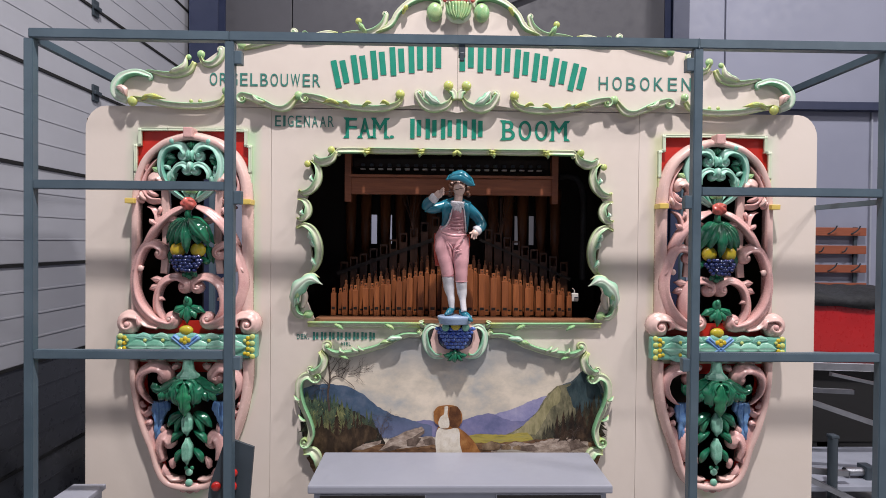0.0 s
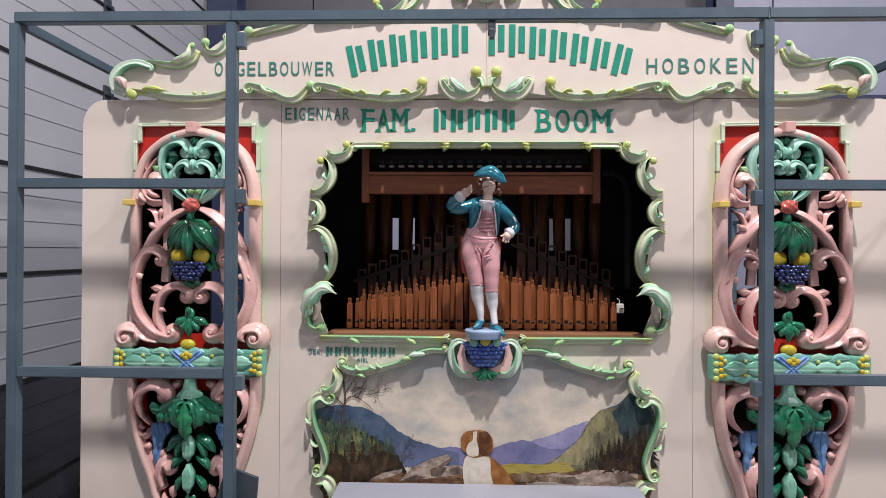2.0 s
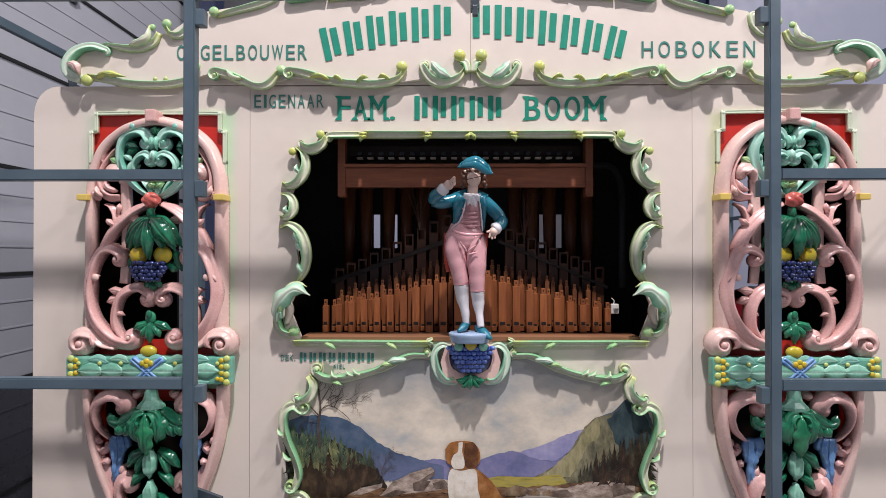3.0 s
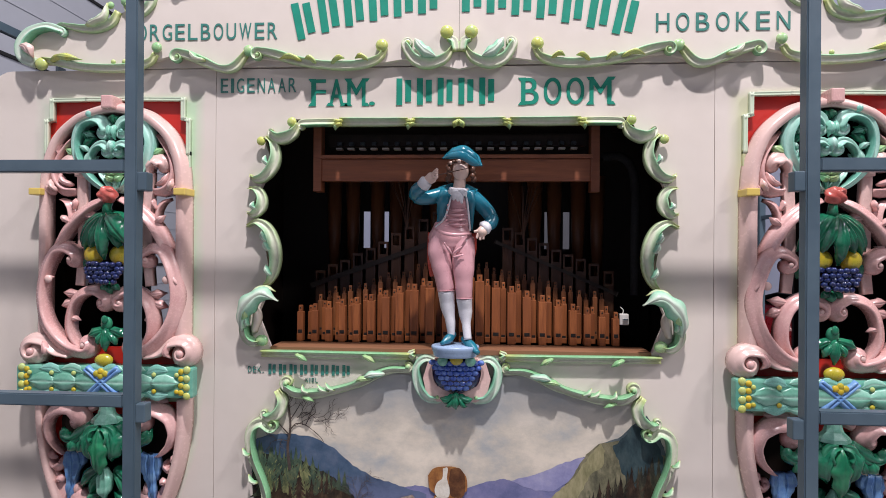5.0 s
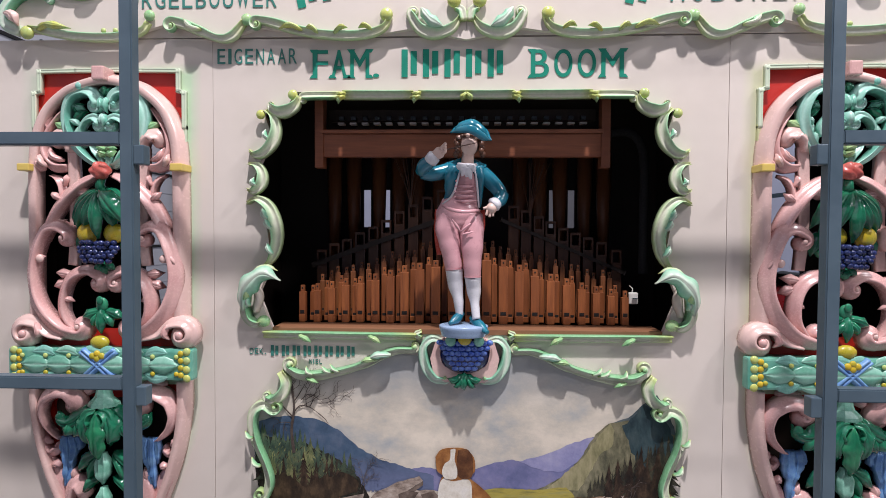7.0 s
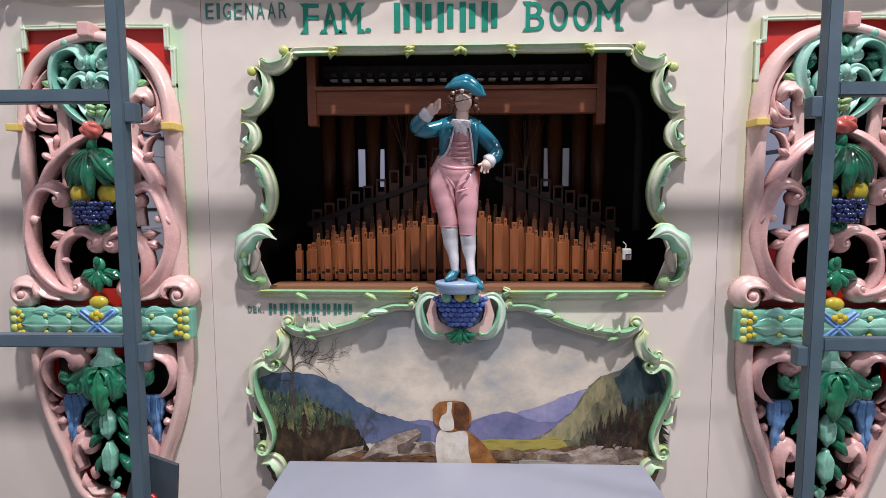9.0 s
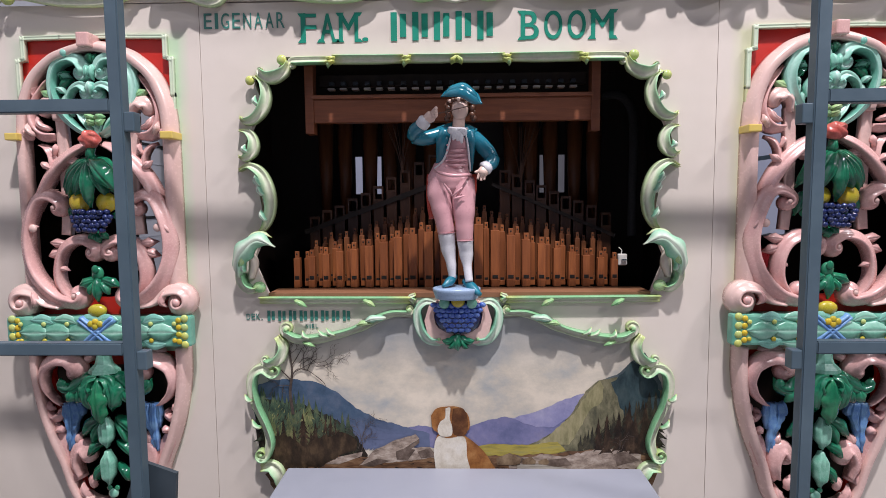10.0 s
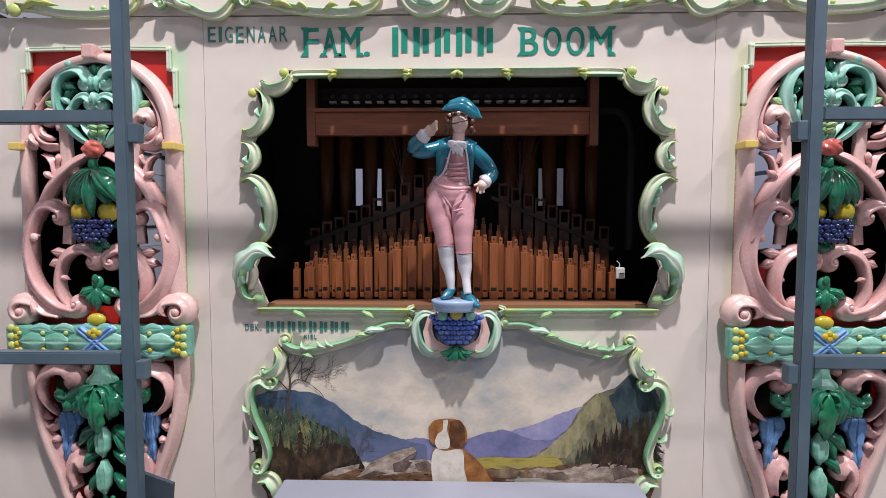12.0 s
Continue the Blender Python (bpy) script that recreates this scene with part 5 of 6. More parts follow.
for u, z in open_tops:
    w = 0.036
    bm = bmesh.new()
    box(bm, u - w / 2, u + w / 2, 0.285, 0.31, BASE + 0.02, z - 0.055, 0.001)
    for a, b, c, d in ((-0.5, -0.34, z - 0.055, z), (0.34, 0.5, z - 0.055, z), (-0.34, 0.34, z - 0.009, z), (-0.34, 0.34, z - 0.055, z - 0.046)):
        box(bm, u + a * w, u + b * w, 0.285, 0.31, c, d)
    link("open_pipe", bm, PIPESHADE, organ, "", False)
for p, q in (([(-0.549, 1.573), (-0.097, 1.735)]), ([(0.124, 1.739), (0.563, 1.552)])):
    bm = bmesh.new()
    tube(bm, (p[0], 0.275, p[1]), (q[0], 0.275, q[1]), 0.012)
    link("pipe_rail", bm, CASE, organ, "", False)
back = [(-0.515, 1.985), (-0.439, 1.984), (-0.339, 1.983), (-0.262, 1.982), (-0.187, 1.981), (-0.103, 1.98), (0.211, 1.977), (0.288, 1.976), (0.364, 1.975), (0.458, 1.974), (0.532, 1.974)]
for u, z in back:
    bm = bmesh.new()
    n = bmesh.ops.create_cone(bm, cap_ends=True, segments=14, radius1=0.018, radius2=0.032, depth=0.45)
    for v in n["verts"]:
        v.co += Vector((u, 0.47, z - 0.2))
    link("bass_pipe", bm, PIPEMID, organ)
(a, b), (c, d) = [(-0.461, 2.008), (0.429, 1.934)]
box_part("beam", a, c, 0.075, 0.11, d, b, BEAMWOOD, organ, 0.003)
box_part("beam_cap", a - 0.004, c + 0.004, 0.066, 0.118, b, b + 0.012, BEAMWOOD, organ, 0.002)
for u in (a - 0.012, c + 0.012):
    box_part("beam_post", u - 0.014, u + 0.014, 0.07, 0.115, d - 0.035, b + 0.12, BEAMWOOD, organ, 0.002)
kz = ([(-0.394, 2.053), (-0.393, 2.087)])[0][1]
box_part("key_rail", a, c, 0.16, 0.19, kz + 0.012, kz + 0.05, CASE, organ)
for k in range(21):
    u = a + 0.045 + k * (c - a - 0.09) / 20
    box_part("pallet", u - 0.011, u + 0.011, 0.135, 0.158, kz - 0.004, kz + 0.003, WHITE, organ, 0.001)
    box_part("pallet_knob", u - 0.008, u + 0.008, 0.14, 0.16, kz + 0.012, kz + 0.024, STEEL_DARK, organ, 0.002)


def hose(name, pts, r, material, parent, label=""):
    """A round pipe or wire along 3D points."""
    bm = bmesh.new()
    line = spline([Vector(p) for p in pts], 0.02)
    rings = []
    for i, p in enumerate(line):
        t = (line[min(i + 1, len(line) - 1)] - line[max(i - 1, 0)]).normalized()
        s = t.cross(Vector((0.1, 1, 0.2))).normalized()
        n = t.cross(s)
        rings.append([bm.verts.new(p + r * (math.cos(a) * s + math.sin(a) * n)) for a in [k * math.pi / 4 for k in range(8)]])
    for x, y in zip(rings, rings[1:]):
        for j in range(8):
            bm.faces.new((x[j], x[(j + 1) % 8], y[(j + 1) % 8], y[j]))
    return link(name, bm, material, parent, label)


hp = [(0.504, 2.042), (0.563, 2.045), (0.604, 2.01), (0.621, 1.927), (0.621, 1.741), (0.621, 1.551)]
hose("wind_hose", [(u, 0.26, z) for u, z in hp], 0.016, RUBBER, organ, "black rubber wind hose")
tg = ([(0.549, 1.481)])[0]
bm = bmesh.new()
box(bm, tg[0] - 0.015, tg[0] + 0.015, 0.12, 0.135, tg[1] - 0.02, tg[1] + 0.018, 0.004)
box(bm, tg[0] - 0.006, tg[0] + 0.012, 0.114, 0.122, tg[1] - 0.004, tg[1] + 0.003, 0.001, 1)
link("white_fitting", bm, [WHITE, STEEL_DARK], organ, "small white plastic fitting", False)
hose("wire", [(tg[0] - 0.004, 0.127, tg[1] + 0.016), (tg[0] - 0.002, 0.127, tg[1] + 0.03), (tg[0] - 0.012, 0.127, tg[1] + 0.04)], 0.0018, WHITE, organ)
rnd = random.Random(3)
for ub, zb in [(-0.192, 1.838), (0.223, 1.805)]:
    for k in range(10):
        du = rnd.uniform(-0.07, 0.07)
        hose("tracker_wire", [(ub, 0.24, zb - 0.06), (ub + du * 0.3, 0.24, zb + 0.02), (ub + du, 0.24, zb + 0.13)], 0.0013, PIPESHADE, organ)


# ---- the figure ----
def figure():
    mats = [paint("figure_pink", (0.68, 0.37, 0.39), (0.62, 0.31, 0.34), 0.3, 6, 0.4, relief=0.0001, coat=0.2), paint("figure_teal", (0.012, 0.13, 0.19), (0.02, 0.19, 0.26), 0.22, 14, 0.7, coat=0.5),
            paint("figure_white", (0.70, 0.68, 0.70), (0.62, 0.60, 0.62), 0.3, 20, 0.5, coat=0.3), paint("figure_skin", (0.72, 0.52, 0.44), (0.66, 0.45, 0.37), 0.35, 30, 0.5),
            paint("figure_brown", (0.12, 0.05, 0.028), (0.07, 0.03, 0.018), 0.35, 60, 0.9), paint("figure_red", (0.50, 0.06, 0.035), None, 0.3, 20), paint("figure_blue", (0.30, 0.40, 0.55), (0.25, 0.36, 0.52), 0.3, 20)]
    bm = bmesh.new()

    def limb(pts, radii, mi, flat=1.0, seg=14):
        line = spline([Vector(p) for p in pts], 0.006)
        rings = []
        n = len(line)
        for i, p in enumerate(line):
            s = i / (n - 1) * (len(radii) - 1)
            k = min(int(s), len(radii) - 2)
            g = s - k
            g = g * g * (3 - 2 * g)
            r = radii[k] * (1 - g) + radii[k + 1] * g
            t = (line[min(i + 1, n - 1)] - line[max(i - 1, 0)]).normalized()
            side = t.cross(Vector((0, 1, 0))).normalized()
            up = side.cross(t)
            rings.append([bm.verts.new(p + r * (math.cos(a) * side + flat * math.sin(a) * up)) for a in [q * 2 * math.pi / seg for q in range(seg)]])
        faces = []
        for x, y in zip(rings, rings[1:]):
            for j in range(seg):
                faces.append(bm.faces.new((x[j], x[(j + 1) % seg], y[(j + 1) % seg], y[j])))
        faces += [bm.faces.new(rings[0]), bm.faces.new(rings[-1])]
        for f in faces:
            f.material_index = mi

    def at(pts, y):
        ys = y if isinstance(y, (list, tuple)) else [y] * len(pts)
        return [(u, yy, z) for (u, z), yy in zip(pts, ys)]

    q = 0.0006
    Y = -0.055

    def G(*pts):
        """Drawing grid of the figure: 0.6 mm a step, counted up from its base."""
        return [(-0.004 + (x - 308) * 0.000594, 1.405 + (1075 - y) * 0.000585) for x, y in pts]

    def R(*rr):
        return [r * q for r in rr]
    # breeches, stockings, shoes: the weight rests on one leg
    limb(at(G((232, 500), (225, 560), (238, 650), (251, 720), (259, 768)), [Y, Y - 0.006, Y - 0.01, Y - 0.008, Y - 0.004]), R(60, 62, 54, 47, 45), 0, 0.95, 18)
    limb(at(G((338, 500), (344, 560), (347, 650), (349, 740), (352, 808)), [Y, Y - 0.008, Y - 0.014, Y - 0.014, Y - 0.01]), R(62, 61, 56, 46, 41), 0, 0.95, 18)
    limb(at(G((259, 768), (259, 770)), Y - 0.004), R(47, 47), 0)
    limb(at(G((352, 806), (352, 810)), Y - 0.01), R(43, 43), 0)
    limb(at(G((259, 768), (266, 850), (281, 930), (287, 1005)), [Y - 0.004, Y + 0.004, Y, Y]), R(44, 39, 26, 19), 2)
    limb(at(G((352, 808), (358, 880), (365, 960), (372, 1022)), [Y - 0.01, Y - 0.002, Y - 0.01, Y - 0.018]), R(40, 36, 22, 20), 2)
    limb(at(G((296, 1000), (272, 1022), (240, 1040)), [Y + 0.012, Y - 0.012, Y - 0.036]), R(20, 24, 10), 1)
    limb(at(G((352, 1020), (388, 1052), (424, 1078)), [Y + 0.004, Y - 0.026, Y - 0.056]), R(20, 27, 12), 1)
    limb(at(G((350, 1016), (348, 1050)), [Y + 0.008, Y + 0.008]), R(12, 9), 1)
    # red coat tails behind the legs
    limb(at(G((196, 470), (184, 560), (182, 640), (186, 700)), Y + 0.022), R(36, 30, 24, 16), 5, 0.35)
    limb(at(G((392, 470), (398, 540), (396, 610)), Y + 0.022), R(22, 16, 8), 5, 0.4)
    # hips, waistcoat
    limb(at(G((290, 590), (284, 545), (284, 500), (290, 455), (306, 405), (314, 350), (318, 300), (320, 255), (322, 236)), [Y, Y + 0.002, Y + 0.002, Y, Y, Y - 0.004, Y - 0.008, Y - 0.002, Y]), R(50, 108, 119, 100, 70, 62, 66, 62, 36), 0, 0.6, 26)
    # folds of the waistcoat and its pointed hem
    for x0, x1, y0, y1 in ((262, 372, 352, 346), (258, 374, 376, 372), (252, 376, 400, 398), (246, 378, 424, 424)):
        limb(at(G((x0, y0), ((x0 + x1) / 2, y0 + 6), (x1, y1)), [Y - 0.022, Y - 0.040, Y - 0.022]), R(3, 7, 3), 0, 0.7, 8)
    limb(at(G((202, 452), (240, 470), (292, 482), (340, 480), (386, 472)), [Y - 0.018, Y - 0.052, Y - 0.066, Y - 0.058, Y - 0.024]), R(5, 8, 9, 8, 5), 0, 0.6, 10)
    for p in (((250, 520), (276, 556), (290, 580)), ((340, 540), (312, 562), (292, 584)), ((352, 580), (320, 590), (296, 596))):
        limb(at(G(*p), [Y - 0.052, Y - 0.050, Y - 0.046]), R(2, 7, 3), 0, 0.7, 8)
    # open teal coat with a pale edge
    limb(at(G((262, 262), (244, 310), (236, 350), (226, 400), (204, 440)), [Y - 0.018, Y - 0.030, Y - 0.024, Y - 0.014, Y - 0.006]), R(40, 36, 27, 18, 6), 1, 0.75)
    limb(at(G((372, 262), (384, 310), (388, 360), (388, 410), (388, 456)), [Y - 0.018, Y - 0.026, Y - 0.018, Y - 0.012, Y - 0.006]), R(34, 24, 15, 10, 4), 1, 0.75)
    limb(at(G((292, 262), (276, 320), (262, 370), (240, 410), (200, 442)), [Y - 0.038, Y - 0.044, Y - 0.040, Y - 0.032, Y - 0.018]), R(4, 5, 5, 5, 4), 2, 0.8, 8)
    limb(at(G((356, 268), (366, 320), (373, 380), (380, 460)), [Y - 0.036, Y - 0.040, Y - 0.034, Y - 0.022]), R(4, 5, 5, 4), 2, 0.8, 8)
    limb(at(G((222, 268), (320, 248), (404, 278)), [Y + 0.006, Y + 0.010, Y + 0.006]), R(40, 46, 40), 1, 0.85)
    for y in (330, 356, 382, 408, 436):
        (u, z), = G((268 - (y - 330) * 0.08, y))
        ball(bm, u, Y - 0.046, z, 0.0032, 1, 0.6, 1, 8, 0)
    # raised arm with the stick hand, other arm on the hip
    limb(at(G((238, 268), (190, 282), (140, 292), (98, 284)), [Y, Y - 0.008, Y - 0.016, Y - 0.026]), R(40, 38, 36, 33), 1)
    limb(at(G((96, 284), (112, 256), (148, 232)), [Y - 0.026, Y - 0.044, Y - 0.058]), R(32, 35, 33), 1)
    limb(at(G((142, 236), (160, 216), (168, 208)), [Y - 0.058, Y - 0.066, Y - 0.068]), R(33, 34, 26), 2)
    limb(at(G((166, 212), (190, 196), (204, 188)), [Y - 0.066, Y - 0.072, Y - 0.074]), R(24, 28, 20), 3)
    for dy in (-18, -6, 6, 16):
        limb(at(G((196, 190 + dy * 0.6), (218, 178 + dy), (212, 190 + dy)), [Y - 0.082, Y - 0.092, Y - 0.096]), R(8, 8, 6), 3, 1, 8)
    limb(at(G((392, 284), (430, 318), (468, 360), (490, 398)), [Y, Y - 0.004, Y - 0.010, Y - 0.018]), R(42, 40, 38, 34), 1)
    limb(at(G((492, 394), (484, 420), (462, 436)), [Y - 0.018, Y - 0.030, Y - 0.038]), R(35, 34, 31), 1)
    limb(at(G((468, 432), (452, 446), (444, 452)), [Y - 0.036, Y - 0.044, Y - 0.046]), R(30, 36, 30), 2)
    limb(at(G((452, 448), (438, 468), (430, 480)), [Y - 0.046, Y - 0.052, Y - 0.052]), R(24, 27, 18), 3)
    for (a, b), (c, d) in (((418, 462), (400, 466)), ((422, 474), (414, 500)), ((434, 480), (430, 508)), ((446, 476), (446, 504))):
        limb(at(G((a, b), (c, d)), [Y - 0.056, Y - 0.058]), R(8, 6), 3, 1, 8)
    # neck cloth
    limb(at(G((276, 238), (300, 254), (324, 258), (348, 256), (366, 244)), [Y - 0.018, Y - 0.034, Y - 0.040, Y - 0.034, Y - 0.018]), R(8, 15, 17, 15, 8), 2, 0.7, 10)
    for x1, y1, x2, y2 in ((304, 284, 296, 306), (330, 290, 340, 322), (284, 262, 268, 256), (352, 270, 362, 264), (318, 286, 318, 312)):
        limb(at(G((322, 258), (x1, y1), (x2, y2)), [Y - 0.042, Y - 0.050, Y - 0.046]), R(10, 17, 5), 2, 0.45, 10)
    # head, curls, three-cornered hat, stick
    limb(at(G((322, 244), (326, 190)), [Y - 0.008, Y - 0.016]), R(31, 30), 3)
    (hu, hz), = G((330, 150))
    ball(bm, hu, Y - 0.024, hz, 44 * q, 0.94, 1.0, 1.22, 18, 3)
    ball(bm, hu - 0.001, Y - 0.051, hz - 0.004, 0.005, 0.7, 0.9, 1.2, 8, 3)
    ball(bm, hu + 0.002, Y - 0.006, hz + 0.008, 50 * q, 1.04, 0.92, 1.08, 14, 4)
    for k in range(6):
        for s, dx in ((-1, 56), (1, 60)):
            (u, z), = G((330 + s * (dx + (k % 2) * 7), 112 + k * 16))
            ball(bm, u, Y - 0.022 + 0.006 * (k % 2), z, (12 + (k % 3) * 2) * q, 1, 1, 1.1, 8, 4)
    for k in range(8):
        (u, z), = G((282 + k * 14, 106 + 0.6 * (k - 3) ** 2))
        ball(bm, u, Y - 0.046 + 0.0012 * (k - 3.5) ** 2, z, (9 + (k % 2) * 2) * q, 1, 1, 1, 8, 4 if k % 3 else 3)
    limb(at(G((262, 70), (300, 56), (345, 54), (392, 84), (420, 110)), Y - 0.012), R(14, 30, 38, 32, 10), 1, 1.25, 18)
    limb(at(G((238, 90), (284, 82), (340, 84), (396, 116), (438, 128)), [Y - 0.034, Y - 0.056, Y - 0.066, Y - 0.056, Y - 0.036]), R(3, 17, 22, 19, 4), 1, 0.4, 14)
    limb(at(G((238, 88), (276, 50), (340, 28), (400, 62), (438, 124)), [Y - 0.026, Y + 0.016, Y + 0.026, Y + 0.016, Y - 0.026]), R(4, 14, 15, 16, 4), 1, 0.6, 14)
    limb(at(G((206, 192), (372, 146)), [Y - 0.094, Y - 0.064]), R(3.2, 2.4), 4, 1, 6)
    # round base
    (u, z), = G((308, 1075))
    limb([(u, Y - 0.012, z - 0.020), (u, Y - 0.012, z - 0.016), (u, Y - 0.012, z + 0.010), (u, Y - 0.012, z + 0.014)], R(98, 110, 122, 114), 6, 0.8, 28)
    ob = link("statuette", bm, mats, None)
    ob.location = (CX, CY, 0)
    tagged(ob, "painted wooden statuette in teal coat and pink breeches", "statuette")


figure()


# ---- the painted picture under the window ----
def flat(name, pts, layer, material, parent):
    bm = bmesh.new()
    vs = [bm.verts.new((u, -0.0024 - 0.0005 * layer, z)) for u, z in pts]
    es = [bm.edges.new((a, b)) for a, b in zip(vs, vs[1:] + vs[:1])]
    bmesh.ops.triangle_fill(bm, use_beauty=True, edges=es)
    return link(name, bm, material, parent, "", False)


def brushed(name, a, b, c, scale=12, stretch=(1, 1, 1), lo=0.35, hi=0.65, low_tone=None, span=(1, 0), dabs=0.13):
    m, t, s = nodes_of(name)
    f = noise_of(t, scale, 7, stretch, 0.62)
    col = ramp(t, f, [(lo, a), (0.5, b), (hi, c)])
    if low_tone:
        # a second tone brushed in between two heights of the canvas
        co = t.nodes.new("ShaderNodeTexCoord")
        sep = t.nodes.new("ShaderNodeSeparateXYZ")
        t.links.new(co.outputs["Object"], sep.inputs[0])
        mr = t.nodes.new("ShaderNodeMapRange")
        t.links.new(sep.outputs[2], mr.inputs[0])
        mr.inputs[1].default_value, mr.inputs[2].default_value = span
        mr.inputs[3].default_value, mr.inputs[4].default_value = (0.0, 0.85) if name != "painted_sky" else (0.85, 0.0)
        col = mix(t, mr.outputs[0], col, low_tone)
    dab = noise_of(t, scale * 5, 4, stretch, 0.7)
    col = mix(t, dabs, col, ramp(t, dab, [(0.3, tuple(x * 0.4 for x in a)), (0.72, tuple(min(1, x * 1.5) for x in c))]))
    t.links.new(col, s.inputs["Base Color"])
    s.inputs["Roughness"].default_value = 0.62
    s.inputs["Specular IOR Level"].default_value = 0.25
    bump(t, s, noise_of(t, 160, 3), 0.0006)
    return m


def ragged(pts, amp, seed, step=0.012):
    """The same outline with small irregular teeth."""
    r = random.Random(seed)
    out = []
    for a, b in zip(pts, pts[1:] + pts[:1]):
        a, b = Vector(a), Vector(b)
        n = max(1, int((b - a).length / step))
        for i in range(n):
            p = a + (b - a) * i / n
            out.append((p.x + (r.uniform(-amp, amp) if i else 0), p.y + (r.uniform(-amp, amp) if i else 0)))
    return out


def rounded(pts):
    """A closed outline with its corners rounded off."""
    n = len(pts)
    line = spline(list(pts) + [pts[0]], 0.004)
    return [(p.x, p.y) for p in line[:-1]]


def firs(name, spots, layer, material, parent, seed):
    r = random.Random(seed)
    bm = bmesh.new()
    for u, z, h in spots:
        w = h * r.uniform(0.20, 0.30)
        left, right = [], []
        tiers = 9
        for k in range(tiers):
            s = (k + 1) / tiers
            left += [(u - w * s * r.uniform(0.5, 1.3), z + h * (1 - s) - 0.004 - 0.006 * r.random()), (u - w * s * 0.35, z + h * (1 - s))]
            right += [(u + w * s * r.uniform(0.5, 1.3), z + h * (1 - s) - 0.004 - 0.006 * r.random()), (u + w * s * 0.35, z + h * (1 - s))]
        pts = [(u, z + h)] + left + right[::-1]
        vs = [bm.verts.new((a, -0.0024 - 0.0005 * layer - r.uniform(0, 0.0003), b)) for a, b in pts]
        bm.faces.new(vs)
    return tagged(link(name, bm, material, parent, "", False), kind="stuff")


def dabs(name, area, palette, n, size, layer, parent, seed, slope=0.0):
    """Loose brush marks strewn over an area given by its edges, so that the tones run into each other."""
    r = random.Random(seed)
    bm = bmesh.new()
    us, zs = [u for u, z in area], [z for u, z in area]
    made = 0
    while made < n:
        u, z = r.uniform(min(us) - 0.004, max(us) + 0.004), r.uniform(min(zs) - 0.004, max(zs) + 0.004)
        inside = False
        for (a, b), (c, d) in zip(area, area[1:] + area[:1]):
            if (b > z) != (d > z) and u < a + (c - a) * (z - b) / (d - b):
                inside = not inside
        if not inside:
            continue
        made += 1
        ln, wd = size * r.uniform(0.6, 1.5), size * r.uniform(0.14, 0.34)
        a = slope + r.uniform(-0.5, 0.5)
        ca, sa = math.cos(a), math.sin(a)
        y = -0.0024 - 0.0005 * layer - made * 0.00012 / n
        pts = [(-0.5, 0.0), (-0.32, 0.42), (0.1, 0.5), (0.5, 0.1), (0.3, -0.4), (-0.2, -0.5)]
        f = bm.faces.new([bm.verts.new((u + p * ln * ca - q * wd * sa, y, z + p * ln * sa + q * wd * ca)) for p, q in pts])
        f.material_index = r.randrange(len(palette))
    return tagged(link(name, bm, palette, parent, "", False), kind="stuff")


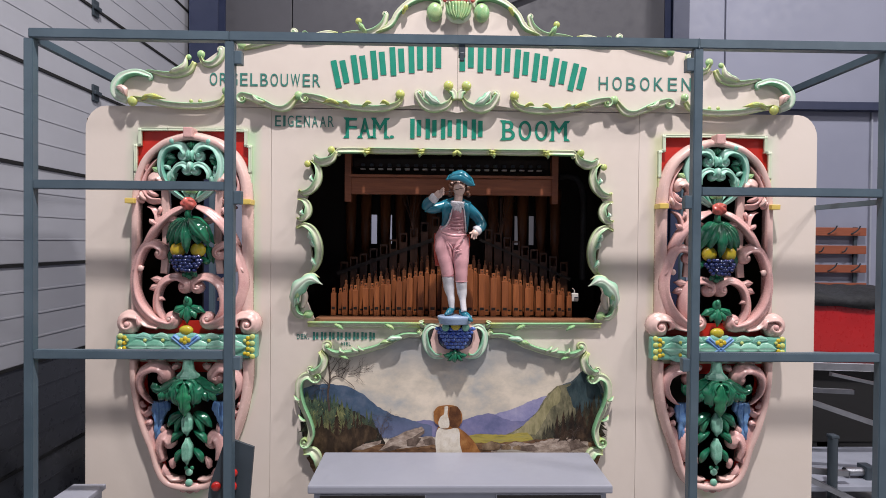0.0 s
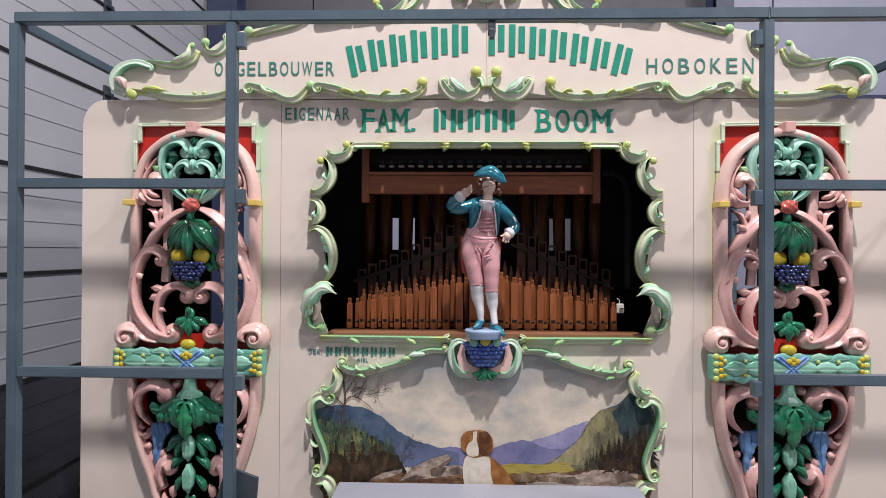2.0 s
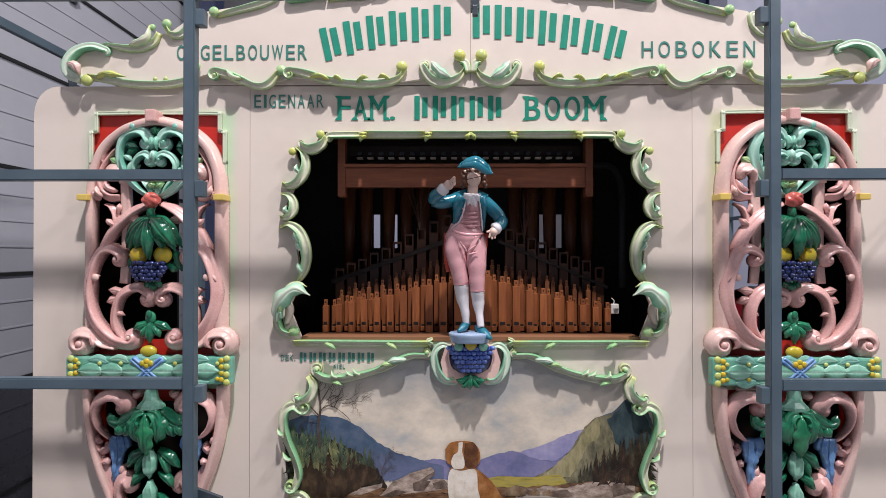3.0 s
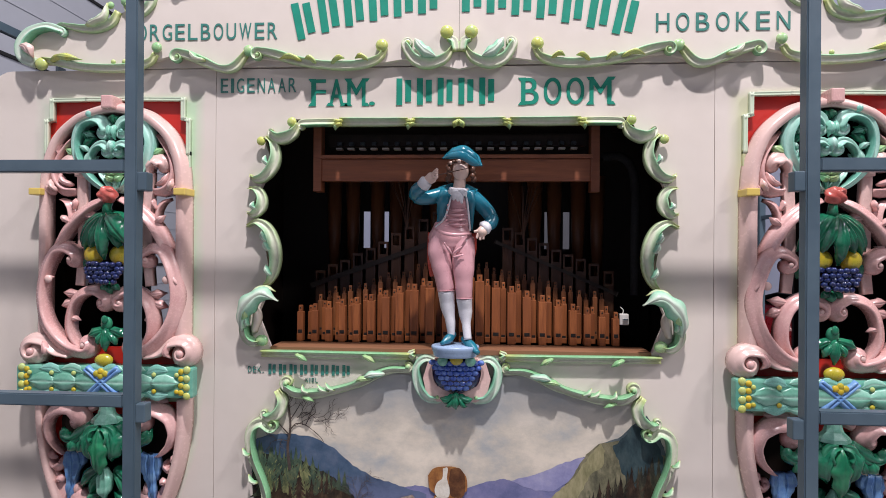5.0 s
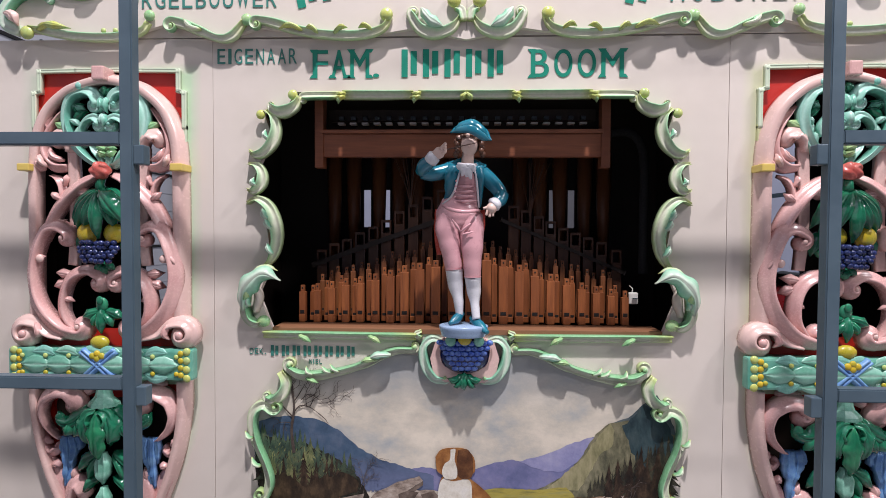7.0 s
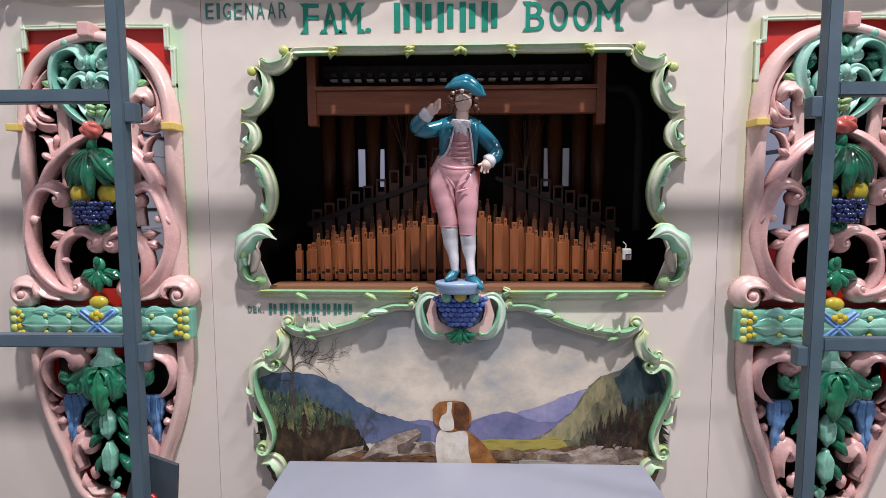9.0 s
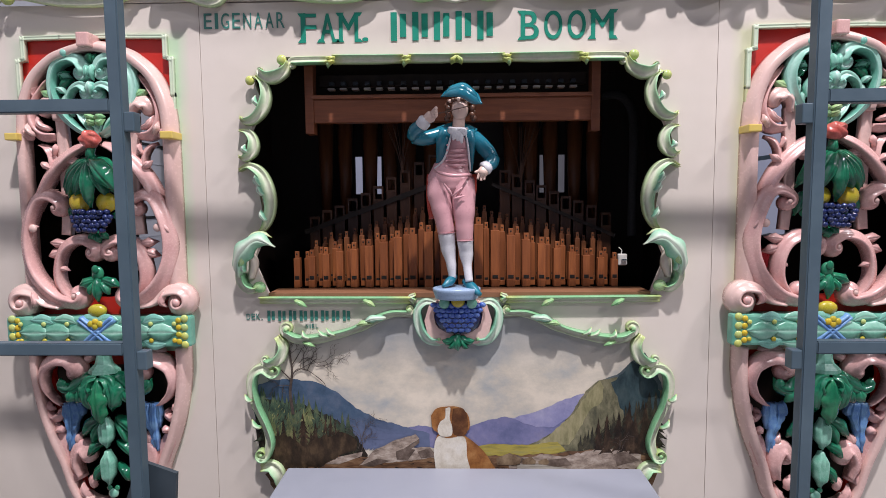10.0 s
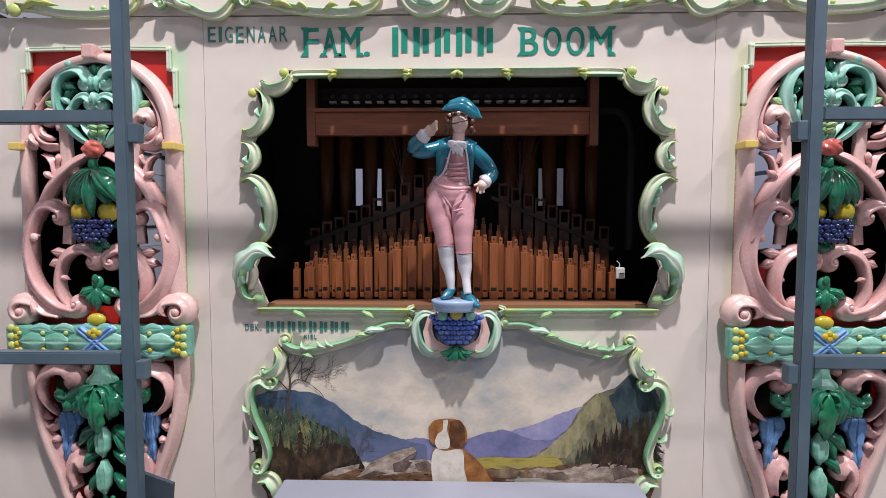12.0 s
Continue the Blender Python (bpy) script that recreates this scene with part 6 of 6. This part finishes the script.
def picture():
    half = [(-0.135, 1.309), (-0.216, 1.317), (-0.307, 1.277), (-0.417, 1.236), (-0.554, 1.229), (-0.564, 1.185), (-0.621, 1.144), (-0.654, 1.12), (-0.667, 1.064), (-0.626, 0.96), (-0.606, 0.885), (-0.63, 0.831), (-0.595, 0.789), (-0.578, 0.732)]
    outline = half + [(-u, z) for u, z in reversed(half)]
    low = half[-1][1]
    m_sky = brushed("painted_sky", (0.33, 0.35, 0.36), (0.56, 0.50, 0.41), (0.70, 0.61, 0.49), 3.6, (1, 1, 1.5), 0.36, 0.6, (0.32, 0.33, 0.34), (1.28, 1.14), 0.06)
    root = flat("picture", outline, 0, m_sky, organ)
    root["label"] = "oil-painted mountain landscape with firs and rocks"
    bl = brushed("painted_blue_mountain", (0.035, 0.065, 0.11), (0.06, 0.10, 0.16), (0.10, 0.13, 0.19), 12, (1, 1, 1), 0.35, 0.65, (0.13, 0.15, 0.25), (1.0, 0.93))
    vi = brushed("painted_violet_hill", (0.12, 0.13, 0.25), (0.17, 0.17, 0.31), (0.24, 0.22, 0.33), 10)
    dk = brushed("painted_dark_wood", (0.008, 0.010, 0.009), (0.018, 0.022, 0.017), (0.05, 0.042, 0.028), 24, (1.5, 1, 0.8), 0.35, 0.65, (0.018, 0.010, 0.006), (1.0, 0.86))
    fg = brushed("painted_fir_green", (0.018, 0.036, 0.030), (0.05, 0.085, 0.055), (0.13, 0.15, 0.075), 30, (1.6, 1, 0.8), 0.35, 0.65, (0.022, 0.014, 0.009), (1.0, 0.88))
    dkf = brushed("painted_fir_dark", (0.010, 0.010, 0.008), (0.028, 0.026, 0.018), (0.07, 0.06, 0.036), 30, (1.6, 1, 0.8))
    fl = brushed("painted_fir_light", (0.035, 0.055, 0.03), (0.11, 0.13, 0.055), (0.27, 0.26, 0.11), 34, (1.6, 1, 0.8), 0.35, 0.65, (0.05, 0.035, 0.02), (0.98, 0.88))
    ro = brushed("painted_rock", (0.12, 0.085, 0.065), (0.30, 0.23, 0.18), (0.48, 0.40, 0.33), 28, (1, 1, 2))
    ea = brushed("painted_earth", (0.05, 0.025, 0.014), (0.14, 0.07, 0.035), (0.25, 0.15, 0.08), 30, (0.6, 1, 3))
    me = brushed("painted_meadow", (0.22, 0.19, 0.05), (0.40, 0.32, 0.06), (0.30, 0.27, 0.09), 26, (0.5, 1, 3))
    cl = brushed("painted_cliff", (0.055, 0.055, 0.035), (0.14, 0.13, 0.075), (0.26, 0.23, 0.14), 18, (1.6, 1, 0.9))
    gr = brushed("painted_grey_cliff", (0.045, 0.065, 0.075), (0.085, 0.11, 0.12), (0.15, 0.165, 0.16), 14)
    flat("painted_hill", ragged([(-0.221, 0.943), (-0.13, 0.962), (-0.021, 0.944), (0.048, 0.963), (0.106, 0.982), (0.148, 0.991), (0.197, 0.977), (0.233, 0.969), (0.314, 1.001), (0.394, 1.066), (0.519, 1.076), (0.522, 0.89), (-0.222, 0.887)], 0.002, 2), 1, vi, root)
    flat("painted_mountain", ragged([(-0.664, 1.036), (-0.649, 1.092), (-0.603, 1.111), (-0.529, 1.115), (-0.456, 1.104), (-0.393, 1.074), (-0.33, 1.018), (-0.267, 0.984), (-0.203, 0.966), (-0.094, 0.934), (-0.094, 0.887), (-0.647, 0.885)], 0.002, 3), 2, bl, root)
    flat("painted_mountain", ragged([(0.44, 1.108), (0.5, 1.127), (0.552, 1.174), (0.587, 1.2), (0.624, 1.14), (0.647, 1.076), (0.636, 1.021), (0.412, 1.02)], 0.002, 4), 2, gr, root)
    flat("painted_cliff", ragged([(0.161, 0.874), (0.215, 0.893), (0.314, 0.945), (0.359, 1.001), (0.403, 1.075), (0.442, 1.108), (0.5, 1.12), (0.554, 1.094), (0.647, 1.076), (0.63, 0.891), (0.63, 0.863)], 0.002, 5), 3, cl, root)
    lr = brushed("painted_sunlit_ridge", (0.16, 0.15, 0.07), (0.28, 0.25, 0.13), (0.38, 0.33, 0.19), 16, (1.8, 1, 0.7))
    bd = brushed("painted_blue_shade", (0.016, 0.030, 0.036), (0.03, 0.055, 0.062), (0.06, 0.085, 0.085), 16, (1.6, 1, 0.8))
    fv = brushed("painted_far_ridge", (0.20, 0.20, 0.36), (0.27, 0.26, 0.42), (0.36, 0.34, 0.46), 10)
    flat("painted_hill", ragged([(0.169, 0.985), (0.246, 1.007), (0.33, 1.044), (0.389, 1.065), (0.407, 1.061), (0.359, 0.994), (0.303, 0.957), (0.246, 0.957)], 0.002, 41), 2, fv, root)
    flat("painted_cliff", ragged([(0.447, 1.111), (0.46, 1.088), (0.453, 1.038), (0.42, 1.016), (0.387, 0.958), (0.353, 0.899), (0.247, 0.894), (0.303, 0.943), (0.366, 1.001), (0.414, 1.074)], 0.003, 42), 3.3, lr, root)
    flat("painted_cliff", ragged([(0.548, 1.17), (0.594, 1.145), (0.629, 1.095), (0.643, 1.031), (0.632, 0.959), (0.599, 0.893), (0.543, 0.893), (0.527, 0.987), (0.503, 1.059), (0.483, 1.104), (0.518, 1.131)], 0.004, 43), 3.6, bd, root)
    flat("painted_meadow", ragged([(0.034, 0.888), (0.106, 0.901), (0.215, 0.898), (0.315, 0.908), (0.342, 0.878), (0.27, 0.861), (0.034, 0.854)], 0.002, 6), 4, me, root)
    flat("painted_wood", ragged([(-0.661, 1.032), (-0.623, 1.051), (-0.568, 1.044), (-0.513, 1.032), (-0.459, 1.014), (-0.386, 0.977), (-0.323, 0.915), (-0.296, 0.858), (-0.316, 0.772), (-0.613, 0.771), (-0.643, 0.885)], 0.007, 7), 4, dk, root)
    r = random.Random(8)
    u0, u1 = half[7][0], -half[7][0]
    zb = ([(-0.573, 0.885)])[0][1]
    spots = [(u0 + 0.03 + k * 0.012 + r.uniform(-0.005, 0.005), zb - 0.02 + r.uniform(-0.03, 0.05), r.uniform(0.13, 0.215) * (1 - 0.025 * k)) for k in range(24)]
    edge = [(-0.652, 1.025), (-0.605, 1.043), (-0.559, 1.036), (-0.504, 1.021), (-0.45, 0.999), (-0.386, 0.969), (-0.328, 0.913)]
    for a, b in zip(edge, edge[1:]):
        for k in range(4):
            f = k / 4 + r.uniform(0, 0.2)
            spots.append((a[0] + (b[0] - a[0]) * f, a[1] + (b[1] - a[1]) * f - 0.06, r.uniform(0.075, 0.125)))
    firs("painted_fir_stand", spots, 5, fg, root, 9)
    firs("painted_fir_stand", [(u0 + 0.05 + k * 0.0165 + r.uniform(-0.012, 0.012), zb + r.uniform(-0.04, 0.02), r.uniform(0.08, 0.17)) for k in range(9)], 6, fl, root, 10)
    rb = brushed("painted_fir_brown", (0.009, 0.006, 0.005), (0.028, 0.016, 0.010), (0.075, 0.045, 0.026), 30, (1.6, 1, 0.8))
    firs("painted_fir_stand", [(u0 + 0.07 + k * 0.024 + r.uniform(-0.012, 0.012), zb + r.uniform(-0.05, -0.02), r.uniform(0.09, 0.15)) for k in range(9)], 7, rb, root, 21)
    firs("painted_fir_stand", [(u1 - 0.06 - k * 0.03 + r.uniform(-0.01, 0.01), zb + r.uniform(-0.02, 0.0), r.uniform(0.09, 0.17)) for k in range(6)], 8, rb, root, 22)
    firs("painted_fir_stand", [(u0 + 0.27 + k * 0.011, zb + 0.0, r.uniform(0.035, 0.075)) for k in range(12)], 3, bl, root, 12)
    firs("painted_fir_stand", [(u1 - 0.03 - k * 0.013 + r.uniform(-0.004, 0.004), zb - 0.012 + r.uniform(0, 0.02), r.uniform(0.10, 0.20) * (1 - 0.03 * k)) for k in range(19)], 6, dkf, root, 13)
    firs("painted_fir_stand", [(u1 - 0.05 - k * 0.034, zb - 0.01, 0.2 - 0.03 * k) for k in range(5)], 7, dkf, root, 19)
    flat("painted_ground", ragged([(-0.631, 0.799), (-0.463, 0.838), (-0.315, 0.858), (-0.204, 0.864), (-0.039, 0.865), (0.07, 0.86), (0.215, 0.866), (0.378, 0.878), (0.522, 0.89), (0.629, 0.9), (0.64, 0.835), (0.615, 0.74), (-0.596, 0.732)], 0.004, 14), 7, ea, root)
    flat("painted_rock", ragged([(-0.324, 0.829), (-0.278, 0.877), (-0.204, 0.915), (-0.139, 0.934), (-0.127, 0.919), (-0.176, 0.887), (-0.094, 0.891), (-0.067, 0.859), (-0.168, 0.845)], 0.002, 15), 8, ro, root)
    rs = brushed("painted_rock_shade", (0.06, 0.04, 0.03), (0.12, 0.085, 0.065), (0.20, 0.15, 0.12), 30)
    for p in ([(-0.204, 0.876), (-0.175, 0.887), (-0.14, 0.883), (-0.164, 0.849), (-0.201, 0.849)], [(-0.176, 0.887), (-0.127, 0.919), (-0.127, 0.906), (-0.156, 0.883)], [(-0.134, 0.876), (-0.094, 0.887), (-0.08, 0.859), (-0.122, 0.853)], [(-0.315, 0.83), (-0.263, 0.853), (-0.223, 0.845), (-0.278, 0.826)]):
        flat("painted_rock_side", p, 9, rs, root)
    for p in ([(0.27, 0.848), (0.342, 0.856), (0.361, 0.833), (0.288, 0.822)], [(0.495, 0.868), (0.531, 0.879), (0.577, 0.849), (0.505, 0.83)], [(0.143, 0.847), (0.188, 0.866), (0.216, 0.847), (0.17, 0.828)]):
        flat("painted_rock_side", p, 9, rs, root)
    flat("painted_rock", [(-0.435, 0.833), (-0.388, 0.858), (-0.311, 0.875), (-0.315, 0.86), (-0.389, 0.833)], 8, ro, root)
    flat("painted_rock", ragged([(0.161, 0.851), (0.27, 0.867), (0.342, 0.861), (0.45, 0.89), (0.576, 0.881), (0.586, 0.825), (0.361, 0.811), (0.161, 0.823)], 0.004, 16), 8, ro, root)
    # loose brushwork that breaks the edges of the tones
    dabs("painted_brushwork", [(-0.655, 1.05), (-0.6, 1.10), (-0.53, 1.108), (-0.456, 1.098), (-0.393, 1.066), (-0.33, 1.01), (-0.2, 0.955), (-0.1, 0.925), (-0.1, 0.9), (-0.3, 0.92), (-0.42, 1.0), (-0.64, 1.03)], [bl], 200, 0.022, 2.6, root, 51, -0.5)
    dabs("painted_brushwork", [(-0.65, 0.9), (-0.655, 1.02), (-0.56, 1.03), (-0.45, 0.995), (-0.36, 0.93), (-0.32, 0.87), (-0.5, 0.85)], [fg, fl, rb], 260, 0.011, 7.2, root, 55, 1.2)
    dabs("painted_brushwork", [(-0.6, 0.78), (-0.62, 0.86), (-0.45, 0.88), (-0.33, 0.86), (-0.1, 0.855), (0.2, 0.858), (0.56, 0.885), (0.6, 0.80), (0.56, 0.76)], [ea, rb, ea], 260, 0.016, 7.7, root, 56, 0.1)
    wa = brushed("painted_stream", (0.26, 0.23, 0.19), (0.40, 0.36, 0.30), (0.50, 0.46, 0.40), 30, (0.4, 1, 4))
    flat("painted_stream", ragged([(0.187, 0.835), (0.247, 0.837), (0.318, 0.826), (0.403, 0.817), (0.431, 0.81), (0.269, 0.81), (0.187, 0.813)], 0.002, 44), 10, wa, root)
    hu = brushed("painted_hut", (0.10, 0.06, 0.035), (0.18, 0.12, 0.07), (0.28, 0.20, 0.12), 30)
    for p in ([(0.119, 0.854), (0.162, 0.873), (0.199, 0.854), (0.195, 0.832), (0.123, 0.832)], [(0.203, 0.848), (0.23, 0.862), (0.247, 0.846), (0.244, 0.834), (0.204, 0.834)], [(0.254, 0.846), (0.279, 0.855), (0.29, 0.843), (0.283, 0.834), (0.256, 0.834)]):
        flat("painted_hut", p, 10, hu, root)
    sh = brushed("painted_undergrowth", (0.010, 0.007, 0.005), (0.030, 0.018, 0.010), (0.08, 0.05, 0.026), 22, (1.4, 1, 0.8))
    flat("painted_undergrowth", ragged([(-0.616, 0.923), (-0.561, 0.939), (-0.5, 0.892), (-0.444, 0.924), (-0.374, 0.94), (-0.328, 0.908), (-0.336, 0.876), (-0.391, 0.86), (-0.439, 0.828), (-0.509, 0.815), (-0.596, 0.815)], 0.008, 45), 9, sh, root)
    bark = brushed("painted_branch", (0.05, 0.035, 0.03), (0.08, 0.06, 0.05), (0.12, 0.10, 0.085), 30)
    for p, w in (([(-0.533, 0.999), (-0.54, 1.074), (-0.532, 1.139), (-0.538, 1.213)], 0.010), ([(-0.535, 1.111), (-0.556, 1.133), (-0.579, 1.157)], 0.005), ([(-0.533, 1.126), (-0.514, 1.148), (-0.483, 1.144), (-0.456, 1.126)], 0.004), ([(-0.535, 1.157), (-0.516, 1.185), (-0.497, 1.218)], 0.004), ([(-0.483, 1.144), (-0.469, 1.17), (-0.451, 1.185), (-0.457, 1.213)], 0.003), ([(-0.456, 1.126), (-0.434, 1.107), (-0.424, 1.092)], 0.003), ([(-0.51, 1.167), (-0.482, 1.185), (-0.437, 1.157)], 0.0028), ([(-0.508, 0.809), (-0.515, 0.844), (-0.499, 0.87)], 0.003), ([(-0.437, 0.825), (-0.444, 0.863), (-0.458, 0.886)], 0.003)):
        line = spline(p)
        bm = bmesh.new()
        stroke_mesh(bm, line, (w, w * 0.8, w * 0.4), 0.0004, -0.0065, FLAT)
        link("painted_branch", bm, bark, root, "", False)
    # fine twigs of the bare tree
    bm = bmesh.new()
    r = random.Random(31)

    def twig(u, z, a, n, w):
        pts = [Vector((u, z))]
        for k in range(3):
            a += r.uniform(-0.5, 0.5)
            pts.append(pts[-1] + Vector((math.sin(a), math.cos(a))) * n / 3)
            if n > 0.02:
                twig(pts[-1].x, pts[-1].y, a + r.choice((-1, 1)) * r.uniform(0.5, 1.0), n * 0.55, w * 0.7)
        stroke_mesh(bm, spline([tuple(p) for p in pts]), (w, w * 0.8, w * 0.4), 0.0003, -0.0066, FLAT)
    for (u, z), a, n in zip([(-0.539, 1.092), (-0.534, 1.133), (-0.535, 1.167), (-0.492, 1.144), (-0.455, 1.157), (-0.576, 1.155)], (-0.9, 0.9, -0.6, 0.3, 1.3, -0.8), (0.06, 0.10, 0.07, 0.07, 0.07, 0.04)):
        twig(u, z, a, n, 0.0024)
    for (u, z), a, n in zip([(-0.508, 0.809), (-0.441, 0.825), (-0.325, 0.886), (-0.314, 0.877), (0.501, 0.853)], (0.2, -0.3, 0.2, -0.2, 0.4), (0.06, 0.06, 0.08, 0.07, 0.06)):
        twig(u, z, a, n, 0.002)
    tagged(link("painted_twig", bm, bark, root, "", False), kind="stuff")
    # plain two-tone shape sitting among the rocks
    wh = brushed("painted_cream_shape", (0.55, 0.48, 0.38), (0.66, 0.60, 0.50), (0.70, 0.65, 0.57), 30)
    br = brushed("painted_brown_shape", (0.16, 0.055, 0.015), (0.28, 0.11, 0.03), (0.38, 0.18, 0.06), 26)
    flat("painted_shape", rounded([(-0.073, 0.797), (-0.08, 0.876), (-0.066, 0.935), (-0.021, 0.944), (0.019, 0.929), (0.07, 0.888), (0.103, 0.841), (0.11, 0.798)]), 9, br, root)
    flat("painted_shape", rounded([(-0.073, 0.797), (-0.08, 0.876), (-0.068, 0.925), (-0.024, 0.929), (0.019, 0.922), (0.026, 0.86), (0.03, 0.797)]), 10, wh, root)
    flat("painted_shape", rounded([(-0.089, 0.996), (-0.071, 1.019), (-0.035, 1.026), (0.002, 1.023), (0.03, 0.997), (0.034, 0.954), (0.016, 0.94), (0.001, 0.929), (-0.039, 0.922), (-0.068, 0.94), (-0.084, 0.955)]), 11, br, root)
    db = brushed("painted_dark_brown_shape", (0.05, 0.018, 0.008), (0.10, 0.038, 0.014), (0.17, 0.07, 0.025), 26)
    flat("painted_shape", rounded([(-0.018, 1.019), (0.009, 1.022), (0.026, 0.997), (0.028, 0.95), (0.016, 0.93), (-0.015, 0.934), (-0.023, 0.973)]), 12, db, root)
    flat("painted_shape", rounded([(-0.042, 1.02), (-0.027, 1.022), (-0.029, 0.989), (-0.021, 0.957), (-0.025, 0.93), (-0.057, 0.929), (-0.068, 0.949), (-0.06, 0.975), (-0.044, 0.989)]), 13, wh, root)


picture()


# ---- things beyond the organ, by the back wall ----
def coat_rack():
    rack = empty("coat_rack", CX, 5.02, 0, "brown wooden wall coat rack with dark iron hooks", "coat rack")
    for k, ((a, b), (c, d)) in enumerate(([(3.003, 1.887), (3.784, 1.813)], [(3.006, 1.726), (3.786, 1.651)], [(3.009, 1.554), (3.789, 1.484)], [(3.011, 1.393), (3.792, 1.322)])):
        box_part("board", a, c, -0.03, 0.0, d, b, BEAMWOOD_LIT, rack, 0.004)
        for j in range(3):
            u = c - 0.12 - j * 0.21 - (0.1 if k % 2 else 0)
            z = (b + d) / 2
            if k % 2:
                pts = [(u, -0.03, z - 0.02), (u, -0.06, z - 0.015), (u + 0.01, -0.075, z + 0.02)]
            else:
                pts = [(u - 0.02, -0.03, z - 0.02), (u - 0.01, -0.05, z - 0.01), (u + 0.015, -0.07, z + 0.02), (u + 0.02, -0.085, z + 0.05)]
            hose("hook", pts, 0.006, STEEL_DARK, rack)
    (a, b), (c, d) = [(3.695, 1.893), (3.725, 1.322)]
    box_part("upright", a, c, 0.001, 0.02, d, b, STEEL_DARK, rack, 0.001)


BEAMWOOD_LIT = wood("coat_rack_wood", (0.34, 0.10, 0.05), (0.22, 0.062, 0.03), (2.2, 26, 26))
coat_rack()
(a, b), (c, d) = [(3.852, 2.923), (3.868, 1.243)]
tagged(box_part("conduit", CX + a, CX + c, 5.04, 5.058, 0.0, b, BOARDEDGE, None, 0.002), "thin white cable conduit on the wall", "conduit")


def red_trailer():
    r = empty("red_trailer", CX, 4.2, 0, "red bodied trailer under a dark grey tarpaulin", "trailer")
    (a, b), (c, d) = [(2.082, 1.345), (3.498, 0.964)]
    bm = bmesh.new()
    box(bm, a, c, -0.2, 0.7, d, b, 0.03)
    for v in bm.verts:
        v.co.z -= 0.05 * (v.co.x - a) / (c - a) + 0.06 * (v.co.y < 0) * (v.co.z < (b + d) / 2)
    link("body", bm, REDVEHICLE, r, "", False)
    bm = bmesh.new()
    n = 26
    rows = []
    rr = random.Random(4)
    for i in range(n + 1):
        u = a - 0.03 + (c - a + 0.06) * i / n
        prof = ((-0.23, -0.03), (-0.235, 0.03), (-0.18, 0.06), (0.0, 0.09), (0.35, 0.10), (0.74, 0.02), (0.74, -0.04))
        rows.append([bm.verts.new((u, y + rr.uniform(-0.008, 0.008), b - 0.05 * i / n + z + rr.uniform(-0.012, 0.012))) for y, z in prof])
    for p, q in zip(rows, rows[1:]):
        for j in range(6):
            bm.faces.new((p[j], p[j + 1], q[j + 1], q[j]))
    tp = link("tarpaulin", bm, TARP, r)
    sol = tp.modifiers.new("thickness", "SOLIDIFY")
    sol.thickness = 0.006
    bm = bmesh.new()
    tube(bm, (a, -0.24, d + 0.02), (c, -0.24, d - 0.06), 0.045)
    link("side_rail", bm, ALU, r, "", False)
    # Underbody as a black box: the deep shade below is put into its colour.
    box_part("chassis", a + 0.05, c - 0.05, -0.15, 0.65, 0.30, d - 0.08, RUBBER, r, 0.01)
    for u in (a + 0.5, c - 0.5):
        bm = bmesh.new()
        w = bmesh.ops.create_cone(bm, cap_ends=True, segments=28, radius1=0.29, radius2=0.29, depth=0.18)
        for v in w["verts"]:
            v.co = Vector((u + v.co.x, -0.05 + v.co.z, 0.29 + v.co.y))
        link("wheel", bm, RUBBER, r)


red_trailer()


def loose_frame():
    f = empty("aluminium_trailer_frame", CX, 3.3, 0, "low aluminium trailer frame with tubes lying behind the organ", "trailer frame")
    for pts, y, sz in (([(2.178, 0.996), (2.7, 0.984)], 3.4, 0.035), ([(2.096, 0.819), (2.69, 0.62)], 3.3, 0.03), ([(2.018, 0.447), (2.28, 0.427)], 3.2, 0.03), ([(1.95, 0.456), (2.269, 0.306)], 3.1, 0.03), ([(2.249, 0.826), (2.536, 0.813)], 3.5, 0.022), ([(2.391, 0.925), (2.751, 0.849)], 3.5, 0.02)):
        bm = bmesh.new()
        tube(bm, (pts[0][0], y - 3.3, pts[0][1]), (pts[1][0], y - 3.3, pts[1][1]), sz)
        link("rail", bm, ALU, f, "", False)
    (a, b), (c, d) = [(2.154, 0.652), (2.16, 0.308)]
    hose("jockey_tube", [(a, -0.15, b), (a, -0.15, (b + d) / 2), (a, -0.15, 0.0)], 0.026, STEEL_DARK, f, "dark steel jockey tube")
    box_part("tube_cap", a - 0.024, a + 0.024, -0.174, -0.126, b - 0.005, b + 0.015, STEEL_DARK, f, 0.008)
    (a, b), (c, d) = [(2.339, 0.406), (2.695, 0.392)]
    hose("drain_tube", [(a, 0, b - 0.01), ((a + c) / 2, 0, b - 0.01), (c, 0, b - 0.012)], 0.026, ALU, f, "pale grey tube")
    box_part("clamp", a + 0.1, a + 0.16, -0.04, 0.04, b - 0.08, b + 0.03, STEEL_DARK, f, 0.006)
    box_part("deck", a - 0.9, c + 0.4, -0.12, 0.5, 0.33, 0.36, BOARDEDGE, f, 0.004)
    for u in (a - 0.6, c + 0.2):
        box_part("leg", u - 0.02, u + 0.02, 0.1, 0.14, 0.0, 0.33, ALU, f)


loose_frame()
